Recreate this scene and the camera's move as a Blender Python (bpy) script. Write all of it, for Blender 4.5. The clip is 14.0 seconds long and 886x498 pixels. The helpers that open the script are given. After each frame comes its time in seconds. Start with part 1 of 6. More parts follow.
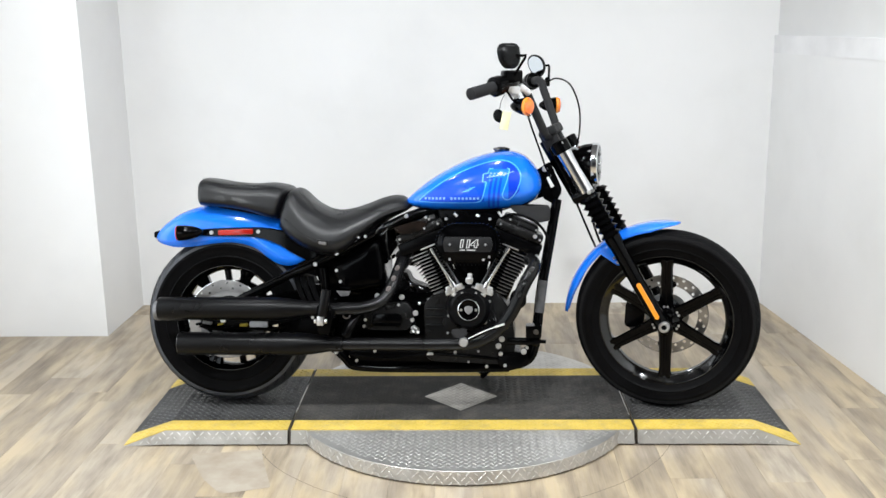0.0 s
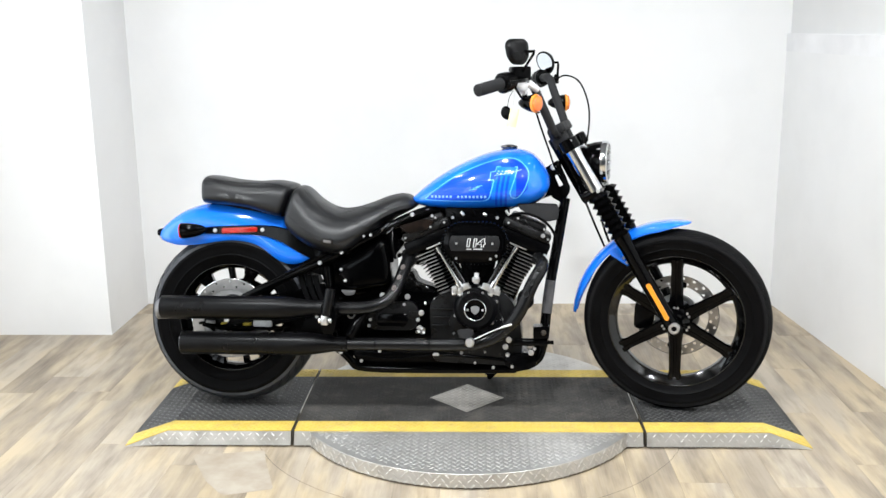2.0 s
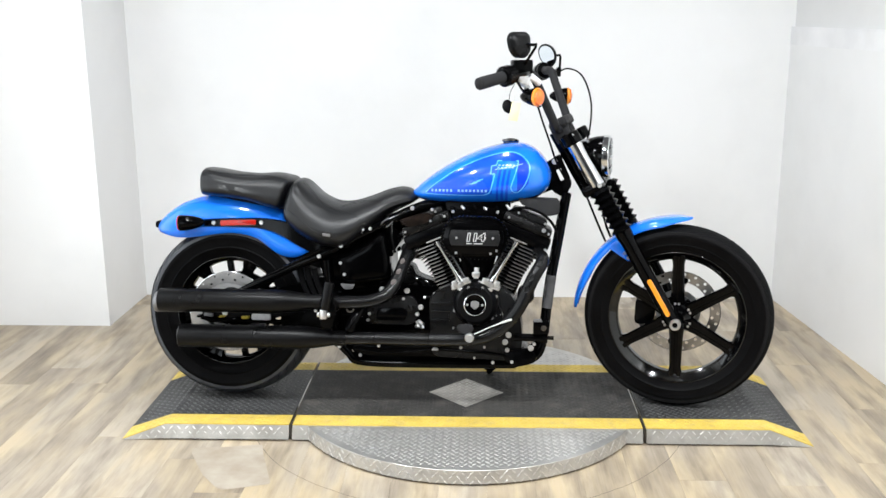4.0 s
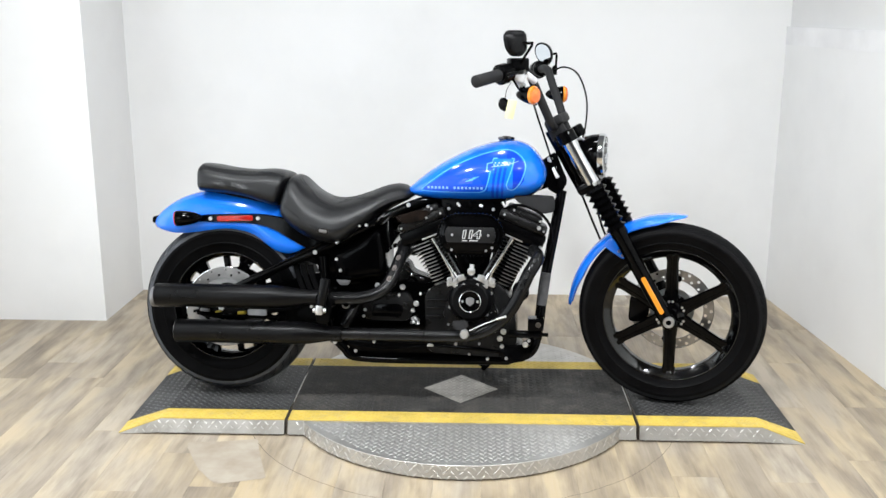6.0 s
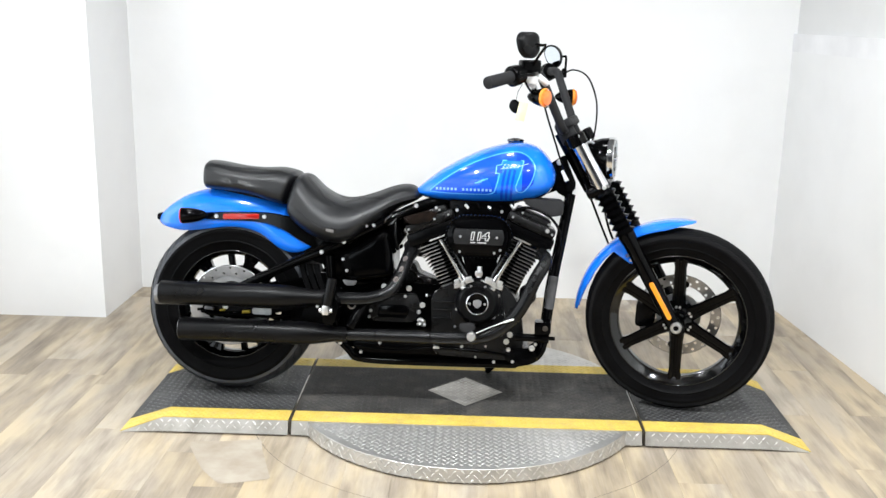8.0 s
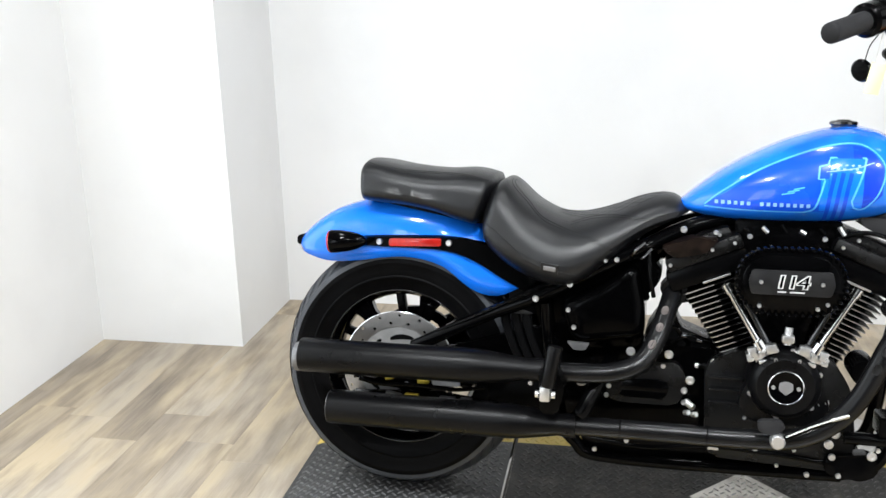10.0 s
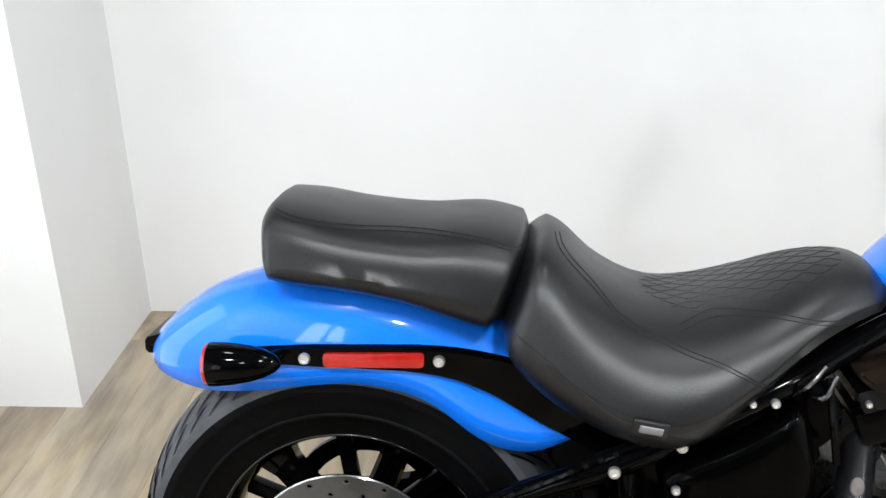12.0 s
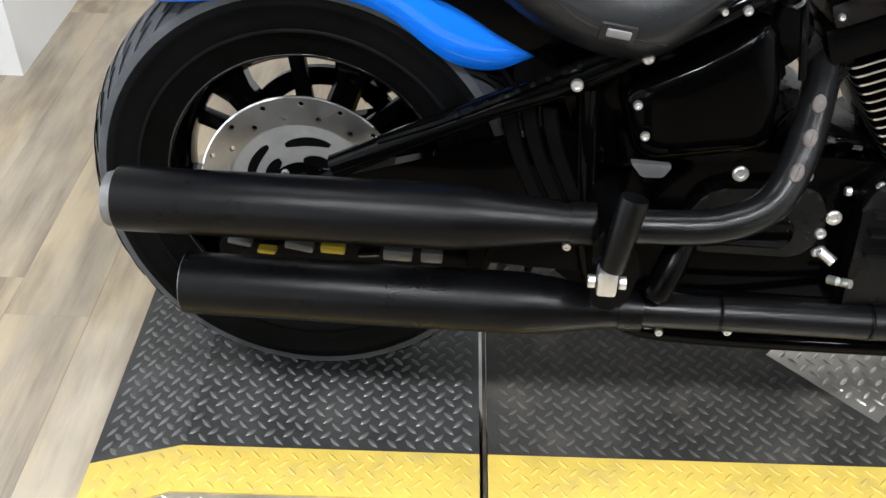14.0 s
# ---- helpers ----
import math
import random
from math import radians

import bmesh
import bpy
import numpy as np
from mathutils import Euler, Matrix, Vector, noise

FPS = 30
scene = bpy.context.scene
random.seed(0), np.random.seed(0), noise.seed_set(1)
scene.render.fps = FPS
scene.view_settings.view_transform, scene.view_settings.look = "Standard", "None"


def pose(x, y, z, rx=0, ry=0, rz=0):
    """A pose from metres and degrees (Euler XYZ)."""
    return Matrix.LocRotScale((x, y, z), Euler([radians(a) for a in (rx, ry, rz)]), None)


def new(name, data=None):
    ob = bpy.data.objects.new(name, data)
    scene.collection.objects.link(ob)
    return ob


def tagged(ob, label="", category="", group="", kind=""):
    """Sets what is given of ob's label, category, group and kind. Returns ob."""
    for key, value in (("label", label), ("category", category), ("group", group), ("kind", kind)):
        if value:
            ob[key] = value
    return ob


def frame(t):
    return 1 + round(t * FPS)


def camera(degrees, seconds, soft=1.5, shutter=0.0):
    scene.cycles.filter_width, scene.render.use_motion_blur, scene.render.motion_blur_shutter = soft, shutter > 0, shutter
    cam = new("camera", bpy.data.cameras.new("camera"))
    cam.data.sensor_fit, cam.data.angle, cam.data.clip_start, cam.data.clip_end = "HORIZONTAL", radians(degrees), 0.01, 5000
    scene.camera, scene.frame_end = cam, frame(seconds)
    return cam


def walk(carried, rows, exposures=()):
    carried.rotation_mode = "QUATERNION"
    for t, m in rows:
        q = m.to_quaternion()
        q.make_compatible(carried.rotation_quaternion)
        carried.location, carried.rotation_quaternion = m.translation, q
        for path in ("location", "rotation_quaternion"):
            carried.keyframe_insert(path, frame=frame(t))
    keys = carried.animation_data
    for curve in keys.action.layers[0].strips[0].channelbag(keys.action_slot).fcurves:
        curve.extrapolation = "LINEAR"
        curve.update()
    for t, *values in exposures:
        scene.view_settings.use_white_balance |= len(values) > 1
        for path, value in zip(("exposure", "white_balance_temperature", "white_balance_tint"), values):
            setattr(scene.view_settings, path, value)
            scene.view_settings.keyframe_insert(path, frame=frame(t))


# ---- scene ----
cam = camera(49.16, 14.0, soft=1.5)
# seconds, place, pitch, roll, yaw
PATH = [
    (0.0, 0.096, -3.441, 1.449, -13.12, 0.76, 1.45),
    (0.5, 0.098, -3.438, 1.438, -12.86, 0.73, 1.62),
    (1.0, 0.100, -3.423, 1.451, -13.11, 1.03, 1.75),
    (1.5, 0.097, -3.408, 1.449, -13.02, 0.83, 1.89),
    (2.0, 0.102, -3.392, 1.430, -13.05, 0.63, 2.00),
    (2.5, 0.105, -3.373, 1.437, -13.54, 0.42, 1.58),
    (3.0, 0.109, -3.365, 1.442, -13.51, 0.21, 1.87),
    (3.2, 0.103, -3.362, 1.444, -13.63, 0.39, 1.98),
    (5.5, 0.105, -3.378, 1.440, -13.79, -0.16, 2.36),
    (6.0, 0.106, -3.383, 1.445, -13.86, -0.10, 1.98),
    (6.5, 0.104, -3.385, 1.449, -13.71, -0.18, 2.17),
    (7.0, 0.101, -3.382, 1.443, -13.80, -0.06, 2.46),
    (7.5, 0.099, -3.382, 1.443, -13.85, -0.27, 2.48),
    (8.0, 0.047, -3.365, 1.440, -13.77, -1.13, 1.68),
    (8.5, -0.060, -3.274, 1.417, -16.31, 0.84, 0.27),
    (9.0, -0.114, -2.993, 1.377, -16.59, 1.51, 5.53),
    (9.2, -0.135, -2.838, 1.394, -15.81, 1.61, 9.87),
    (9.5, -0.174, -2.600, 1.397, -15.67, 1.59, 11.28),
    (9.9, -0.243, -2.274, 1.379, -16.36, 1.43, 10.94),
    (10.4, -0.347, -1.876, 1.340, -18.15, 1.16, 8.35),
    (10.9, -0.456, -1.515, 1.311, -20.34, 1.04, 5.11),
    (11.3, -0.537, -1.274, 1.314, -21.95, 1.18, 3.36),
    (11.5, -0.574, -1.166, 1.334, -23.13, 1.68, 1.67),
    (12.0, -0.606, -1.048, 1.345, -23.94, 0.95, 3.14),
    (12.5, -0.608, -1.042, 1.293, -28.76, 0.37, 3.13),
    (13.0, -0.614, -1.057, 1.246, -33.41, -0.20, 1.67),
    (13.5, -0.621, -1.075, 1.203, -37.82, -1.27, 1.59),
    (14.0, -0.612, -1.088, 1.189, -39.37, -1.27, 1.30),
]
EXPOSURES = [(0.0, -0.22), (0.5, -0.18), (1.0, -0.12), (1.5, -0.05), (2.0, 0.00), (3.0, 0.01), (5.3, -0.19), (5.5, -0.19), (6.5, -0.13), (7.0, -0.06), (7.5, 0.00), (8.5, 0.03), (9.2, 0.03), (11.3, -0.12), (11.5, -0.12), (12.0, -0.08), (12.5, 0.05), (13.0, 0.11), (13.5, -0.02), (14.0, -0.10)]
walk(cam, [(t, pose(x, y, z, 90 + pitch, roll, yaw)) for t, x, y, z, pitch, roll, yaw in PATH], EXPOSURES)

# ---- world and light ----
world = bpy.data.worlds.new("world")
scene.world = world
world.use_nodes = True
world.node_tree.nodes["Background"].inputs["Color"].default_value = (0.9, 0.95, 1.0, 1)
world.node_tree.nodes["Background"].inputs["Strength"].default_value = 0.05

CEILING = 2.75
LIGHTS = [  # x, y, watts: round ceiling lamps
    (-1.30, 0.05, 8),
    (-0.05, 0.05, 10),
    (1.25, 0.05, 6),
    (-1.30, -1.50, 54),
    (0.05, -1.60, 62),
    (1.40, -1.50, 51),
    (-0.9, -2.9, 30),
    (1.0, -2.9, 20),
]


# ---- materials ----
def nodes_of(name):
    m = bpy.data.materials.new(name)
    m.use_nodes = True
    nt = m.node_tree
    return m, nt, nt.nodes["Principled BSDF"]


def mixed(nt, fac, a, b):
    n = nt.nodes.new("ShaderNodeMix")
    n.data_type = "RGBA"
    for socket, value in ((n.inputs[0], fac), (n.inputs[6], a), (n.inputs[7], b)):
        if hasattr(value, "is_linked"):
            nt.links.new(value, socket)
        else:
            socket.default_value = value if isinstance(value, (int, float)) else (*value[:3], 1)
    return n.outputs[2]


def noisy(nt, coord, scale, detail=4, stretch=(1, 1, 1), lo=0.35, hi=0.65, rough=0.55):
    mp = nt.nodes.new("ShaderNodeMapping")
    mp.inputs["Scale"].default_value = stretch
    nt.links.new(coord, mp.inputs["Vector"])
    n = nt.nodes.new("ShaderNodeTexNoise")
    n.inputs["Scale"].default_value, n.inputs["Detail"].default_value, n.inputs["Roughness"].default_value = scale, detail, rough
    nt.links.new(mp.outputs[0], n.inputs["Vector"])
    r = nt.nodes.new("ShaderNodeMapRange")
    r.inputs["From Min"].default_value, r.inputs["From Max"].default_value = lo, hi
    nt.links.new(n.outputs["Fac"], r.inputs["Value"])
    return r.outputs[0]


def bumped(nt, bsdf, height, strength, distance=0.002):
    b = nt.nodes.new("ShaderNodeBump")
    b.inputs["Strength"].default_value, b.inputs["Distance"].default_value = strength, distance
    nt.links.new(height, b.inputs["Height"])
    nt.links.new(b.outputs[0], bsdf.inputs["Normal"])


def surface(name, colour, colour2=None, rough=0.5, rough2=None, metal=0.0, coat=0.0, scale=6, fine=120, bump=0.0, dirt=0.0, dirt_colour=(0.3, 0.28, 0.25), spec=0.5):
    """A material with variation at two scales, in roughness and in relief."""
    m, nt, b = nodes_of(name)
    at = nt.nodes.new("ShaderNodeTexCoord").outputs["Object"]
    big, small = noisy(nt, at, scale), noisy(nt, at, fine, 3)
    col = mixed(nt, big, colour, colour2 or [c * 0.85 for c in colour])
    if dirt:
        k = nt.nodes.new("ShaderNodeMath")
        k.operation, k.use_clamp = "MULTIPLY", True
        nt.links.new(noisy(nt, at, scale * 1.7, 5, lo=0.5, hi=0.75), k.inputs[0])
        k.inputs[1].default_value = dirt
        col = mixed(nt, k.outputs[0], col, dirt_colour)
    nt.links.new(col, b.inputs["Base Color"])
    r = nt.nodes.new("ShaderNodeMapRange")
    r.inputs["To Min"].default_value, r.inputs["To Max"].default_value = rough, rough2 if rough2 is not None else min(1, rough * 1.25)
    nt.links.new(big, r.inputs["Value"])
    nt.links.new(r.outputs[0], b.inputs["Roughness"])
    b.inputs["Metallic"].default_value, b.inputs["Coat Weight"].default_value, b.inputs["Coat Roughness"].default_value = metal, coat, 0.04
    b.inputs["Specular IOR Level"].default_value = spec
    if bump:
        bumped(nt, b, small, bump, 0.001)
    return m


WALL = surface("white_wall_paint", (0.80, 0.80, 0.80), (0.765, 0.765, 0.76), rough=0.55, scale=1.3, fine=260, bump=0.08, dirt=0.17, dirt_colour=(0.55, 0.55, 0.55))
# White wall paint darkened: the weaker light above the ledge is in its colour.
DIM_WALL = surface("dimmed_wall_paint", (0.70, 0.70, 0.695), (0.66, 0.66, 0.655), rough=0.6, scale=1.3, fine=260, bump=0.08, dirt=0.15, dirt_colour=(0.5, 0.5, 0.5))
DARK_WALL = surface("dark_grey_wall_paint", (0.15, 0.153, 0.16), (0.19, 0.194, 0.20), rough=0.6, scale=1.5, fine=200, bump=0.08)
TRIM = surface("white_trim_paint", (0.84, 0.84, 0.85), rough=0.4, scale=3)
CEIL = surface("grey_ceiling_paint", (0.22, 0.225, 0.235), rough=0.8, scale=3, fine=200, bump=0.1)
DARK_WOOD = surface("dark_stained_wood", (0.045, 0.03, 0.022), (0.10, 0.075, 0.055), rough=0.5, scale=14, fine=90, bump=0.3)
BLIND = surface("white_blind", (0.82, 0.82, 0.82), rough=0.5)
BLUE = surface("blue_enamel", (0.006, 0.165, 0.80), (0.006, 0.155, 0.77), rough=0.16, rough2=0.20, coat=1.0, scale=3, spec=0.12)
DEEP_BLUE = surface("deep_blue_enamel", (0.005, 0.062, 0.60), (0.006, 0.076, 0.63), rough=0.22, coat=0.5, scale=9, spec=0.15)
NAVY = surface("navy_blue_enamel", (0.005, 0.040, 0.50), (0.005, 0.052, 0.56), rough=0.22, coat=0.5, scale=9, spec=0.15)
PALE_BLUE = surface("pale_blue_line", (0.07, 0.42, 0.90), rough=0.3, coat=0.3)
PALE = surface("pale_lettering", (0.22, 0.46, 0.86), rough=0.35)
GLOSS = surface("gloss_black_enamel", (0.0007, 0.0007, 0.0008), (0.0011, 0.0011, 0.0013), rough=0.05, rough2=0.09, scale=9, spec=0.09)
RIM_GLOSS = surface("wet_gloss_black", (0.0007, 0.0007, 0.0008), rough=0.06, rough2=0.10, scale=9, spec=0.5)
SPOKE_GLOSS = surface("black_wheel_enamel", (0.0007, 0.0007, 0.0008), rough=0.06, rough2=0.10, scale=9, spec=0.12)
SATIN = surface("satin_black_coating", (0.0009, 0.0009, 0.001), (0.0016, 0.0016, 0.0018), rough=0.13, rough2=0.20, scale=14, fine=400, bump=0.10, spec=0.065)
MATTE = surface("matte_black_exhaust", (0.0016, 0.0016, 0.0018), (0.0026, 0.0026, 0.0030), rough=0.27, rough2=0.33, scale=11, fine=500, bump=0.1, spec=0.16)
COVER = surface("black_cover_enamel", (0.0006, 0.0006, 0.0007), rough=0.08, rough2=0.14, scale=6, spec=0.05)
PIPE = surface("satin_black_pipe", (0.0035, 0.0035, 0.0038), (0.0055, 0.0055, 0.0060), rough=0.20, rough2=0.27, scale=11, fine=500, bump=0.1, spec=0.22)
CRINKLE = surface("wrinkle_black_engine", (0.0009, 0.0009, 0.001), (0.002, 0.002, 0.0022), rough=0.26, scale=25, fine=700, bump=0.35, spec=0.20)
DARK_METAL = surface("dark_bright_metal", (0.14, 0.14, 0.145), (0.09, 0.09, 0.095), rough=0.2, metal=1.0, scale=40)
RUBBER = surface("tyre_rubber", (0.0012, 0.0012, 0.0014), (0.0022, 0.0022, 0.0025), rough=0.40, rough2=0.52, scale=10, fine=300, bump=0.15, spec=0.06)
FIN_BLACK = surface("black_cast_fins", (0.0012, 0.0012, 0.0014), rough=0.42, spec=0.06)
# Rear tread: the side-light sheen is put into a paler rubber colour.
TREAD = surface("sheen_tyre_tread", (0.034, 0.037, 0.044), (0.052, 0.056, 0.064), rough=0.40, scale=30, fine=300, bump=0.15, spec=0.50)
GROOVE = surface("groove_rubber", (0.003, 0.003, 0.0035), rough=0.7, spec=0.1)
DARK_TREAD = surface("tyre_tread", (0.004, 0.004, 0.0045), (0.007, 0.007, 0.0075), rough=0.65, scale=30, fine=300, bump=0.2, spec=0.12)
GRIP = surface("grip_rubber", (0.010, 0.010, 0.011), (0.016, 0.016, 0.017), rough=0.55, scale=30, fine=400, bump=0.2, spec=0.22)
LEATHER = surface("black_seat_vinyl", (0.0030, 0.0033, 0.0042), (0.0042, 0.0045, 0.0055), rough=0.32, rough2=0.40, scale=9, fine=520, bump=0.14, spec=0.44)
STITCH = surface("black_stitching", (0.006, 0.006, 0.007), rough=0.6, spec=0.3)
CHROME = surface("chrome", (0.75, 0.76, 0.78), (0.68, 0.69, 0.70), rough=0.07, rough2=0.12, metal=1.0, scale=8)
STEEL = surface("brushed_steel", (0.66, 0.66, 0.66), (0.54, 0.54, 0.54), rough=0.32, rough2=0.44, metal=1.0, scale=22, fine=300, bump=0.05)
END_STEEL = surface("dull_muffler_steel", (0.24, 0.24, 0.245), (0.18, 0.18, 0.185), rough=0.42, metal=0.8, scale=30)
DISC_STEEL = surface("ground_disc_steel", (0.38, 0.37, 0.36), (0.30, 0.295, 0.29), rough=0.30, rough2=0.42, metal=1.0, scale=22, fine=300, bump=0.03)
DISC_GREY = surface("matt_disc_steel", (0.30, 0.30, 0.30), (0.24, 0.24, 0.24), rough=0.5, metal=0.7, scale=22, fine=300)
BOLT = surface("bright_bolt", (0.80, 0.80, 0.80), (0.70, 0.70, 0.70), rough=0.32, metal=0.95)
PALE_METAL = surface("pale_figure_paint", (0.62, 0.62, 0.62), rough=0.3, metal=0.2)
PLATE = surface("dark_grey_insert", (0.009, 0.009, 0.0095), (0.014, 0.014, 0.0145), rough=0.35, scale=30, fine=500, bump=0.15, spec=0.15)
SLEEVE = surface("scuffed_dark_sleeve", (0.045, 0.045, 0.048), (0.09, 0.09, 0.095), rough=0.4, scale=25, spec=0.3)
FIN = surface("machined_fin_edge", (0.62, 0.62, 0.62), rough=0.30, metal=1.0)
DARK_CHROME = surface("black_chrome", (0.16, 0.16, 0.165), (0.12, 0.12, 0.125), rough=0.12, metal=1.0, scale=30)
CAST = surface("bright_cast_alloy", (0.74, 0.74, 0.74), (0.56, 0.56, 0.56), rough=0.28, metal=0.95, scale=40, fine=300, bump=0.2)
AMBER = surface("amber_lens", (0.80, 0.13, 0.012), (0.90, 0.20, 0.02), rough=0.15, coat=0.8, scale=60)
REFLECT = surface("amber_reflector", (0.90, 0.29, 0.012), rough=0.25, coat=0.8)
RED = surface("red_reflector", (0.27, 0.005, 0.003), (0.36, 0.009, 0.005), rough=0.2, coat=0.4, scale=60)
TAG = surface("yellow_paper_tag", (0.88, 0.84, 0.52), rough=0.8)
PAPER = surface("white_paper", (0.80, 0.80, 0.78), rough=0.8)
YELLOW_METAL = surface("yellow_zinc", (0.55, 0.42, 0.05), rough=0.4, metal=0.6)
BADGE = surface("badge_grey", (0.24, 0.24, 0.25), rough=0.4, metal=0.5)
SLOT = surface("heat_tinted_steel", (0.065, 0.054, 0.050), (0.12, 0.103, 0.097), rough=0.5, metal=0.3, scale=60, spec=0.3)
WRAP = surface("pale_plastic_wrap", (0.55, 0.56, 0.58), (0.70, 0.71, 0.72), rough=0.25, scale=50)
ALU = surface("diamond_plate_aluminium", (0.50, 0.475, 0.435), (0.38, 0.362, 0.33), rough=0.34, rough2=0.48, metal=0.8, scale=9, fine=220, bump=0.10, dirt=0.5, dirt_colour=(0.22, 0.20, 0.17))
ALU_TOP = surface("worn_turntable_plate", (0.56, 0.55, 0.53), (0.44, 0.43, 0.41), rough=0.34, rough2=0.46, metal=0.8, scale=9)
ALU_BAR = surface("worn_plate_bars", (0.66, 0.645, 0.615), (0.54, 0.525, 0.50), rough=0.28, rough2=0.38, metal=0.85, scale=12)
DECK = surface("worn_black_grip_paint", (0.0150, 0.0151, 0.0154), (0.0282, 0.0282, 0.0282), rough=0.42, rough2=0.58, scale=6, fine=260, bump=0.2, dirt=0.5, dirt_colour=(0.0748, 0.0730, 0.0686), spec=0.4)
DUSTY_DECK = surface("dusty_black_grip_paint", (0.0211, 0.0204, 0.0194), (0.0405, 0.0387, 0.0361), rough=0.55, rough2=0.72, scale=9, fine=340, bump=0.35, dirt=0.75, dirt_colour=(0.0836, 0.0757, 0.0651), spec=0.25)
DUSTY_BAR = surface("dusty_grip_bars", (0.0352, 0.0334, 0.0317), (0.0616, 0.0590, 0.0546), rough=0.45, rough2=0.6, scale=9, fine=340, dirt=0.5, dirt_colour=(0.0968, 0.0880, 0.0774), spec=0.35)
DECK_BAR = surface("worn_grip_bars", (0.046, 0.046, 0.047), (0.085, 0.085, 0.086), rough=0.30, rough2=0.42, scale=8, fine=260, dirt=0.4, dirt_colour=(0.15, 0.147, 0.142), spec=0.6)
YELLOW = surface("yellow_safety_paint", (0.62, 0.45, 0.09), (0.52, 0.38, 0.075), rough=0.45, scale=12, fine=240, bump=0.15, dirt=0.5, dirt_colour=(0.34, 0.27, 0.13), spec=0.4)
SHROUD = surface("brown_black_plastic", (0.003, 0.0022, 0.0018), (0.012, 0.007, 0.005), rough=0.3, scale=30, spec=0.12)
RUST = surface("dirty_joint_steel", (0.018, 0.015, 0.012), (0.05, 0.038, 0.025), rough=0.6, scale=30, fine=200, bump=0.2)


def mirror_glass():
    m, nt, b = nodes_of("mirror_glass")
    b.inputs["Base Color"].default_value = (0.29, 0.295, 0.30, 1)
    b.inputs["Metallic"].default_value, b.inputs["Roughness"].default_value = 1.0, 0.03
    return m


def clear_glass():
    m, nt, b = nodes_of("clear_lens")
    b.inputs["Base Color"].default_value = (0.95, 0.97, 1.0, 1)
    b.inputs["Roughness"].default_value, b.inputs["Transmission Weight"].default_value, b.inputs["IOR"].default_value = 0.02, 1.0, 1.45
    return m


def lamp_glow():
    m, nt, b = nodes_of("lamp_diffuser")
    b.inputs["Base Color"].default_value = (0.9, 0.9, 0.9, 1)
    b.inputs["Emission Color"].default_value, b.inputs["Emission Strength"].default_value = (1, 0.98, 0.95, 1), 6.0
    return m


def plank_wood():
    """Pale grey-brown oak-look planks: a tone of its own for each plank, streaks along it."""
    m, nt, b = nodes_of("oak_look_planks")
    tex = nt.nodes.new("ShaderNodeTexCoord")
    info = nt.nodes.new("ShaderNodeObjectInfo")
    shift = nt.nodes.new("ShaderNodeVectorMath")
    shift.operation = "MULTIPLY_ADD"
    nt.links.new(info.outputs["Random"], shift.inputs[0])
    shift.inputs[1].default_value = (37.0, 53.0, 11.0)
    nt.links.new(tex.outputs["Object"], shift.inputs[2])
    at = shift.outputs[0]
    broad = noisy(nt, at, 2.6, 4, (2.4, 0.65, 1), 0.40, 0.60)
    streak = noisy(nt, at, 6.5, 6, (2.3, 0.42, 1), 0.42, 0.66)
    grain = noisy(nt, at, 70, 4, (2.5, 0.08, 1), 0.3, 0.7)
    base = mixed(nt, info.outputs["Random"], (0.172, 0.134, 0.090), (0.418, 0.362, 0.282))
    col = mixed(nt, broad, base, (0.430, 0.343, 0.218))
    dark = nt.nodes.new("ShaderNodeMath")
    dark.operation = "MULTIPLY"
    nt.links.new(streak, dark.inputs[0])
    dark.inputs[1].default_value = 0.72
    col = mixed(nt, dark.outputs[0], col, (0.130, 0.106, 0.080))
    fine = nt.nodes.new("ShaderNodeMath")
    fine.operation = "MULTIPLY"
    nt.links.new(grain, fine.inputs[0])
    fine.inputs[1].default_value = 0.25
    col = mixed(nt, fine.outputs[0], col, (0.470, 0.400, 0.338))
    nt.links.new(col, b.inputs["Base Color"])
    r = nt.nodes.new("ShaderNodeMapRange")
    r.inputs["To Min"].default_value, r.inputs["To Max"].default_value = 0.34, 0.5
    nt.links.new(streak, r.inputs["Value"])
    nt.links.new(r.outputs[0], b.inputs["Roughness"])
    bumped(nt, b, grain, 0.12, 0.0006)
    return m


MIRROR, LENS, GLOW, PLANK = mirror_glass(), clear_glass(), lamp_glow(), plank_wood()
SCUFF = surface("scuffed_floor_filler", (0.38, 0.335, 0.275), (0.30, 0.25, 0.19), rough=0.5, scale=9, fine=160, bump=0.1)
DARK_SLAB = surface("dark_unseen_floor", (0.07, 0.07, 0.072), (0.10, 0.10, 0.102), rough=0.45, scale=2, fine=120, bump=0.1)
GROUT = surface("dark_floor_joint", (0.06, 0.05, 0.04), rough=0.9)
SEAM = surface("floor_seam", (0.15, 0.125, 0.10), rough=0.8)


# ---- mesh helpers ----
from mathutils.bvhtree import BVHTree

def mesh_of(name, bm, material, sharp=38):
    bmesh.ops.recalc_face_normals(bm, faces=bm.faces)
    me = bpy.data.meshes.new(name)
    bm.to_mesh(me)
    bm.free()
    me.materials.append(material)
    for p in me.polygons:
        p.use_smooth = True
    me.set_sharp_from_angle(angle=radians(sharp))
    return me


def part(name, bm, material, parent, label="", m=None, sharp=38):
    """One mesh object under a thing or a part."""
    if m is not None:
        bm.transform(m)
    ob = new(name, mesh_of(name, bm, material, sharp))
    ob.parent = parent
    if label:
        tagged(ob, label)
    return ob


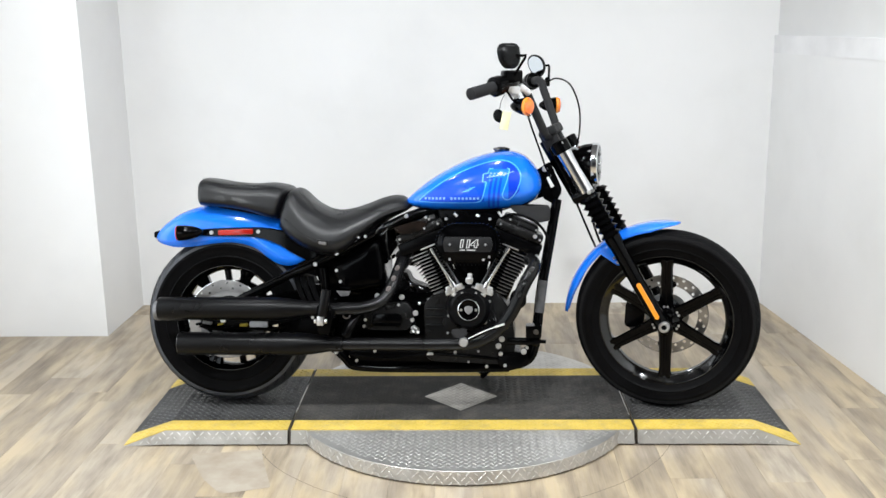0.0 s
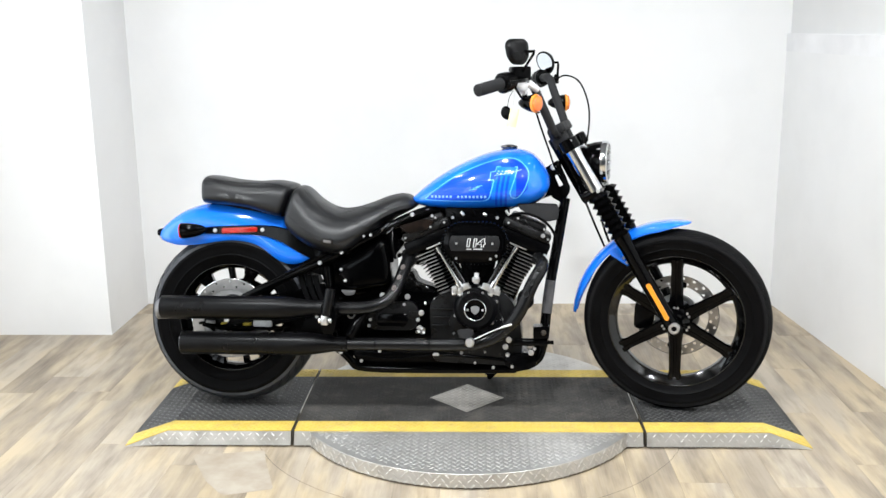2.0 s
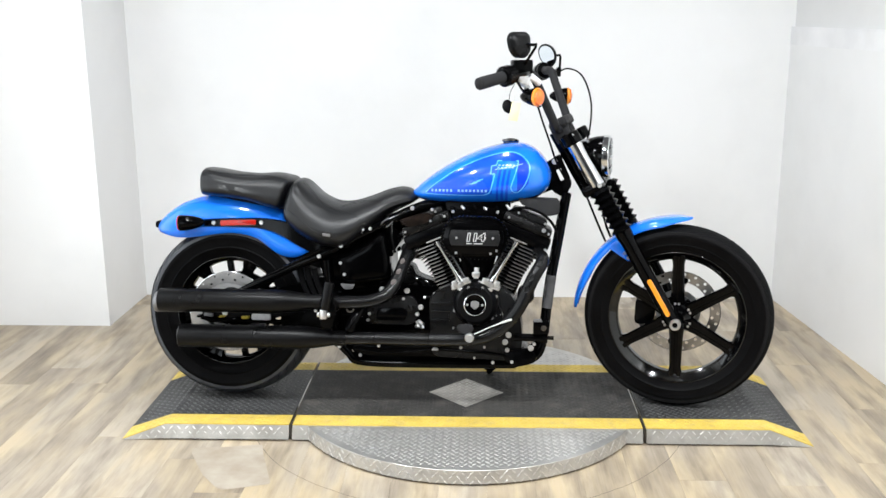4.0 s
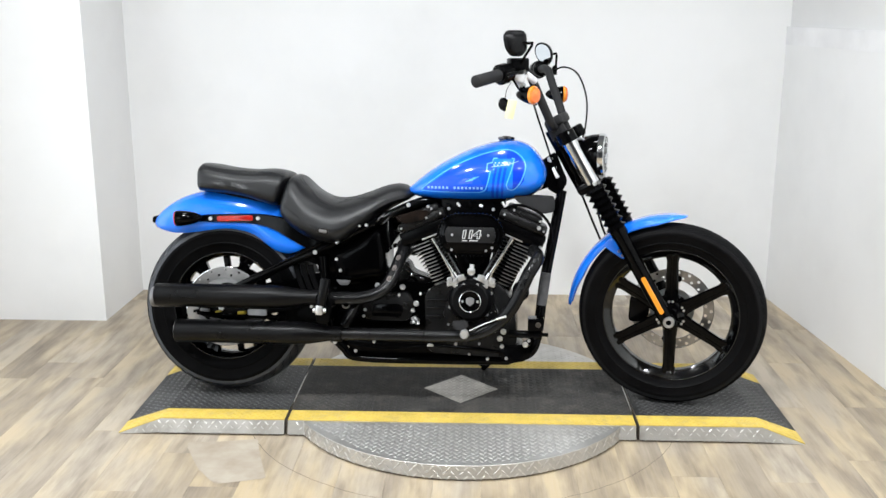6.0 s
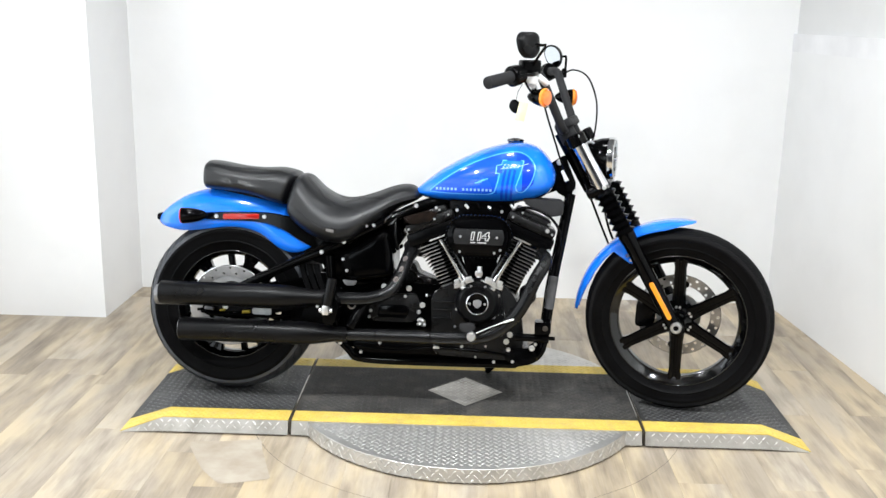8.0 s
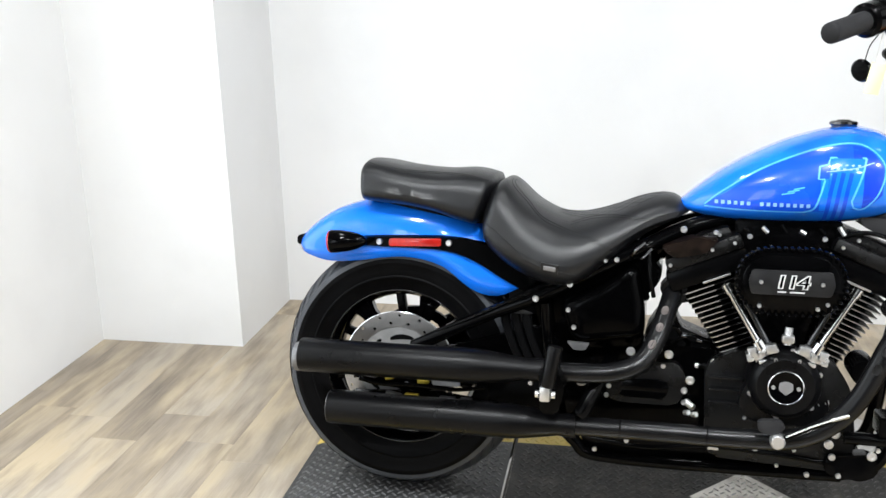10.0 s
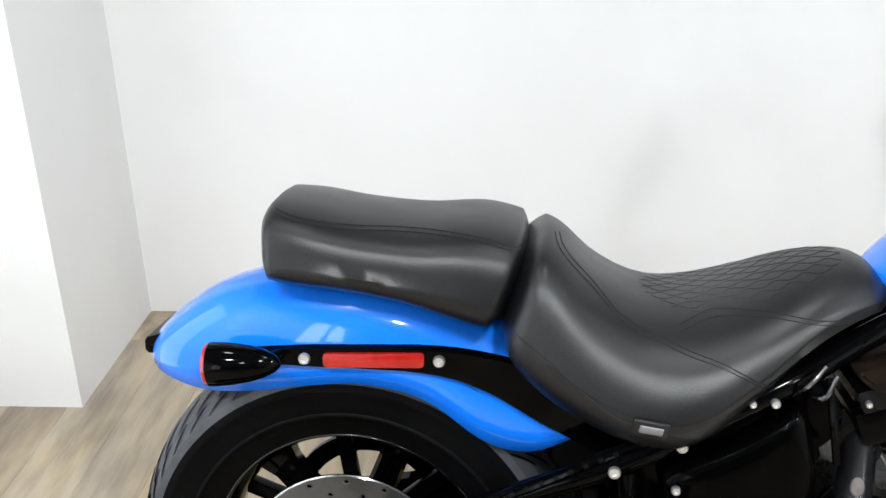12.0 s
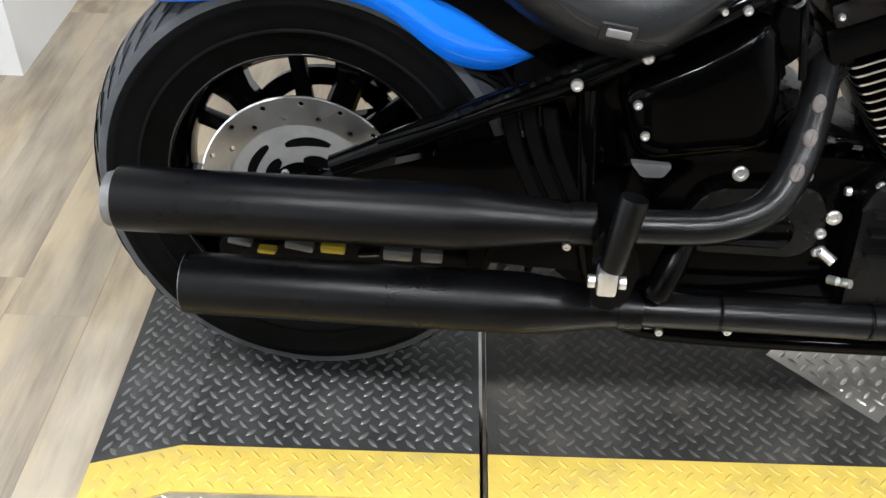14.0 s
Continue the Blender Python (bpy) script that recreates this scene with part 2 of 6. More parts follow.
def thing(name, label, category, m=None, group="", kind=""):
    ob = new(name)
    ob.empty_display_size = 0.1
    ob.matrix_world = m or Matrix()
    return tagged(ob, label, category, group, kind)


def block(bm, c, size, bevel=0.0, turn=None, seg=2):
    m = Matrix.Translation(c) @ (turn or Matrix()) @ Matrix.Diagonal((*size, 1))
    made = bmesh.ops.create_cube(bm, size=1, matrix=m)
    if bevel:
        edges = {e for v in made["verts"] for e in v.link_edges}
        bmesh.ops.bevel(bm, geom=list(edges), offset=bevel, segments=seg, affect="EDGES", profile=0.6)
    return bm


def loft(bm, rings, cap=True, closed=True):
    rows = [[bm.verts.new(p) for p in r] for r in rings]
    n = len(rows[0])
    for a, b in zip(rows, rows[1:]):
        for k in range(n if closed else n - 1):
            j = (k + 1) % n
            bm.faces.new((a[k], a[j], b[j], b[k]))
    if cap and closed:
        bm.faces.new(rows[0][::-1])
        bm.faces.new(rows[-1])
    return rows


def glide(pts, n=6):
    """A smooth line through the points (Catmull-Rom)."""
    p = [Vector(q) for q in pts]
    p = [2 * p[0] - p[1], *p, 2 * p[-1] - p[-2]]
    out = []
    for i in range(1, len(p) - 2):
        a, b, c, d = p[i - 1:i + 3]
        for k in range(n):
            t = k / n
            out.append(0.5 * ((2 * b) + (c - a) * t + (2 * a - 5 * b + 4 * c - d) * t * t + (3 * b - a - 3 * c + d) * t ** 3))
    return out + [p[-2]]


def tube(bm, pts, r, seg=12, cap=True):
    pts = [Vector(p) for p in pts]
    rs = r if isinstance(r, (list, tuple)) else [r] * len(pts)
    if len(rs) != len(pts):
        rs = [float(np.interp(i / (len(pts) - 1), np.linspace(0, 1, len(rs)), rs)) for i in range(len(pts))]
    up, rings = None, []
    for i, p in enumerate(pts):
        d = (pts[min(i + 1, len(pts) - 1)] - pts[max(i - 1, 0)]).normalized()
        if up is None:
            up = d.orthogonal().normalized()
        up = (up - d * up.dot(d)).normalized()
        side = d.cross(up)
        rings.append([p + rs[i] * (math.cos(a) * up + math.sin(a) * side) for a in (2 * math.pi * k / seg for k in range(seg))])
    loft(bm, rings, cap)
    return bm


def turned(bm, profile, centre, axis=(0, 1, 0), seg=32, closed=False):
    """A body of revolution: profile of (radius, distance along the axis)."""
    axis, centre = Vector(axis).normalized(), Vector(centre)
    u = Vector((0, 0, 1)) if abs(axis.z) < 0.9 else Vector((1, 0, 0))
    u = (u - axis * u.dot(axis)).normalized()
    v = axis.cross(u)
    prof = list(profile) + ([profile[0]] if closed else [])
    rings = []
    for r, h in prof:
        r = max(r, 1e-5)
        rings.append([centre + axis * h + r * (math.cos(a) * u + math.sin(a) * v) for a in (2 * math.pi * k / seg for k in range(seg))])
    loft(bm, rings, cap=not closed and False)
    if not closed:
        bmesh.ops.remove_doubles(bm, verts=bm.verts, dist=2e-5)
    else:
        bmesh.ops.remove_doubles(bm, verts=bm.verts, dist=1e-6)
    return bm


def prism(bm, outline, y0, y1, bevel=0.0, seg=2):
    """An outline of (x, z), given a thickness along y."""
    a = [bm.verts.new((x, y0, z)) for x, z in outline]
    b = [bm.verts.new((x, y1, z)) for x, z in outline]
    n = len(a)
    faces = [bm.faces.new(a), bm.faces.new(b[::-1])]
    faces += [bm.faces.new((a[i], b[i], b[(i + 1) % n], a[(i + 1) % n])) for i in range(n)]
    if bevel:
        edges = {e for f in faces[:2] for e in f.edges}
        bmesh.ops.bevel(bm, geom=list(edges), offset=bevel, segments=seg, affect="EDGES", profile=0.6)
    return bm


def rounded(outline, r, n=5):
    """An outline of (x, z) with rounded corners."""
    out, k = [], len(outline)
    for i in range(k):
        p, a, b = (Vector((*outline[j % k],)) for j in (i, i - 1, i + 1))
        u, v = (a - p), (b - p)
        s = min(r, 0.45 * u.length, 0.45 * v.length)
        u, v = p + u.normalized() * s, p + v.normalized() * s
        for t in (j / n for j in range(n + 1)):
            q = (1 - t) ** 2 * u + 2 * t * (1 - t) * p + t * t * v
            out.append((q.x, q.y))
    return out


def curve_at(xs, ys, x):
    """Smooth interpolation through a few stations."""
    i = max(0, min(len(xs) - 2, int(np.searchsorted(xs, x)) - 1))
    def slope(j):
        a, b = max(j - 1, 0), min(j + 1, len(xs) - 1)
        return (ys[b] - ys[a]) / (xs[b] - xs[a])
    h = xs[i + 1] - xs[i]
    t = min(1, max(0, (x - xs[i]) / h))
    return (2 * t ** 3 - 3 * t ** 2 + 1) * ys[i] + (t ** 3 - 2 * t ** 2 + t) * h * slope(i) + (3 * t ** 2 - 2 * t ** 3) * ys[i + 1] + (t ** 3 - t ** 2) * h * slope(i + 1)


B = bmesh.new


# ---- the room ----
BACK, LEFT, FRONT = 1.50, -2.22, -9.0


def wall(name, label, outline, z0, z1, material=WALL):
    """Upright wall over a ground outline."""
    bm = B()
    a = [bm.verts.new((x, y, z0)) for x, y in outline]
    b = [bm.verts.new((x, y, z1)) for x, y in outline]
    n = len(a)
    bm.faces.new(a[::-1]), bm.faces.new(b)
    for i in range(n):
        bm.faces.new((a[i], a[(i + 1) % n], b[(i + 1) % n], b[i]))
    return tagged(new(name, mesh_of(name, bm, material)), label, "wall", kind="structure")


def right_x(y):
    """The right-hand wall runs slightly askew."""
    return 1.613 + (1.50 - y) * 0.0866


wall("wall_north", "white painted plaster wall behind the motorcycle", [(LEFT - 0.15, BACK), (1.613, BACK), (1.80, BACK), (1.80, BACK + 0.12), (LEFT - 0.15, BACK + 0.12)], 0, CEILING)
wall("wall_pier", "white painted plaster pier standing out from the corner", [(LEFT, 0.974), (-1.652, 0.974), (-1.652, BACK), (LEFT, BACK)], 0, CEILING)
wall("wall_south", "plain grey wall behind the camera", [(LEFT - 0.15, FRONT - 0.12), (2.5, FRONT - 0.12), (2.5, FRONT), (LEFT - 0.15, FRONT)], 0, CEILING, DARK_WALL)
wall("wall_east", "white painted wall with a ledge rail along it", [(right_x(FRONT), FRONT), (right_x(FRONT) + 0.12, FRONT), (right_x(BACK) + 0.12, BACK), (right_x(BACK), BACK)], 0, 1.285)
wall("wall_east_upper", "upper wall set back above the ledge, weaker light in its colour", [(right_x(FRONT) + 0.015, FRONT), (right_x(FRONT) + 0.16, FRONT), (right_x(BACK) + 0.16, BACK), (right_x(BACK) + 0.015, BACK)], 1.37, CEILING, DIM_WALL)
wall("trim_ledge", "white painted ledge rail capping the lower wall", [(right_x(FRONT) - 0.002, FRONT), (right_x(FRONT) + 0.16, FRONT), (right_x(BACK) + 0.16, BACK), (right_x(BACK) - 0.002, BACK)], 1.285, 1.37, TRIM)

# left wall with the window's opening
WY0, WY1, WZ0, WZ1 = -0.86, 0.262, 0.106, 2.12
FAR_Y0, FAR_Y1, FAR_Z0, FAR_Z1 = -5.30, -3.45, 0.85, 2.45
for nm, y0, y1, z0, z1 in (("wall_west_a", WY1, BACK, 0, CEILING), ("wall_west_b", FAR_Y1, WY0, 0, CEILING), ("wall_west_e", FRONT, FAR_Y0, 0, CEILING), ("wall_west_f", FAR_Y0, FAR_Y1, 0, FAR_Z0), ("wall_west_g", FAR_Y0, FAR_Y1, FAR_Z1, CEILING), ("wall_west_c", WY0, WY1, 0, WZ0), ("wall_west_d", WY0, WY1, WZ1, CEILING)):
    wall(nm, "white painted plaster wall with a dark-framed window", [(LEFT - 0.15, y0), (LEFT, y0), (LEFT, y1), (LEFT - 0.15, y1)], z0, z1)

bm = B()
block(bm, (0, (FRONT + BACK) / 2, CEILING + 0.05), (5.2, BACK - FRONT + 0.3, 0.1))
tagged(new("ceiling", mesh_of("ceiling", bm, CEIL)), "plain grey painted ceiling", "ceiling", kind="structure")

window = thing("window_1", "tall window in a dark stained wooden frame with white slatted blind", "window", kind="structure")
F = 0.047
for nm, y0, y1, z0, z1 in (("frame_rail", WY0, WY1, WZ0, WZ0 + F), ("frame_rail", WY0, WY1, WZ1 - F, WZ1), ("frame_stile", WY0, WY0 + F, WZ0 + F, WZ1 - F), ("frame_stile", WY1 - F, WY1, WZ0 + F, WZ1 - F)):
    bm = B()
    block(bm, (LEFT - 0.015, (y0 + y1) / 2, (z0 + z1) / 2), (0.065, y1 - y0 - 0.002, z1 - z0 - 0.002), 0.006)
    part(nm, bm, DARK_WOOD, window)
bm = B()
block(bm, (LEFT - 0.08, (WY0 + WY1) / 2, (WZ0 + WZ1) / 2), (0.02, WY1 - WY0 - 0.02, WZ1 - WZ0 - 0.02))
part("backing", bm, BLIND, window)
bm = B()
block(bm, (0, 0, 0), (0.004, WY1 - WY0 - 2 * F - 0.01, 0.022), 0.0015, pose(0, 0, 0, 0, 28, 0), 1)
slat = mesh_of("slat", bm, BLIND)
for k in range(int((WZ1 - WZ0 - 2 * F) / 0.0225)):
    ob = new("slat", slat)
    ob.parent, ob.location = window, (LEFT - 0.045, (WY0 + WY1) / 2, WZ0 + F + 0.015 + 0.0225 * k)

for lx, ly, watts in LIGHTS:
    lamp = thing("ceiling_light", "round white ceiling lamp with a bright diffuser", "light", pose(lx, ly, CEILING), "ceiling lights")
    bm = B()
    turned(bm, [(0.0, 0.0), (0.13, 0.0), (0.135, -0.02), (0.12, -0.055), (0.108, -0.055), (0.105, -0.045), (0, -0.045)], (0, 0, 0), (0, 0, 1), 32)
    part("housing", bm, TRIM, lamp)
    bm = B()
    turned(bm, [(0.104, -0.047), (0.09, -0.054), (0.0, -0.058)], (0, 0, 0), (0, 0, 1), 32)
    part("diffuser", bm, GLOW, lamp)
    data = bpy.data.lights.new("lamp", "AREA")
    data.shape, data.size, data.energy, data.color = "DISK", 0.2, watts, (0.94, 0.975, 1.0)
    ob = new("ceiling_lamp", data)
    ob.matrix_world = pose(lx, ly, CEILING - 0.075)

data = bpy.data.lights.new("window_daylight", "AREA")
data.shape, data.size, data.size_y, data.energy, data.color = "RECTANGLE", WZ1 - WZ0 - 2 * F, WY1 - WY0 - 2 * F, 17, (0.84, 0.93, 1.0)
ob = new("window_daylight", data)
ob.matrix_world = pose(LEFT + 0.022, (WY0 + WY1) / 2, (WZ0 + WZ1) / 2, 0, -90, 0)

# window farther along the same wall, which the paint mirrors
far_window = thing("window_2", "white-framed daylight window of two panes", "window", kind="structure")
FAR_M = (FAR_Y0 + FAR_Y1) / 2
for nm, y0, y1, z0, z1 in (("window_sill", FAR_Y0, FAR_Y1, FAR_Z0, FAR_Z0 + 0.07), ("window_head", FAR_Y0, FAR_Y1, FAR_Z1 - 0.07, FAR_Z1), ("window_jamb", FAR_Y0, FAR_Y0 + 0.07, FAR_Z0 + 0.07, FAR_Z1 - 0.07), ("window_jamb", FAR_Y1 - 0.07, FAR_Y1, FAR_Z0 + 0.07, FAR_Z1 - 0.07), ("window_mullion", FAR_M - 0.10, FAR_M + 0.10, FAR_Z0 + 0.07, FAR_Z1 - 0.07)):
    bm = B()
    block(bm, (LEFT - 0.06, (y0 + y1) / 2, (z0 + z1) / 2), (0.10, y1 - y0 - 0.002, z1 - z0 - 0.002), 0.006)
    part(nm, bm, TRIM, far_window)
bm = B()
block(bm, (LEFT - 0.13, FAR_M, (FAR_Z0 + FAR_Z1) / 2), (0.02, FAR_Y1 - FAR_Y0 - 0.004, FAR_Z1 - FAR_Z0 - 0.004))
part("window_blind", bm, BLIND, far_window)
for y0, y1 in ((FAR_Y0 + 0.07, FAR_M - 0.10), (FAR_M + 0.10, FAR_Y1 - 0.07)):
    data = bpy.data.lights.new("pane_daylight", "AREA")
    data.shape, data.size, data.size_y, data.energy, data.color = "RECTANGLE", FAR_Z1 - FAR_Z0 - 0.16, y1 - y0 - 0.02, 20, (0.84, 0.93, 1.0)
    ob = new("pane_daylight", data)
    ob.matrix_world = pose(LEFT - 0.02, (y0 + y1) / 2, (FAR_Z0 + FAR_Z1) / 2, 0, -90, 0)

# ---- the turntable with its deck ----
TX, TY, TOP, DISC_R = 0.058, 0.046, 0.055, 0.632
IN, OUT, FOOT = 0.224, 0.306, 0.325    # half widths: black deck, yellow edge, foot of the side plates


def lug(turn, length=0.0235, width=0.0082, high=0.0024):
    """One raised bar of diamond plate, lens-shaped, as points and faces."""
    c, s = math.cos(turn), math.sin(turn)
    pts = []
    for u, v, h in ((-0.5, 0, 0), (-0.22, -0.42, 0), (0, -0.5, 0), (0.22, -0.42, 0), (0.5, 0, 0), (0.22, 0.42, 0), (0, 0.5, 0), (-0.22, 0.42, 0), (-0.24, 0, 0.9), (0, 0, 1), (0.24, 0, 0.9)):
        x, y = u * length, v * width
        pts.append(Vector((c * x - s * y, s * x + c * y, h * high)))
    return pts, ((0, 1, 8), (1, 2, 9, 8), (2, 3, 10, 9), (3, 4, 10), (4, 5, 10), (5, 6, 9, 10), (6, 7, 8, 9), (7, 0, 8))


def lugs(name, material, parent, spots, place, size=(0.0215, 0.0064, 0.0021)):
    """Raised bars at grid spots (u, v, odd), each put on its surface by place(u, v) -> matrix."""
    verts, faces = [], []
    kinds = (lug(radians(45), *size), lug(radians(-45), *size))
    for u, v, odd in spots:
        pts, fs = kinds[odd]
        m, k = place(u, v), len(verts)
        verts += [m @ p for p in pts]
        faces += [tuple(i + k for i in f) for f in fs]
    me = bpy.data.meshes.new(name)
    me.from_pydata(verts, [], faces)
    me.materials.append(material)
    ob = new(name, me)
    ob.parent = parent
    return tagged(ob, kind="stuff")


PITCH = 0.0198


def grid_spots(x0, x1, y0, y1, keep=lambda x, y: True):
    """Spots of the basket weave: a square lattice turned by 45 degrees, bars along its two directions in turn."""
    out, h = [], PITCH / math.sqrt(2)
    for p in range(math.ceil(x0 / h), math.floor(x1 / h) + 1):
        for q in range(math.ceil(y0 / h), math.floor(y1 / h) + 1):
            if (p + q) % 2 == 0 and keep(p * h, q * h):
                out.append((p * h, q * h, q % 2))
    return out


def bar_mesh(turn):
    pts, fs = lug(turn)
    me = bpy.data.meshes.new("raised_bar")
    me.from_pydata(pts, [], fs)
    me.materials.append(DECK_BAR)
    return me


BAR_MESHES = (bar_mesh(radians(45)), bar_mesh(radians(-45)))


def strip(name, parent, outline, z, material, thick=0.003):
    bm = B()
    a = [bm.verts.new((x, y, z(x, y) - thick)) for x, y in outline]
    b = [bm.verts.new((x, y, z(x, y))) for x, y in outline]
    n = len(a)
    bm.faces.new(a[::-1]), bm.faces.new(b)
    for i in range(n):
        bm.faces.new((a[i], a[(i + 1) % n], b[(i + 1) % n], b[i]))
    return part(name, bm, material, parent)


def in_diamond(x, y, grow=0.0):
    return abs(x) / (0.139 + grow) + abs(y) / (0.140 + grow) < 1


def deck_section(label, x0, x1, toe=None, diamond=False):
    """A stretch of the deck; toe: the x at which its ramp meets the floor."""
    deck = thing("ramp_section" if toe is not None else "deck_section", label, "ramp" if toe is not None else "platform", pose(TX, TY, 0))
    xs = sorted((x0, x1))
    fold = None if toe is None else (x0 if abs(x0) > abs(x1) else x1)

    def height(x, y=0):
        if fold is None or abs(x) <= abs(fold):
            return TOP
        return TOP - (TOP - 0.004) * (abs(x) - abs(fold)) / (abs(toe) - abs(fold))

    # core body with sloping sides
    stations = xs if toe is None else sorted((*xs, toe))
    bm = B()
    rings = []
    for x in stations:
        h = height(x) - 0.003
        w = OUT + (FOOT - OUT) * (1 - h / TOP)
        rings.append([(x, -w, h), (x, w, h), (x, FOOT, min(0.007, h - 0.001)), (x, -FOOT, min(0.007, h - 0.001))])
    loft(bm, rings)
    part("side_plate", bm, ALU, deck, "raised-bar aluminium side plating")
    bm = B()
    a, b = min(stations) + 0.02, max(stations) - 0.02
    block(bm, ((a + b) / 2, 0, 0.0038), (b - a, 2 * FOOT - 0.03, 0.0066))
    part("foot_frame", bm, RUST, deck)
    flat = [(xs[0], xs[1], lambda x, y: TOP)]
    if toe is not None:
        a, b = sorted((fold, toe))
        flat.append((a, b, height))
    for a, b, z in flat:
        for nm, y0, y1, mt in (("grip_surface", -IN, IN, DUSTY_DECK if diamond else DECK), ("edge_stripe", -OUT, -IN, YELLOW), ("edge_stripe", IN, OUT, YELLOW)):
            def width_at(y, x):
                return y if abs(y) < OUT else math.copysign(OUT + (FOOT - OUT) * (1 - z(x, y) / TOP), y)
            strip(nm, deck, [(a, width_at(y0, a)), (b, width_at(y0, b)), (b, width_at(y1, b)), (a, width_at(y1, a))], z, mt)
    lo, hi = min(stations) + 0.012, max(stations) - 0.012

    def lay(x, y):
        tilt = 0 if fold is None or abs(x) <= abs(fold) else math.copysign(math.atan((TOP - 0.004) / (abs(toe) - abs(fold))), x)
        return Matrix.Translation((x, y, height(x))) @ Matrix.Rotation(tilt, 4, "Y")

    spots = grid_spots(lo, hi, -IN + 0.008, IN - 0.008, lambda x, y: not (diamond and in_diamond(x, y, 0.01)))
    for x, y, odd in spots:                          # the stretch beside the rear wheel: bar by bar
        if -1.04 < x < -0.62 and y < -0.05 and not diamond:
            ob = new("raised_bar", BAR_MESHES[odd])
            ob.parent, ob.matrix_local = deck, lay(x, y)
    lugs("grip_texture", DUSTY_BAR if diamond else DECK_BAR, deck, [s for s in spots if diamond or not (-1.04 < s[0] < -0.62 and s[1] < -0.05)], lay, (0.0235, 0.0082, 0.0024))
    lugs("stripe_texture", YELLOW, deck, [s for s in grid_spots(lo, hi, -OUT + 0.008, OUT - 0.008) if abs(s[1]) > IN + 0.006], lay)
    if diamond:
        strip("diamond_inlay", deck, [(-0.139, 0), (0, -0.140), (0.139, 0), (0, 0.140)], lambda x, y: TOP + 0.0015, ALU, 0.001)
        lugs("inlay_texture", ALU_BAR, deck, grid_spots(-0.13, 0.13, -0.13, 0.13, lambda x, y: in_diamond(x, y, -0.012)), lambda x, y: Matrix.Translation((x, y, TOP + 0.0015)))
    # bars on the side plates, front and back
    lean = math.atan2(FOOT - OUT, TOP)
    for side in (-1, 1):
        def stand(x, v, side=side):
            h = v
            w = OUT + (FOOT - OUT) * (1 - h / TOP)
            return Matrix.Translation((x, side * w, h)) @ Matrix.Rotation(side * -(math.pi / 2 - lean), 4, "X")
        spots = []
        for i in range(math.ceil(lo / 0.027), math.floor(hi / 0.027) + 1):
            for j, v in enumerate((0.011, 0.026, 0.041)):
                x = (i + 0.5 * (j % 2)) * 0.027
                if lo < x < hi and v < height(x) - 0.012 and not (toe is None and math.hypot(x, OUT) < DISC_R):
                    spots.append((x, v, (i + j) % 2))
        lugs("side_texture", ALU_BAR, deck, spots, stand, (0.0220, 0.0060, 0.0022))
    return deck


deck_section("black centre deck with yellow painted edges and aluminium diamond", -0.600, 0.610, None, True)
deck_section("black end ramp with yellow painted edges and aluminium flank", -1.048, -0.612, -1.196)
deck_section("black end ramp with yellow painted edges and aluminium flank", 0.622, 1.042, 1.186)

for jx in (-0.606, 0.616):
    joint = thing("deck_joint", "dirty steel strip in the joint of the deck", "joint strip", pose(TX, TY, 0), "deck joints")
    bm = B()
    block(bm, (jx + 0.002, 0, 0.0285), (0.0058, 2 * FOOT - 0.02, 0.049), 0.001)
    part("strip", bm, RUST, joint)

turntable = thing("turntable", "round aluminium diamond-plate turntable with a bright rim", "turntable", pose(TX + 0.006, TY, 0))
bm = B()
turned(bm, [(0, TOP - 0.0035), (DISC_R - 0.001, TOP - 0.0035), (DISC_R, TOP - 0.0045), (DISC_R + 0.004, 0.007), (DISC_R - 0.012, 0.007), (DISC_R - 0.012, 0.0005), (0, 0.0005)], (0, 0, 0), (0, 0, 1), 128)
part("disc", bm, ALU_TOP, turntable, sharp=25)
lugs("plate_texture", ALU_TOP, turntable, grid_spots(-0.62, 0.62, -0.62, 0.62, lambda x, y: math.hypot(x, y) < DISC_R - 0.02 and abs(y) > OUT + 0.012), lambda x, y: Matrix.Translation((x, y, TOP - 0.0035)))
rim_spots = []
for k in range(int(2 * math.pi * DISC_R / 0.027)):
    for j, h in enumerate((0.011, 0.026, 0.041)):
        rim_spots.append(((k + 0.5 * (j % 2)) * 0.027 / DISC_R, h, (k + j) % 2))
lugs("rim_texture", ALU_BAR, turntable, [s for s in rim_spots if abs(math.sin(s[0])) > 0.5], lambda a, h: Matrix.Rotation(a, 4, "Z") @ Matrix.Translation((DISC_R + 0.004 - h * 0.075, 0, h)) @ Matrix.Rotation(math.pi / 2, 4, "Y"), (0.0220, 0.0060, 0.0022))


# ---- the motorcycle: x ahead, -y to its right, z up from the tyres' foot ----
bike = thing("motorcycle", "blue and black cruiser motorcycle leaning on its side stand", "motorcycle",
             Matrix.Translation((0, -0.011, TOP + 0.001)) @ Matrix.Rotation(radians(-3.13), 4, "Z") @ Matrix.Rotation(radians(-8.56), 4, "X"))
HEAD = Vector((0.4025, 0, 0.933))                   # a point on the steering axis
DOWN, AHEAD = Vector((0.5, 0, -0.866)), Vector((0.866, 0, 0.5))
STEER = Matrix.Translation(HEAD) @ Matrix.Rotation(radians(-13), 4, -DOWN) @ Matrix.Translation(-HEAD)


def fork_at(down, ahead, y=0.0):
    p = HEAD + DOWN * down + AHEAD * ahead
    return Vector((p.x, y, p.z))


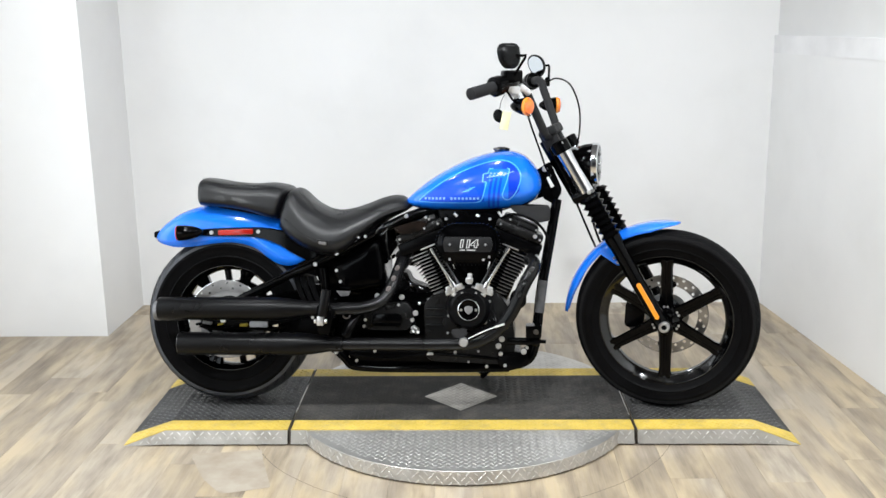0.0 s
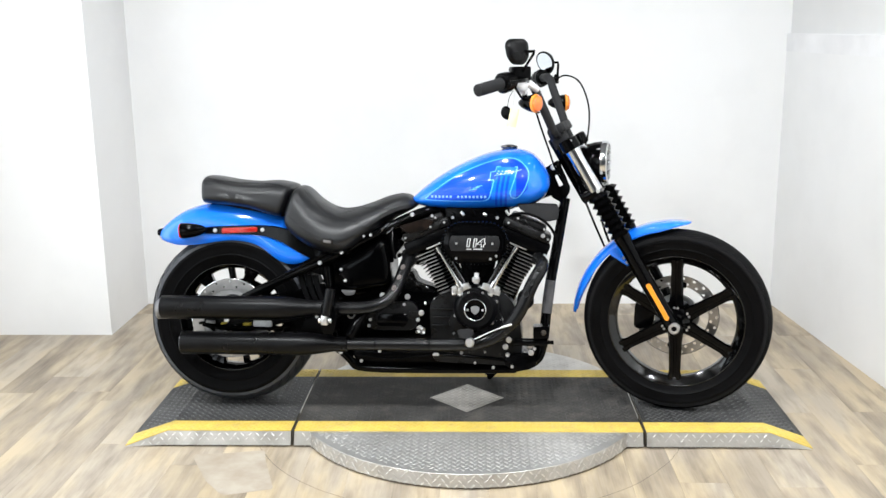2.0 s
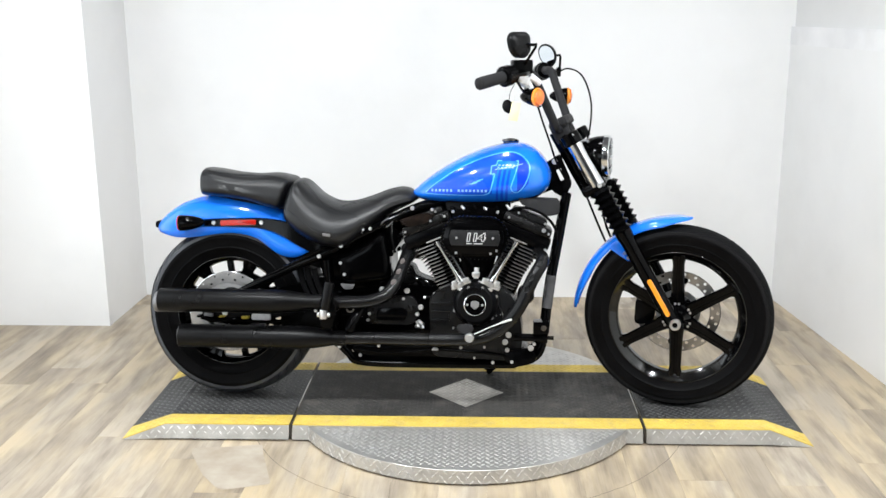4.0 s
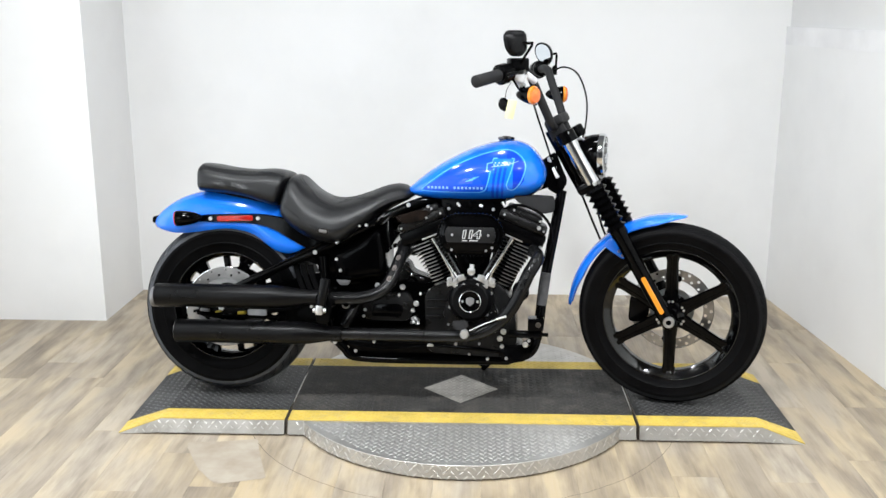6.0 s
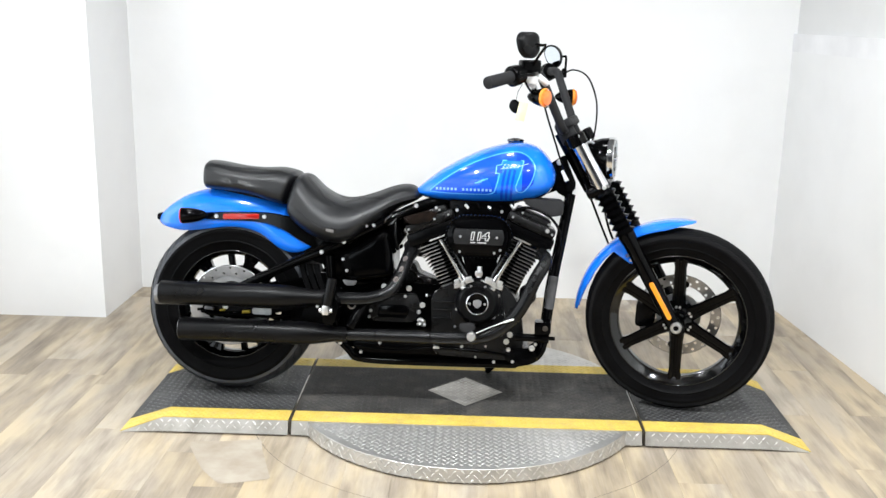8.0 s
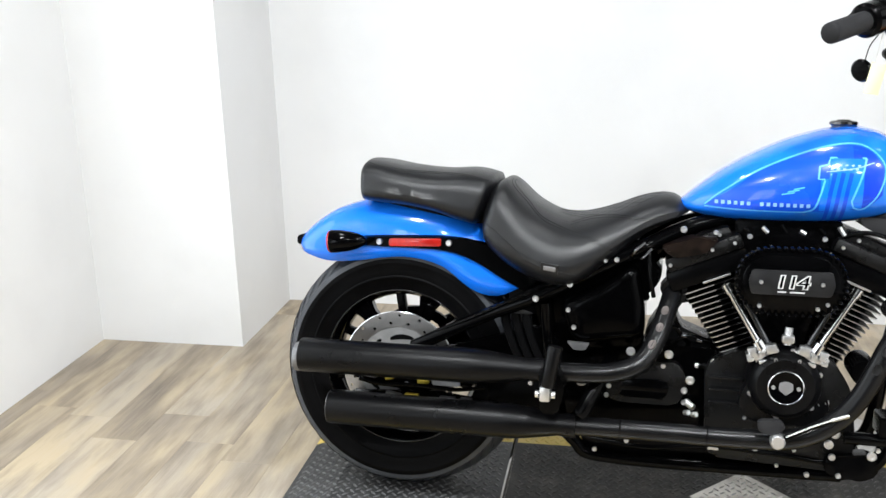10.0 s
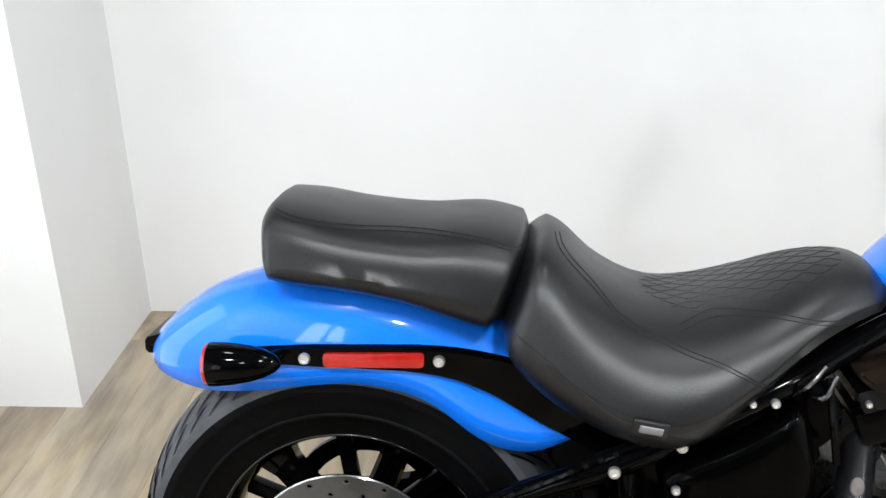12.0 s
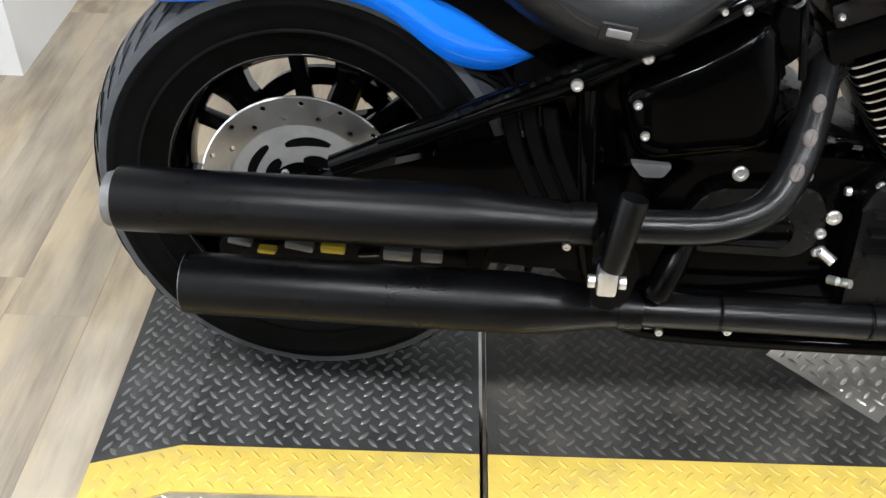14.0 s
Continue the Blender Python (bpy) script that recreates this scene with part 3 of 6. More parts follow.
def bolt_mesh(r, h):
    bm = B()
    turned(bm, [(r, 0), (r, -h * 0.6), (r * 0.8, -h), (r * 0.45, -h), (r * 0.4, -h * 0.6), (0, -h * 0.6)], (0, 0, 0), (0, 1, 0), 12)
    return mesh_of("bolt", bm, BOLT)


BOLTS = {r: bolt_mesh(r, 0.006) for r in (0.0045, 0.006, 0.008, 0.0105)}


def bolt(x, y, z, r=0.006, parent=None, m=None):
    ob = new("bolt", BOLTS[r])
    ob.parent = parent or bike
    ob.matrix_local = (m or Matrix()) @ Matrix.Translation((x, y, z))
    return ob


def rail(name, pts, r, material=GLOSS, n=5, seg=12, m=None, parent=None, label=""):
    bm = B()
    tube(bm, glide(pts, n) if n else pts, r, seg)
    return part(name, bm, material, parent or bike, label, m)


# ---- wheels ----
def tyre(name, parent, centre, radius, width, rim_r, tread, count, m=None, seg=144):
    """A tyre with a sheen-lightened or dark tread, slanting grooves and ridged side walls."""
    half, high = width / 2, radius - rim_r

    def crown(a):
        return radius - 0.31 * width * (1 - math.cos(a * 1.12))

    across = [-1 + k / 12 for k in range(25)]
    side = [(0.67, 0.985), (0.60, 1.0), (0.56, 1.0), (0.55, 0.99), (0.40, 0.985), (0.30, 0.95), (0.285, 0.965), (0.26, 0.965), (0.245, 0.94), (0.12, 0.86), (-0.03, 0.76)]
    prof = [(crown(a), a * half * 0.955) for a in across]
    prof += [(rim_r + f * high, half * w) for f, w in side] + [(rim_r - 0.006, 0)] + [(rim_r + f * high, -half * w) for f, w in side[::-1]]

    verts, faces, kinds = [], [], []
    n = len(prof)
    for i in range(seg):
        t = 2 * math.pi * i / seg
        c, q = math.cos(t), math.sin(t)
        verts += [(centre[0] + r * c, centre[1] + y, centre[2] + r * q) for r, y in prof]
    for i in range(seg):
        for k in range(n):
            k2, i2 = (k + 1) % n, (i + 1) % seg
            faces.append((i * n + k, i2 * n + k, i2 * n + k2, i * n + k2))
            kinds.append(1 if k < len(across) or k == n - 1 else 0)
    me = bpy.data.meshes.new(name)
    me.from_pydata(verts, [], faces)
    for mt in (RUBBER, tread):
        me.materials.append(mt)
    me.polygons.foreach_set("material_index", kinds)
    if m is not None:
        me.transform(m)
    for p in me.polygons:
        p.use_smooth = True
    me.set_sharp_from_angle(angle=radians(40))
    ob = new(name, me)
    ob.parent = parent
    tagged(ob, "black tyre with a grooved tread and ridged side walls")

    bm = B()
    for k in range(count):
        for way in (-1, 1):
            for q0, q1, sweep, ahead in ((0.70, 0.97, 0.042, 0.0), (0.34, 0.72, 0.050, 0.40)):
                t0 = 2 * math.pi * (k + ahead + (0.5 if way > 0 else 0)) / count
                rings = []
                for i in range(9):
                    f = i / 8
                    q = q0 + (q1 - q0) * f ** 1.3
                    t = t0 + sweep * f / radius
                    w = 0.0042 * (0.35 + 0.65 * math.sin(math.pi * (0.12 + 0.80 * f)))
                    r, y = crown(q) + 0.0003, way * q * half * 0.955
                    along, over = Vector((-math.sin(t), 0, math.cos(t))), Vector((0, way, 0))
                    side_way = (over * sweep - along * (q1 - q0) * half).normalized()
                    p = Vector((centre[0] + r * math.cos(t), centre[1] + y, centre[2] + r * math.sin(t)))
                    rings.append([p - side_way * w, p + side_way * w])
                loft(bm, rings, cap=False, closed=False)
    return tagged(part("groove_pattern", bm, GROOVE, ob, "black slanting grooves", m, 60), kind="stuff")


def rim(name, parent, centre, r, half, m=None, deep=0.0):
    bm = B()
    prof = [(r + 0.012, half), (r + 0.014, half - 0.006), (r + 0.004, half - 0.012), (r - 0.004, half * 0.6), (r - 0.010, half * 0.2), (r - 0.010, -half * 0.2), (r - 0.004, -half * 0.6), (r + 0.004, -half + 0.012), (r + 0.014, -half + 0.006), (r + 0.012, -half),
            (r - 0.004, -half), (r - 0.020, -half * 0.6), (r - 0.026 - deep, -half * 0.30), (r - 0.026 - deep, half * 0.30), (r - 0.020, half * 0.6), (r - 0.004, half)]
    turned(bm, prof, centre, (0, 1, 0), 96, closed=True)
    ob = part(name, bm, RIM_GLOSS, parent, "gloss black cast wheel rim", m)
    for rr, side in ((r - 0.008, -1), (r - 0.022 - deep, -0.35)):
        bm = B()
        turned(bm, [(rr + 0.0028 * math.cos(q), side * half + 0.0028 * math.sin(q)) for q in (2 * math.pi * w / 8 for w in range(8))], centre, (0, 1, 0), 96, closed=True)
        part("rim_lip", bm, RIM_GLOSS, ob, "", m, 60)
    return ob


def spoke(parent, centre, angle, r0, r1, w0, w1, y, depth, m=None, slot=True):
    bm = B()
    rings = []
    for t in (0, 0.2, 0.5, 0.8, 1.0):
        r = r0 + (r1 - r0) * t
        w = (w0 + (w1 - w0) * t) * (1.0 + (0.5 if t == 1.0 else 0.12 if t == 0 else 0))
        d = depth * (1 - 0.25 * math.sin(math.pi * t))
        rings.append([(r, -w, y - d * 0.5), (r, -w * 0.75, y - d), (r, -w * 0.25, y - d), (r, -w * 0.18, y - d * 0.8), (r, w * 0.18, y - d * 0.8), (r, w * 0.25, y - d), (r, w * 0.75, y - d), (r, w, y - d * 0.5), (r, w * 0.8, y + d), (r, -w * 0.8, y + d)])
    c, s = math.cos(angle), math.sin(angle)
    loft(bm, [[(centre[0] + c * p[0] - s * p[1], p[2], centre[2] + s * p[0] + c * p[1]) for p in ring] for ring in rings])
    return part("spoke", bm, SPOKE_GLOSS, parent, "", m, 30)


def drilled_ring(bm, centre, rows, y, thick, count, hole):
    """A flat ring with rows of round holes through it; rows: radii of the ring's edges from the inside out."""
    for j, (r0, r1) in enumerate(zip(rows, rows[1:])):
        for k in range(count):
            a0 = 2 * math.pi * (k + 0.5 * (j % 2)) / count
            da = 2 * math.pi / count
            mid, am = (r0 + r1) / 2, a0 + da / 2
            box = [(a0, r0), (am, r0), (a0 + da, r0), (a0 + da, mid), (a0 + da, r1), (am, r1), (a0, r1), (a0, mid)]
            out = [(r * math.cos(a), r * math.sin(a)) for a, r in box]
            cx, cz = mid * math.cos(am), mid * math.sin(am)
            inn = []
            for px, pz in out:
                d = math.hypot(px - cx, pz - cz)
                inn.append((cx + (px - cx) / d * hole, cz + (pz - cz) / d * hole))
            v = {}
            for h in (y - thick, y + thick):
                for tag, pts in (("o", out), ("i", inn)):
                    v[tag, h] = [bm.verts.new((centre[0] + px, h, centre[2] + pz)) for px, pz in pts]
            for i in range(8):
                n = (i + 1) % 8
                for h in (y - thick, y + thick):
                    bm.faces.new((v["o", h][i], v["o", h][n], v["i", h][n], v["i", h][i]))
                bm.faces.new((v["i", y - thick][i], v["i", y - thick][n], v["i", y + thick][n], v["i", y + thick][i]))
                if i in (0, 1) and j == 0 or i in (4, 5) and j == len(rows) - 2:
                    bm.faces.new((v["o", y - thick][i], v["o", y - thick][n], v["o", y + thick][n], v["o", y + thick][i]))
    bmesh.ops.remove_doubles(bm, verts=bm.verts, dist=2e-5)


def brake_disc(parent, centre, r, r_in, y, m=None, count=22, hole=0.0042):
    bm = B()
    drilled_ring(bm, centre, (r_in, (r + r_in) / 2, r), y, 0.0025, count, hole)
    disc = part("brake_disc", bm, DISC_STEEL, parent, "drilled steel brake disc", m, 30)
    # Chrome ring stands in for the highlight along the disc's outer bevel.
    bm = B()
    turned(bm, [(r - 0.001, y - 0.0026), (r + 0.0012, y - 0.0014), (r + 0.0012, y + 0.0014), (r - 0.001, y + 0.0026)], centre, (0, 1, 0), 96, closed=True)
    part("edge_highlight", bm, CHROME, disc, "chrome ring standing in for the disc edge highlight", m)
    return disc


# front wheel
FC = tuple(fork_at(0.727, 0.056))
front_wheel = rim("front_wheel", bike, FC, 0.246, 0.040, STEER, 0.011)
tyre("tyre", front_wheel, FC, 0.331, 0.106, 0.243, DARK_TREAD, 64, STEER)
for k in range(6):
    spoke(front_wheel, FC, radians(90 + 60 * k), 0.046, 0.228, 0.0245, 0.0195, 0.0, 0.022, STEER)
bm = B()
turned(bm, [(0.0, -0.062), (0.026, -0.062), (0.030, -0.055), (0.034, -0.040), (0.048, -0.026), (0.052, 0.0), (0.048, 0.03), (0.036, 0.055), (0.0, 0.06)], FC, (0, 1, 0), 40)
part("hub", bm, GLOSS, front_wheel, "", STEER)
for k in range(6):
    for d in (-7, 7):
        a = radians(90 + 60 * k + d)
        bolt(FC[0] + 0.050 * math.cos(a), -0.027, FC[2] + 0.050 * math.sin(a), 0.0045, front_wheel, STEER)
brake_disc(front_wheel, FC, 0.149, 0.112, 0.060, STEER, 22, 0.0056)
bm = B()
turned(bm, [(0.080, 0.0585), (0.080, 0.0615), (0.062, 0.0615), (0.062, 0.0585)], FC, (0, 1, 0), 60, closed=True)
for k in range(6):
    a = radians(20 + 60 * k)
    block(bm, (FC[0] + 0.098 * math.cos(a), 0.060, FC[2] + 0.098 * math.sin(a)), (0.044, 0.004, 0.013), 0.001, Matrix.Rotation(-a, 4, "Y"))
part("disc_carrier", bm, STEEL, front_wheel, "bright steel disc carrier", STEER)
for k in range(6):
    a = radians(20 + 60 * k)
    bm = B()
    turned(bm, [(0.0, -0.004), (0.010, -0.004), (0.012, 0.0), (0.012, 0.004), (0, 0.004)], (FC[0] + 0.116 * math.cos(a), 0.057, FC[2] + 0.116 * math.sin(a)), (0, 1, 0), 14)
    part("disc_button", bm, SATIN, front_wheel, "", STEER)
bm = B()
turned(bm, [(0.030, 0.050), (0.060, 0.056), (0.062, 0.062), (0.030, 0.062)], FC, (0, 1, 0), 40, closed=True)
part("disc_hub", bm, CHROME, front_wheel, "bright hub behind the spokes", STEER)
bm = B()
prism(bm, rounded([(FC[0] - 0.155, FC[2] - 0.055), (FC[0] - 0.085, FC[2] - 0.045), (FC[0] - 0.075, FC[2] + 0.045), (FC[0] - 0.105, FC[2] + 0.075), (FC[0] - 0.150, FC[2] + 0.050)], 0.02), 0.036, 0.085, 0.008)
part("brake_caliper", bm, SATIN, bike, "black front brake caliper", STEER)

# rear wheel
RC = (-0.812, 0.0, 0.319)
rear_wheel = rim("rear_wheel", bike, RC, 0.206, 0.058, None, 0.0)
tyre("tyre", rear_wheel, RC, 0.319, 0.158, 0.203, TREAD, 44)
for k in range(6):
    spoke(rear_wheel, RC, radians(69 + 60 * k), 0.050, 0.184, 0.0225, 0.0205, -0.010, 0.024)
bm = B()
turned(bm, [(0.128, 0.088), (0.128, 0.100), (0.100, 0.100), (0.100, 0.088)], RC, (0, 1, 0), 72, closed=True)
pulley = part("belt_pulley", bm, SATIN, rear_wheel, "black belt pulley on the far side of the wheel")
for k in range(6):
    a = radians(99 + 60 * k)
    bm = B()
    block(bm, (RC[0] + 0.128 * math.cos(a), 0.030, RC[2] + 0.128 * math.sin(a)), (0.140, 0.020, 0.024), 0.005, Matrix.Rotation(-a, 4, "Y"))
    part("inner_web", bm, SATIN, pulley)
bm = B()
turned(bm, [(0.0, -0.10), (0.022, -0.10), (0.024, -0.085), (0.055, -0.075), (0.060, -0.03), (0.055, 0.0), (0.060, 0.06), (0.0, 0.08)], RC, (0, 1, 0), 40)
part("hub", bm, GLOSS, rear_wheel)
rear_disc = brake_disc(rear_wheel, RC, 0.146, 0.108, -0.076, None, 16, 0.0044)
bm = B()
turned(bm, [(0.109, -0.0735), (0.109, -0.0765), (0.030, -0.0765), (0.030, -0.0735)], RC, (0, 1, 0), 60, closed=True)
part("disc_carrier", bm, DISC_GREY, rear_wheel, "slotted grey steel disc carrier")
for count, q, a0, sweep, half in ((6, 0.086, 64, 44, 0.0065), (5, 0.060, 50, 40, 0.0085)):
    for k in range(count):
        bm = B()
        rings = []
        for j in range(13):
            a = radians(a0 + 360 / count * k + sweep * j / 12)
            w = half * math.sin(math.pi * (j + 0.5) / 13) ** 0.4
            rings.append([(RC[0] + (q - 0.008 * j / 12 + e * w) * math.cos(a), y, RC[2] + (q - 0.008 * j / 12 + e * w) * math.sin(a)) for e, y in ((-1, -0.0762), (-1, -0.0772), (1, -0.0772), (1, -0.0762))])
        loft(bm, rings)
        part("carrier_slot", bm, FIN_BLACK, rear_wheel)
for k in range(5):
    a = radians(56 + 72 * k)
    bolt(RC[0] + 0.042 * math.cos(a), -0.078, RC[2] + 0.042 * math.sin(a), 0.006, rear_wheel)
bm = B()
prism(bm, rounded([(-0.715, 0.296), (-0.645, 0.296), (-0.645, 0.318), (-0.715, 0.318)], 0.004), -0.122, -0.060, 0.006)
part("rear_caliper", bm, STEEL, bike, "alloy rear brake caliper")
bm = B()
prism(bm, rounded([(-0.86, 0.300), (-0.74, 0.300), (-0.60, 0.330), (-0.58, 0.352), (-0.86, 0.340)], 0.012), -0.112, -0.098, 0.004)
part("axle_plate", bm, SATIN, bike)
for x, z, w, mt, lb in ((-0.905, 0.306, 0.020, SATIN, ""), (-0.872, 0.312, 0.034, END_STEEL, "dull steel axle adjuster"), (-0.822, 0.302, 0.022, YELLOW_METAL, "yellow zinc fitting"), (-0.775, 0.300, 0.016, DARK_METAL, ""), (-0.735, 0.304, 0.030, YELLOW_METAL, "yellow zinc fitting"), (-0.858, 0.260, 0.026, YELLOW_METAL, "yellow zinc fitting"), (-0.895, 0.262, 0.034, END_STEEL, "dull steel axle adjuster"), (-0.765, 0.264, 0.034, YELLOW_METAL, "yellow zinc fitting"), (-0.812, 0.262, 0.040, END_STEEL, "dull steel link"), (-0.715, 0.266, 0.030, DARK_METAL, "")):
    bm = B()
    block(bm, (x, -0.125, z + 0.005 * math.sin(90 * x)), (w, 0.016, 0.010 + 0.003 * math.sin(170 * x)), 0.003, pose(0, 0, 0, 0, 9 * math.sin(300 * x), 0))
    part("caliper_fitting", bm, mt, bike, lb)
rail("brake_hose", [(-0.90, -0.130, 0.300), (-0.84, -0.134, 0.292), (-0.76, -0.134, 0.296), (-0.66, -0.128, 0.290), (-0.58, -0.120, 0.300)], 0.005, SATIN, 6, 8)
for x, w in ((-0.675, 0.040), (-0.628, 0.030)):
    bm = B()
    block(bm, (x, -0.122, 0.262), (w, 0.020, 0.016), 0.003)
    part("caliper_lug", bm, END_STEEL, bike, "dull alloy caliper lug")
bm = B()
prism(bm, rounded([(-0.93, 0.205), (-0.58, 0.215), (-0.58, 0.262), (-0.70, 0.275), (-0.93, 0.262)], 0.012), -0.112, -0.096, 0.004)
part("caliper_carrier", bm, SATIN, bike, "black caliper carrier below the axle")
bolt(-0.815, -0.114, 0.318, 0.0105)

# ---- rear fender, struts, lights ----
RF_X = [-1.098, -1.076, -1.047, -0.996, -0.92, -0.85, -0.78, -0.70, -0.62, -0.56, -0.505]
RF_TOP = [0.632, 0.656, 0.682, 0.714, 0.739, 0.748, 0.748, 0.734, 0.700, 0.655, 0.575]
RF_LOW = [0.614, 0.607, 0.598, 0.588, 0.592, 0.603, 0.607, 0.588, 0.533, 0.523, 0.546]
RF_W = [0.026, 0.060, 0.078, 0.088, 0.091, 0.092, 0.092, 0.092, 0.092, 0.092, 0.092]


bm = B()
rings = []
for i in range(49):
    x = -1.098 + 0.593 * (i / 48) ** 1.15
    top, low, w = (curve_at(RF_X, v, x) for v in (RF_TOP, RF_LOW, RF_W))
    ring = []
    for k in range(33):
        a = math.pi * k / 32
        y = -w * math.copysign(abs(math.cos(a)) ** (2 / 2.2), math.cos(a))
        ring.append((x, y, low + (top - low) * math.sin(a) ** (2 / 3.2)))
    rings.append(ring)
loft(bm, rings, cap=False, closed=False)
rear_fender = part("rear_fender", bm, BLUE, bike, "gloss blue bobbed rear fender")
mod = rear_fender.modifiers.new("thickness", "SOLIDIFY")
mod.thickness, mod.offset = 0.003, -1

bm = B()
prism(bm, rounded([(-1.097, 0.620), (-1.055, 0.620), (-1.055, 0.654), (-1.097, 0.642)], 0.004), -0.045, 0.045, 0.004)
part("plate_bracket", bm, SATIN, bike)

for side in (-1, 1):
    bm = B()
    upper = glide([(-0.965, 0, 0.6485), (-0.85, 0, 0.6605), (-0.70, 0, 0.6645), (-0.62, 0, 0.6575), (-0.54, 0, 0.6385), (-0.44, 0, 0.6085)], 5)
    lower = glide([(-0.965, 0, 0.6315), (-0.85, 0, 0.6285), (-0.70, 0, 0.6255), (-0.62, 0, 0.6035), (-0.55, 0, 0.564), (-0.46, 0, 0.519)], 5)
    rings = []
    for u, l in zip(upper, lower):
        y = side * 0.0955
        rings.append([(l.x, y - side * 0.008, l.z), (l.x, y + side * 0.004, l.z + 0.004), (u.x, y + side * 0.004, u.z - 0.004), (u.x, y - side * 0.008, u.z)])
    loft(bm, rings)
    part("fender_strut", bm, GLOSS, bike, "gloss black fender strut")
    bm = B()
    prism(bm, rounded([(-0.832, 0.6345), (-0.7000, 0.6395), (-0.7000, 0.6585), (-0.832, 0.6535)], 0.005), side * 0.099, side * 0.106, 0.002)
    part("side_reflector", bm, RED, bike, "red side reflector")
    lamp = B()
    turned(lamp, [(0.0, 0.093), (0.006, 0.091), (0.012, 0.084), (0.0185, 0.070), (0.0235, 0.052), (0.027, 0.030), (0.0285, 0.012), (0.0285, 0.0), (0, 0)], (-0.972, side * 0.132, 0.6435), (1, 0, 0.06), 28)
    tail = part("tail_signal", lamp, GLOSS, bike, "bullet-shaped black rear signal lamp with red lens")
    bm = B()
    turned(bm, [(0, -0.007), (0.020, -0.0065), (0.0270, -0.004), (0.0288, 0.001), (0.0, 0.002)], (-0.972, side * 0.132, 0.6435), (1, 0, 0.06), 28)
    part("lens", bm, RED, tail)
    bm = B()
    tube(bm, [(-0.925, side * 0.132, 0.6465), (-0.90, side * 0.112, 0.6465), (-0.89, side * 0.095, 0.6465)], 0.008, 10)
    part("stalk", bm, GLOSS, tail)
for x, z in ((-0.857, 0.6440), (-0.681, 0.6480)):
    bolt(x, -0.1005, z, 0.008)

# ---- seats ----
SIDE = 56


def seat_ring(x, z_low, z_top, half, dish, n_side, shear, z_mid=0.76, tuck=1.035):
    """A cross-section of a seat: rounded box, narrower below, dished on top."""
    ring = []
    for k in range(SIDE):
        a = 2 * math.pi * k / SIDE
        c, s = math.cos(a), math.sin(a)
        y = half * math.copysign(abs(c) ** (2 / n_side), c)
        v = math.copysign(abs(s) ** (2 / n_side), s)
        z = (z_low + z_top) / 2 + (z_top - z_low) / 2 * v
        y *= tuck + (1 - tuck) * min(1, (v + 1) / 1.5)
        if s > 0:
            z -= dish * (abs(y) / half) ** 2
        ring.append((x + shear * (z - z_mid), y, z))
    return ring


def lofted_seat(name, label, xs, low, top, half, dish, power, shear, n=34):
    bm = B()
    rings = []
    for i in range(n):
        t = 0.5 - 0.5 * math.cos(math.pi * i / (n - 1))
        x = xs[0] + (xs[-1] - xs[0]) * t
        e = min(1.0, math.sin(math.pi * t) * 5.5 + 0.02) ** 0.4      # rounded ends
        l, h, w, d, p, s = (curve_at(xs, v, x) for v in (low, top, half, dish, power, shear))
        c = (l + h) / 2
        rings.append(seat_ring(x, c - (c - l) * (0.35 + 0.65 * e), c + (h - c) * (0.35 + 0.65 * e), w * (0.3 + 0.7 * e), d * e, p, s))
    loft(bm, rings)
    return part(name, bm, LEATHER, bike, label, sharp=80)


pillion = lofted_seat("pillion_pad", "black vinyl pillion seat pad",
            [-0.918, -0.86, -0.80, -0.72, -0.65, -0.581], [0.744, 0.738, 0.734, 0.722, 0.704, 0.690], [0.847, 0.843, 0.832, 0.825, 0.828, 0.812],
            [0.110, 0.124, 0.130, 0.134, 0.138, 0.137], [0.016] * 6, [4.6, 4.2, 4.0, 4.0, 4.2, 4.4], [0.0, 0.0, 0.05, 0.15, 0.28, 0.36])
SX = [-0.590, -0.54, -0.48, -0.42, -0.36, -0.29, -0.22, -0.16, -0.118]
seat = lofted_seat("rider_seat", "black vinyl dished rider seat with stitched seams", SX,
                   [0.692, 0.630, 0.580, 0.556, 0.563, 0.620, 0.682, 0.714, 0.736], [0.817, 0.801, 0.758, 0.729, 0.728, 0.748, 0.774, 0.780, 0.756],
                   [0.140, 0.160, 0.182, 0.197, 0.193, 0.166, 0.130, 0.097, 0.074], [0.012, 0.022, 0.032, 0.032, 0.026, 0.022, 0.022, 0.018, 0.012], [4.2, 3.8, 3.3, 3.1, 3.0, 2.8, 2.6, 2.5, 2.5], [0.36, 0.25, 0.1, 0.0, 0.0, 0.0, 0.0, 0.0, 0.0])
bm = B()
prism(bm, rounded([(-0.85, 0.738), (-0.62, 0.695), (-0.56, 0.70), (-0.54, 0.775), (-0.60, 0.80), (-0.85, 0.80)], 0.01), -0.07, 0.07, 0.004)
part("seat_pan", bm, SATIN, bike)


def skin_of(ob):
    """The near flank of a seat, to lay seams on: (x, z) -> y."""
    tree = BVHTree.FromPolygons([v.co for v in ob.data.vertices], [p.vertices for p in ob.data.polygons])

    def y_at(x, z):
        hit = tree.ray_cast(Vector((x, -1, z)), Vector((0, 1, 0)))
        return hit[0].y if hit[0] is not None else None

    def top_at(x, y):
        hit = tree.ray_cast(Vector((x, y, 2)), Vector((0, 0, -1)))
        return hit[0].z if hit[0] is not None else None
    return y_at, top_at


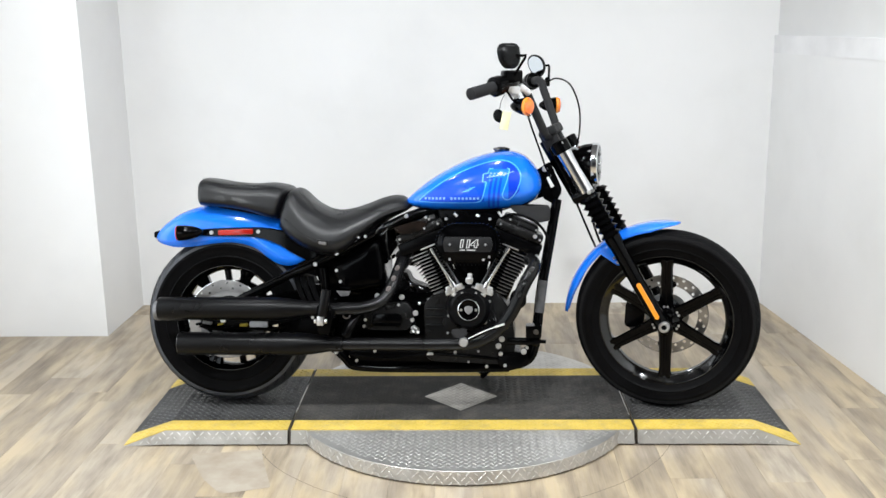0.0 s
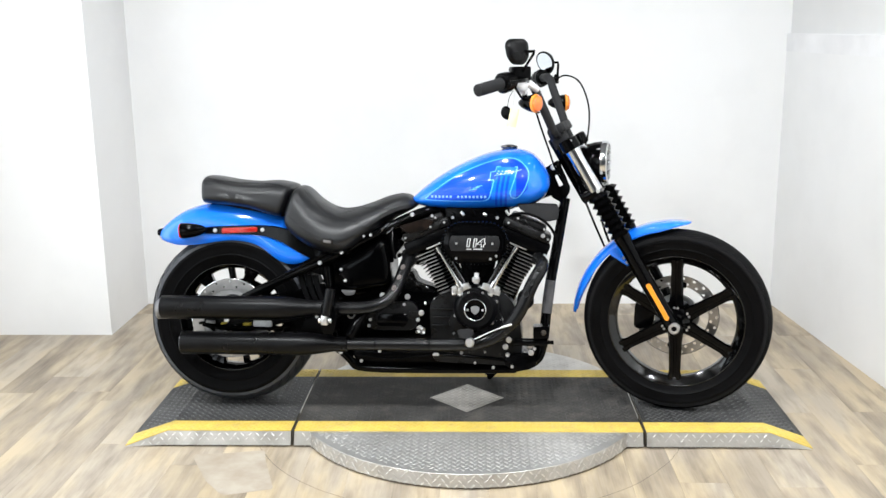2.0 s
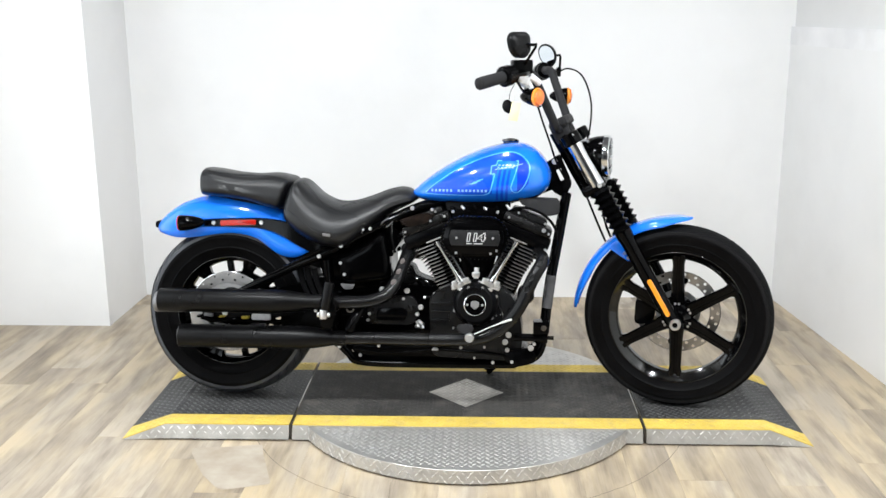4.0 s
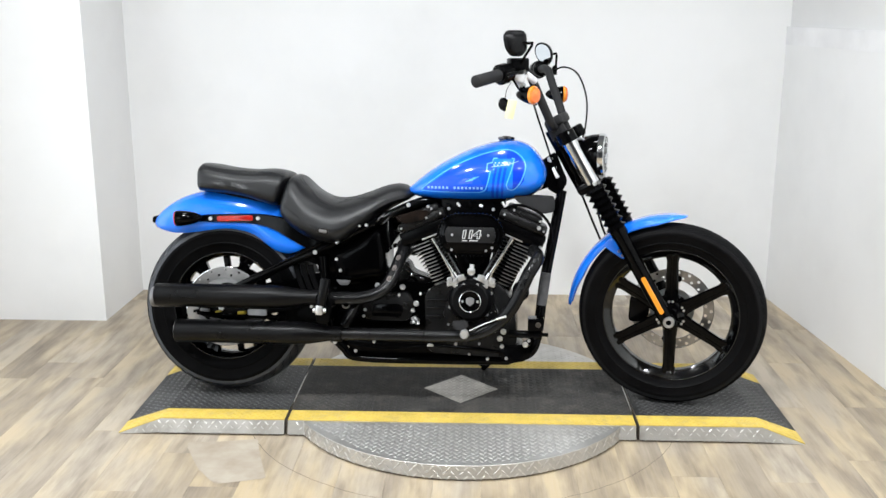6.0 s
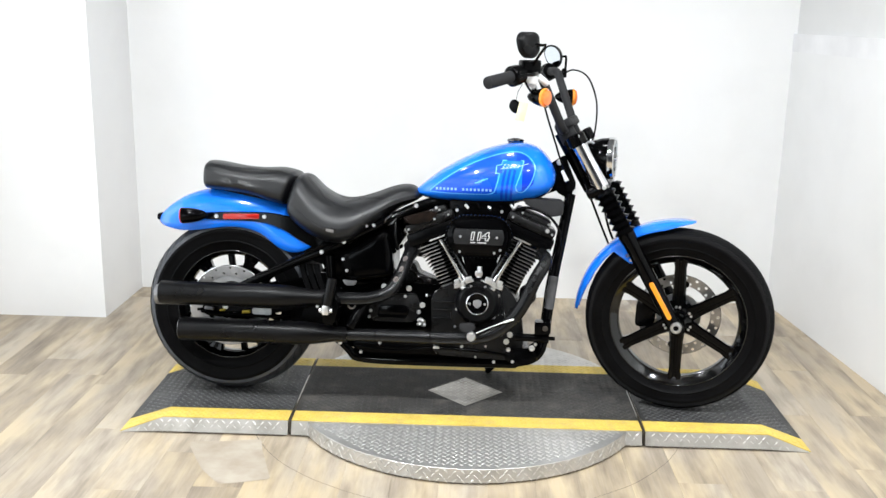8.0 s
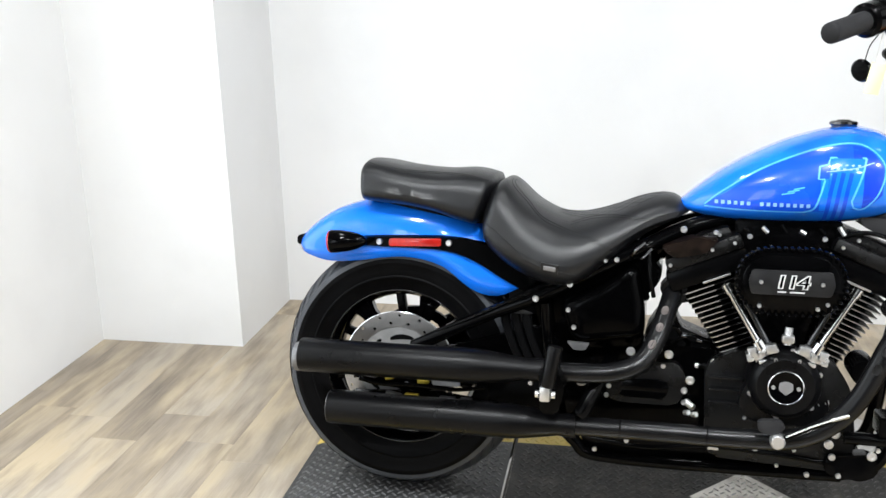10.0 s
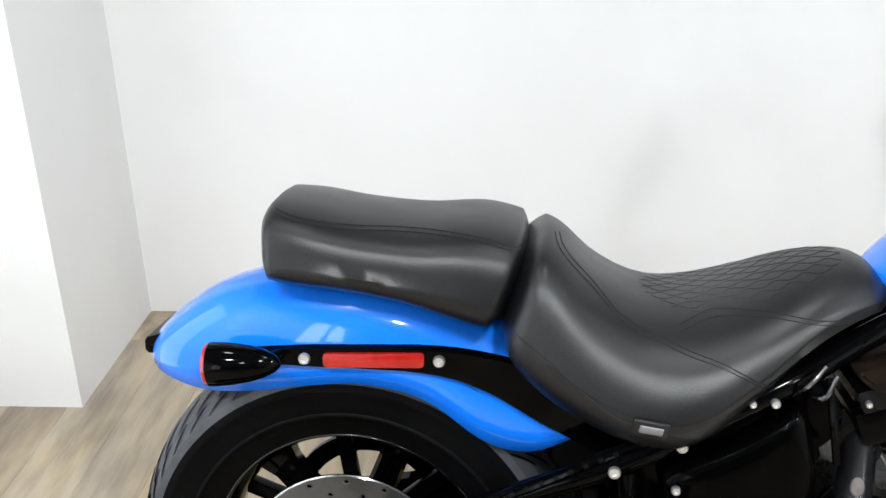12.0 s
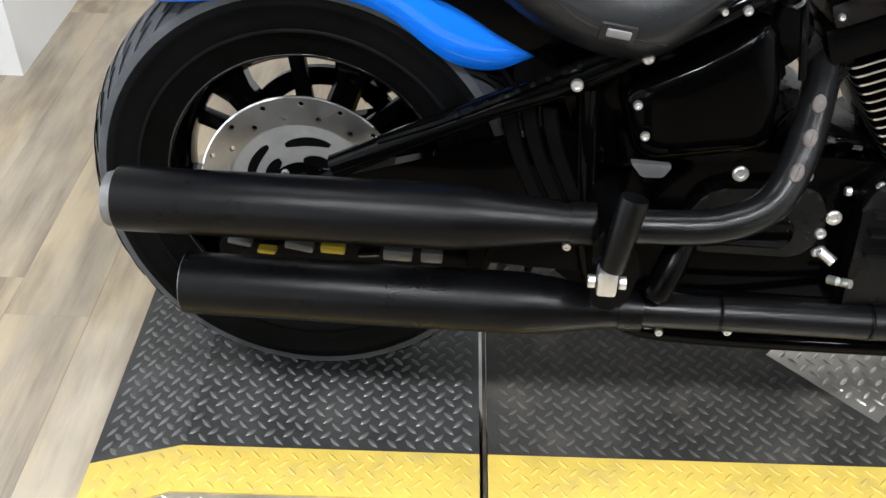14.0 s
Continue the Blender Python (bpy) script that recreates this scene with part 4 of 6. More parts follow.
def seam(ob, pts, r=0.0010, lift=0.0002, name="seam"):
    y_at, _ = skin_of(ob)
    line = []
    for p in glide([(x, 0, z) for x, z in pts], 10):
        y = y_at(p.x, p.z)
        if y is not None:
            line.append((p.x, y - lift, p.z))
    if len(line) > 3:
        bm = B()
        tube(bm, line, r, 6)
        part(name, bm, STITCH, ob)


for dz in (0.0, 0.0042):
    seam(seat, [(-0.546 + dz, 0.822), (-0.532 + dz, 0.795), (-0.488 + dz, 0.750), (-0.448, 0.716 + dz), (-0.390, 0.694 + dz), (-0.335, 0.680 + dz), (-0.285, 0.655 + dz)], 0.0008)
    seam(seat, [(-0.385, 0.708 + dz), (-0.335, 0.722 + dz), (-0.275, 0.729 + dz), (-0.215, 0.724 + dz), (-0.160, 0.722 + dz), (-0.135, 0.728 + dz)], 0.0008)
    seam(pillion, [(-0.893, 0.834 + dz * 0.7), (-0.860, 0.827 + dz * 0.7), (-0.800, 0.819 + dz * 0.7), (-0.720, 0.815 + dz * 0.7), (-0.640, 0.812 + dz * 0.7), (-0.580, 0.798 + dz * 0.7)], 0.0008)
seam(seat, [(-0.582, 0.706), (-0.545, 0.683), (-0.500, 0.647), (-0.460, 0.622), (-0.410, 0.610), (-0.365, 0.600)])
# quilting across the dish of the seat
_, top_at = skin_of(seat)
for k in range(13):
    y0 = -0.084 + 0.014 * k
    reach = 0.125 * math.sqrt(1 - (y0 / 0.1) ** 2)
    line = []
    for j in range(61):
        x = -0.300 - reach + 2 * reach * j / 60
        y = y0 + 0.0042 * math.sin(2 * math.pi * x / 0.034 + k * math.pi)
        z = top_at(x, y)
        if z is not None:
            line.append((x, y, z + 0.0001))
    if len(line) > 4:
        bm = B()
        tube(bm, line, 0.0005, 6)
        part("quilting_seam", bm, LEATHER, seat)
y_at, _ = skin_of(seat)
bm = B()
block(bm, (-0.423, (y_at(-0.423, 0.614) or -0.19) - 0.001, 0.614), (0.042, 0.006, 0.026), 0.003, pose(0, 0, 0, 22, 8, 0))
part("tag_patch", bm, LEATHER, seat)
bm = B()
block(bm, (-0.422, (y_at(-0.423, 0.614) or -0.19) - 0.004, 0.615), (0.028, 0.006, 0.011), 0.002, pose(0, 0, 0, 22, 8, 0))
part("seat_tag", bm, BADGE, seat, "small grey metal tag on the seat")

# ---- fuel tank ----
TX_S = [-0.146, -0.13, -0.10, -0.05, 0.02, 0.10, 0.18, 0.24, 0.295, 0.335, 0.352, 0.358]
T_TOP = [0.764, 0.778, 0.804, 0.842, 0.883, 0.919, 0.941, 0.945, 0.928, 0.888, 0.854, 0.832]
T_LOW = [0.755, 0.744, 0.734, 0.726, 0.722, 0.722, 0.725, 0.731, 0.744, 0.768, 0.795, 0.822]
T_W = [0.022, 0.052, 0.080, 0.108, 0.132, 0.149, 0.156, 0.154, 0.142, 0.112, 0.078, 0.030]


def tank_section(x):
    return tuple(curve_at(TX_S, v, x) for v in (T_TOP, T_LOW, T_W))


def tank_flank(x, z, lift=0.0012):
    """The right-hand surface of the tank at (x, z)."""
    top, low, w = tank_section(x)
    mid = low + 0.36 * (top - low)
    t = (z - mid) / ((top - mid) if z > mid else (mid - low))
    t = min(0.985, max(-0.985, t))
    return -(w * (1 - abs(t) ** 2.3) ** (1 / 2.3) + lift)


bm = B()
rings = []
for i in range(61):
    x = -0.146 + 0.504 * (0.5 - 0.5 * math.cos(math.pi * i / 60))
    top, low, w = tank_section(x)
    mid = low + 0.36 * (top - low)
    ring = []
    for k in range(48):
        a = 2 * math.pi * k / 48
        c, s = math.cos(a), math.sin(a)
        y = w * math.copysign(abs(c) ** (2 / 2.3), c)
        v = math.copysign(abs(s) ** (2 / 2.3), s)
        ring.append((x, y, mid + v * ((top - mid) if v > 0 else (mid - low))))
    rings.append(ring)
loft(bm, rings)
tank = part("fuel_tank", bm, BLUE, bike, "gloss blue teardrop fuel tank with darker painted panel", sharp=80)

P_X = [-0.088, -0.048, 0.031, 0.129, 0.207, 0.250, 0.276]
P_TOP = [0.767, 0.790, 0.846, 0.888, 0.905, 0.893, 0.860]
P_LOW = [0.764, 0.760, 0.758, 0.759, 0.764, 0.775, 0.800]


def painted(name, material, x0, x1, low, high, lift, nx=40, nz=14):
    """Paint between two lines on the tank's flank."""
    bm = B()
    rows = []
    for i in range(nx + 1):
        x = x0 + (x1 - x0) * i / nx
        a, b = low(x), high(x)
        rows.append([(x, tank_flank(x, a + (b - a) * k / nz, lift), a + (b - a) * k / nz) for k in range(nz + 1)])
    loft(bm, rows, cap=False, closed=False)
    return part(name, bm, material, tank, sharp=80)


def line_on_tank(name, material, pts, width, lift=0.0022, n=8, closed=False):
    pts = glide([(x, 0, z) for x, z in pts], n) if n else [Vector((x, 0, z)) for x, z in pts]
    bm = B()
    rows = []
    for i, p in enumerate(pts):
        d = pts[min(i + 1, len(pts) - 1)] - pts[max(i - 1, 0)]
        nrm = Vector((-d.z, 0, d.x)).normalized() * width / 2
        rows.append([(q.x, tank_flank(q.x, q.z, lift), q.z) for q in (p - nrm, p + nrm)])
    loft(bm, rows, cap=False, closed=False)
    return part(name, bm, material, tank, sharp=80)


painted("dark_panel", DEEP_BLUE, -0.086, 0.276, lambda x: curve_at(P_X, P_LOW, x), lambda x: curve_at(P_X, P_TOP, x), 0.0010)
painted("panel_end", NAVY, 0.214, 0.274, lambda x: curve_at(P_X, P_LOW, x) + 0.001, lambda x: curve_at(P_X, P_TOP, x) - 0.002, 0.0013, 16, 10)
# the broad upright figure in the panel
painted("figure", BLUE, 0.150, 0.236, lambda x: 0.7615, lambda x: 0.832 if x < 0.165 else 0.876, 0.0016, 24, 10)
for k in range(3):
    x0 = 0.166 + 0.0165 * k
    line_on_tank("figure_stripe", DEEP_BLUE, [(x0 + 0.012, 0.846), (x0 + 0.004, 0.800), (x0 + 0.001, 0.765), (x0, 0.738)], 0.0085, 0.0020, 6)
line_on_tank("panel_line", PALE_BLUE, [(-0.088, 0.764), (-0.050, 0.796), (0.031, 0.849), (0.129, 0.891), (0.207, 0.908), (0.252, 0.895), (0.279, 0.857), (0.268, 0.805), (0.243, 0.771), (0.222, 0.770), (0.214, 0.785)], 0.0035)
line_on_tank("panel_line", PALE_BLUE, [(-0.088, 0.760), (-0.03, 0.757), (0.06, 0.756), (0.12, 0.757)], 0.003)
line_on_tank("figure_line", PALE_BLUE, [(0.120, 0.757), (0.140, 0.766), (0.150, 0.795), (0.158, 0.829)], 0.004)
line_on_tank("figure_line", PALE_BLUE, [(0.158, 0.831), (0.145, 0.831), (0.147, 0.858), (0.164, 0.862), (0.168, 0.877), (0.240, 0.877)], 0.004, n=0)
line_on_tank("figure_line", PALE_BLUE, [(0.240, 0.877), (0.232, 0.840), (0.214, 0.785)], 0.004)
for k in range(5):
    for j in range(2):
        line_on_tank("bar_mark", PALE, [(0.168 + 0.0125 * k + 0.004 * j, 0.853 + 0.008 * j), (0.174 + 0.0125 * k + 0.004 * j, 0.854 + 0.008 * j)], 0.0035, 0.0026, 0)
line_on_tank("bar_mark", PALE, [(0.160, 0.847), (0.215, 0.855), (0.255, 0.868)], 0.002, 0.0027)
for k in range(3):
    line_on_tank("bar_mark", PALE_BLUE, [(0.072 + 0.012 * k, 0.795 + 0.006 * k), (0.098 + 0.010 * k, 0.800 + 0.006 * k)], 0.003, 0.0024, 0)
for k in range(15):
    if k != 6:
        x = -0.066 + 0.0136 * k
        line_on_tank("letter_bar", PALE, [(x, 0.7715), (x + 0.0075, 0.7718)], 0.0085, 0.0024, 0)

bm = B()
turned(bm, [(0.0, 0.012), (0.014, 0.0115), (0.016, 0.0095), (0.026, 0.009), (0.0305, 0.006), (0.031, 0.001), (0.026, -0.002), (0.024, -0.010), (0, -0.010)], (0.208, -0.012, 0.946), (0, 0, 1), 36)
part("fuel_cap", bm, DARK_CHROME, tank, "dark chrome fuel cap")

# ---- frame ----
for side in (-1, 1):
    rail("frame_tube", [(-0.76, side * 0.130, 0.392), (-0.58, side * 0.140, 0.484), (-0.46, side * 0.142, 0.535), (-0.36, side * 0.136, 0.588), (-0.25, side * 0.115, 0.645), (-0.10, side * 0.06, 0.715), (0.06, side * 0.035, 0.735)], 0.0165)
    rail("down_tube", [(0.412, side * 0.045, 0.765), (0.385, side * 0.062, 0.60), (0.355, side * 0.078, 0.42), (0.338, side * 0.085, 0.26), (0.31, side * 0.095, 0.185), (0.22, side * 0.10, 0.155)], 0.0165)
    rail("lower_rail", [(0.24, side * 0.10, 0.155), (0.0, side * 0.105, 0.150), (-0.30, side * 0.105, 0.150), (-0.36, side * 0.105, 0.180), (-0.41, side * 0.105, 0.25), (-0.43, side * 0.11, 0.40), (-0.44, side * 0.12, 0.52)], 0.0150)
    bm = B()
    prism(bm, rounded([(-0.90, 0.285), (-0.74, 0.275), (-0.46, 0.345), (-0.40, 0.43), (-0.46, 0.46), (-0.74, 0.375), (-0.90, 0.345)], 0.02), side * 0.092, side * 0.114, 0.005)
    part("swingarm_side", bm, COVER, bike)
rail("backbone", [(0.40, 0, 0.82), (0.20, 0, 0.75), (-0.05, 0, 0.70), (-0.25, 0, 0.62)], 0.030)
bm = B()
tube(bm, [fork_at(-0.06, 0), fork_at(0.17, 0)], 0.030, 24)
part("steering_head", bm, GLOSS, bike)
bm = B()
prism(bm, rounded([(0.335, 0.872), (0.385, 0.905), (0.430, 0.80), (0.405, 0.745), (0.360, 0.770)], 0.012), -0.040, 0.040, 0.004)
part("neck_cover", bm, GLOSS, bike, "gloss black frame neck cover")
bm = B()
prism(bm, rounded([(0.372, 0.845), (0.387, 0.854), (0.404, 0.816), (0.389, 0.807)], 0.004), -0.0455, -0.0405, 0.001)
bolt(0.366, -0.041, 0.876, 0.0105)
part("neck_label", bm, PAPER, bike, "white paper label on the frame neck")
bm = B()
prism(bm, rounded([(0.238, 0.748), (0.386, 0.742), (0.384, 0.692), (0.345, 0.684), (0.252, 0.725)], 0.010), -0.105, 0.090, 0.006)
part("coil_cover", bm, GRIP, bike, "satin black cover below the tank")
# heat guard with the sticker on the down tube
rail("tube_guard", [(0.362, -0.098, 0.475), (0.348, -0.104, 0.36)], 0.0172, SLEEVE, 0, 12, None, None, "scuffed grey sleeve on the down tube")

# ---- engine ----
CRANK = Vector((0.096, 0, 0.21))


def cylinder_unit(lean):
    """A finned cylinder with its head and rocker box; lean in degrees to the front."""
    ax = Vector((math.sin(radians(lean)), 0, math.cos(radians(lean))))
    m = Matrix.Translation(CRANK) @ Matrix.Rotation(radians(lean), 4, "Y")
    bm = B()
    turned(bm, [(0, 0.20), (0.052, 0.20), (0.056, 0.21), (0.056, 0.41), (0, 0.41)], (0, 0, 0), (0, 0, 1), 32)
    barrel = part("cylinder", bm, SATIN, bike, "black finned engine cylinder", m)
    out = 1 if lean > 0 else -1
    for k in range(13):
        h = 0.245 + 0.0128 * k
        wide = 0.043 + 0.030 * k / 12
        bm = B()
        ol = rounded([(-wide * (1 if out < 0 else 0.85), -0.098), (0.0, -0.0981), (wide * (1 if out > 0 else 0.85), -0.098), (wide * (1 if out > 0 else 0.85), 0.098), (-wide * (1 if out < 0 else 0.85), 0.098)], 0.014, 4)
        a = [bm.verts.new((x, y, h)) for x, y in ol]
        b = [bm.verts.new((x, y, h + 0.0032)) for x, y in ol]
        n = len(a)
        bm.faces.new(a[::-1]), bm.faces.new(b)
        for i in range(n):
            bm.faces.new((a[i], a[(i + 1) % n], b[(i + 1) % n], b[i]))
        part("cooling_fin", bm, FIN_BLACK, barrel, "", m)
        bm = B()
        edge = [(x * 1.004, y * 1.012) for x, y in ol]
        lo = [bm.verts.new((x, y, h + 0.0002)) for x, y in edge]
        hi = [bm.verts.new((x, y, h + 0.0030)) for x, y in edge]
        for i in range(n):
            if (edge[i][1] + edge[(i + 1) % n][1]) / 2 < 0.05 and out * (edge[i][0] + edge[(i + 1) % n][0]) / 2 > wide * -0.02:
                bm.faces.new((lo[i], lo[(i + 1) % n], hi[(i + 1) % n], hi[i]))
        part("fin_edge", bm, FIN, barrel, "machined bright fin edge", m)
        bm = B()
        block(bm, (out * -wide * 0.52, -0.0992, h + 0.0019), (wide * 0.44, 0.0010, 0.0026), 0.0003, None, 1)
        part("inner_fin_edge", bm, DARK_METAL, barrel, "dull fin edge between the cylinders", m)
    bm = B()
    block(bm, (out * -0.011, -0.110, 0.414), (0.064, 0.004, 0.005), 0.001)
    part("gasket_edge", bm, FIN, bike, "bright gasket edge", m)
    bm = B()
    block(bm, (0, 0, 0.438), (0.190, 0.215, 0.050), 0.012)
    part("cylinder_head", bm, SATIN, bike, "", m)
    bm = B()
    block(bm, (out * -0.004, 0, 0.478), (0.178, 0.235, 0.034), 0.010)
    block(bm, (out * -0.010, 0, 0.503), (0.135, 0.205, 0.032), 0.014)
    part("rocker_box", bm, CRINKLE, bike, "black rocker box cover", m)
    for x in (-0.075, 0.075):
        bolt(x, -0.118, 0.478, 0.0045, bike, m)
    for x in (-0.05, 0.05):
        bolt(x, -0.104, 0.505, 0.0045, bike, m)
    return m


cylinder_unit(-22.5)
cylinder_unit(22.5)

for a, b in (((-0.036, 0.597), (0.048, 0.458)), ((0.238, 0.601), (0.156, 0.458)), ((0.010, 0.56), (0.066, 0.455)), ((0.190, 0.56), (0.138, 0.455))):
    near = -0.185 if abs(a[0] - 0.1) > 0.1 else -0.165
    bm = B()
    p, q = Vector((a[0], near, a[1])), Vector((b[0], near - 0.01, b[1]))
    tube(bm, [p, p.lerp(q, 0.12), p.lerp(q, 0.13), p.lerp(q, 0.85), p.lerp(q, 0.86), q], [0.011, 0.011, 0.0075, 0.0075, 0.012, 0.012], 14)
    part("pushrod_tube", bm, CHROME if abs(a[0] - 0.1) > 0.1 else DARK_METAL, bike, "chrome pushrod tube")
for x, s in ((0.050, 1), (0.150, -1)):
    tilt = pose(0, 0, 0, 0, -14 * s, 0)
    bm = B()
    block(bm, (x, -0.178, 0.446), (0.070, 0.035, 0.016), 0.003, tilt)
    lifter = part("lifter_block", bm, CAST, bike, "bright cast tappet block")
    for dx, dz, w, h in ((-0.024, 0.006, 0.018, 0.020), (-0.004, 0.004, 0.012, 0.014), (0.016, 0.016, 0.024, 0.020), (0.006, -0.012, 0.030, 0.009), (-0.026, -0.010, 0.014, 0.010)):
        bm = B()
        block(bm, (x + s * dx, -0.198, 0.447 + dz), (w, 0.018, h), 0.003, tilt)
        part("lifter_lug", bm, CAST, lifter)
    for dx, dz in ((-0.030, 0.0), (0.026, -0.006), (0.0, 0.012)):
        bolt(x + s * dx, -0.208, 0.447 + dz, 0.0045, lifter)
bm = B()
tube(bm, [(0.102, -0.18, 0.508), (0.100, -0.185, 0.47)], 0.009, 12)
block(bm, (0.100, -0.19, 0.485), (0.026, 0.02, 0.018), 0.004)
part("sensor_plug", bm, STEEL, bike)

# crankcase and gearbox
bm = B()
prism(bm, rounded([(-0.06, 0.18), (0.24, 0.17), (0.265, 0.23), (0.250, 0.36), (0.20, 0.437), (0.0, 0.437), (-0.07, 0.40)], 0.03), -0.122, 0.16, 0.012)
crankcase = part("crankcase", bm, CRINKLE, bike, "black wrinkle-finish engine case")
bm = B()
turned(bm, [(0.0, -0.215), (0.060, -0.215), (0.072, -0.205), (0.078, -0.185), (0.082, -0.15), (0.0, -0.15)], (0.099, 0, 0.383), (0, 1, 0), 48)
prism(bm, rounded([(0.03, 0.40), (0.17, 0.40), (0.20, 0.33), (0.16, 0.29), (0.03, 0.29), (0.0, 0.33)], 0.02), -0.185, -0.15, 0.006)
part("cam_cover", bm, MATTE, bike, "satin black round cam cover")
bm = B()
turned(bm, [(0.0, -0.2175), (0.0335, -0.2175), (0.0345, -0.2210), (0.0360, -0.2225), (0.0380, -0.2210), (0.0385, -0.214), (0, -0.214)], (0.099, 0, 0.383), (0, 1, 0), 48)
emblem = part("emblem_ring", bm, CHROME, bike, "dark chrome ring round a plain emblem")
bm = B()
turned(bm, [(0.0, -0.2195), (0.024, -0.2195), (0.0345, -0.2215), (0.0345, -0.218), (0, -0.218)], (0.099, 0, 0.383), (0, 1, 0), 40)
part("emblem_field", bm, GLOSS, emblem)
bm = B()
prism(bm, rounded([(0.085, 0.394), (0.099, 0.398), (0.113, 0.394), (0.114, 0.379), (0.099, 0.366), (0.084, 0.379)], 0.004), -0.2222, -0.2190, 0.001)
part("emblem", bm, BADGE, emblem)
for x in (-0.026, 0.026):
    bolt(0.099 + x, -0.2195, 0.383, 0.0045, emblem)
for k in range(6):
    a = radians(20 + 60 * k)
    bolt(0.099 + 0.076 * math.cos(a), -0.186, 0.383 + 0.076 * math.sin(a), 0.006)

bm = B()
prism(bm, rounded([(-0.40, 0.19), (-0.06, 0.18), (-0.03, 0.425), (-0.09, 0.428), (-0.24, 0.432), (-0.43, 0.440), (-0.47, 0.36), (-0.47, 0.24)], 0.02), -0.088, 0.0, 0.012)
part("gearbox", bm, COVER, bike, "black wrinkle-finish gearbox case")
bm = B()
prism(bm, rounded([(-0.285, 0.290), (-0.125, 0.290), (-0.105, 0.345), (-0.125, 0.395), (-0.265, 0.385), (-0.295, 0.34)], 0.02), -0.112, -0.08, 0.007)
part("gearbox_cover", bm, CRINKLE, bike)
bm = B()
prism(bm, rounded([(-0.262, 0.305), (-0.155, 0.305), (-0.145, 0.335), (-0.160, 0.352), (-0.255, 0.350)], 0.012), -0.118, -0.110, 0.003)
part("cover_boss", bm, GLOSS, bike)
for z in (0.322, 0.352, 0.380):
    bm = B()
    block(bm, (-0.015, -0.128, z - 0.006), (0.088, 0.03, 0.006), 0.0025)
    part("case_rib", bm, PIPE, crankcase)
for x, z, r in ((-0.100, 0.362, 0.0105), (-0.150, 0.420, 0.0105), (-0.162, 0.392, 0.006), (-0.112, 0.337, 0.008), (-0.105, 0.310, 0.008), (-0.112, 0.308, 0.006), (-0.05, 0.410, 0.008), (-0.290, 0.312, 0.006), (-0.285, 0.335, 0.006)):
    bolt(x, -0.110, z - 0.008, r)
bm = B()
tube(bm, [(-0.105, -0.114, 0.302), (-0.09, -0.126, 0.294)], 0.008, 10)
part("cable_fitting", bm, CAST, bike)
for x, y, z, r in ((0.033, -0.226, 0.562, 0.0045), (0.151, -0.226, 0.561, 0.0045), (0.171, -0.222, 0.571, 0.0045), (0.331, -0.13, 0.636, 0.008), (0.337, -0.125, 0.567, 0.006), (0.170, -0.125, 0.698, 0.006), (0.013, -0.125, 0.698, 0.006), (-0.066, -0.125, 0.664, 0.0045),
                   (0.015, -0.160, 0.350, 0.006), (0.021, -0.160, 0.291, 0.0045), (0.144, -0.200, 0.415, 0.0045), (0.050, -0.200, 0.415, 0.0045), (0.098, -0.200, 0.436, 0.0045)):
    bolt(x, y, z, r)
for x, z in ((0.172, 0.341), (0.186, 0.345), (-0.105, 0.297), (-0.088, 0.294)):
    bm = B()
    tube(bm, [(x - 0.004, -0.172, z - 0.002), (x + 0.004, -0.182, z + 0.002)], 0.006, 10)
    part("cable_end", bm, CAST, bike)
bm = B()
tube(bm, [(-0.084, -0.100, 0.388), (-0.074, -0.100, 0.388), (-0.073, -0.100, 0.388), (-0.026, -0.100, 0.389)], [0.006, 0.006, 0.0085, 0.0085], 12)
part("sensor_rod", bm, SATIN, bike)
bm = B()
turned(bm, [(0.0, 0.004), (0.006, 0.003), (0.0065, -0.004), (0, -0.004)], (-0.087, -0.100, 0.388), (-1, 0, 0), 12)
part("sensor_cap", bm, BOLT, bike)
bm = B()
prism(bm, rounded([(-0.180, 0.565), (-0.145, 0.60), (-0.110, 0.590), (-0.122, 0.535), (-0.148, 0.50)], 0.01), -0.085, -0.02, 0.005)
part("exhaust_flange", bm, CRINKLE, bike, "black exhaust flange")
bm = B()
prism(bm, rounded([(-0.165, 0.60), (-0.06, 0.61), (-0.078, 0.545), (-0.112, 0.515), (-0.145, 0.52)], 0.012), -0.01, 0.05, 0.006)
part("rear_head_cover", bm, CRINKLE, bike)
bm = B()
prism(bm, rounded([(-0.215, 0.405), (-0.205, 0.455), (-0.176, 0.500), (-0.140, 0.496), (-0.126, 0.462), (-0.070, 0.440), (-0.020, 0.425), (-0.020, 0.400)], 0.010), -0.030, 0.070, 0.008)
part("starter_housing", bm, CRINKLE, bike, "black starter motor housing behind the rear cylinder")
for pts, r in (([(-0.175, -0.060, 0.425), (-0.165, -0.075, 0.462), (-0.140, -0.075, 0.470), (-0.122, -0.070, 0.448), (-0.105, -0.060, 0.430)], 0.005), ([(-0.19, -0.055, 0.43), (-0.178, -0.07, 0.478), (-0.150, -0.07, 0.490), (-0.128, -0.06, 0.470)], 0.004), ([(-0.145, -0.07, 0.43), (-0.110, -0.08, 0.452), (-0.070, -0.075, 0.444), (-0.035, -0.06, 0.430)], 0.005)):
    rail("oil_hose", pts, r, GLOSS, 6, 10)
for x, z in ((-0.118, 0.452), (-0.083, 0.443), (-0.158, 0.470)):
    bm = B()
    tube(bm, [(x - 0.006, -0.078, z + 0.001), (x + 0.006, -0.078, z - 0.002)], 0.0066, 10)
    part("hose_clip", bm, DARK_METAL, bike)
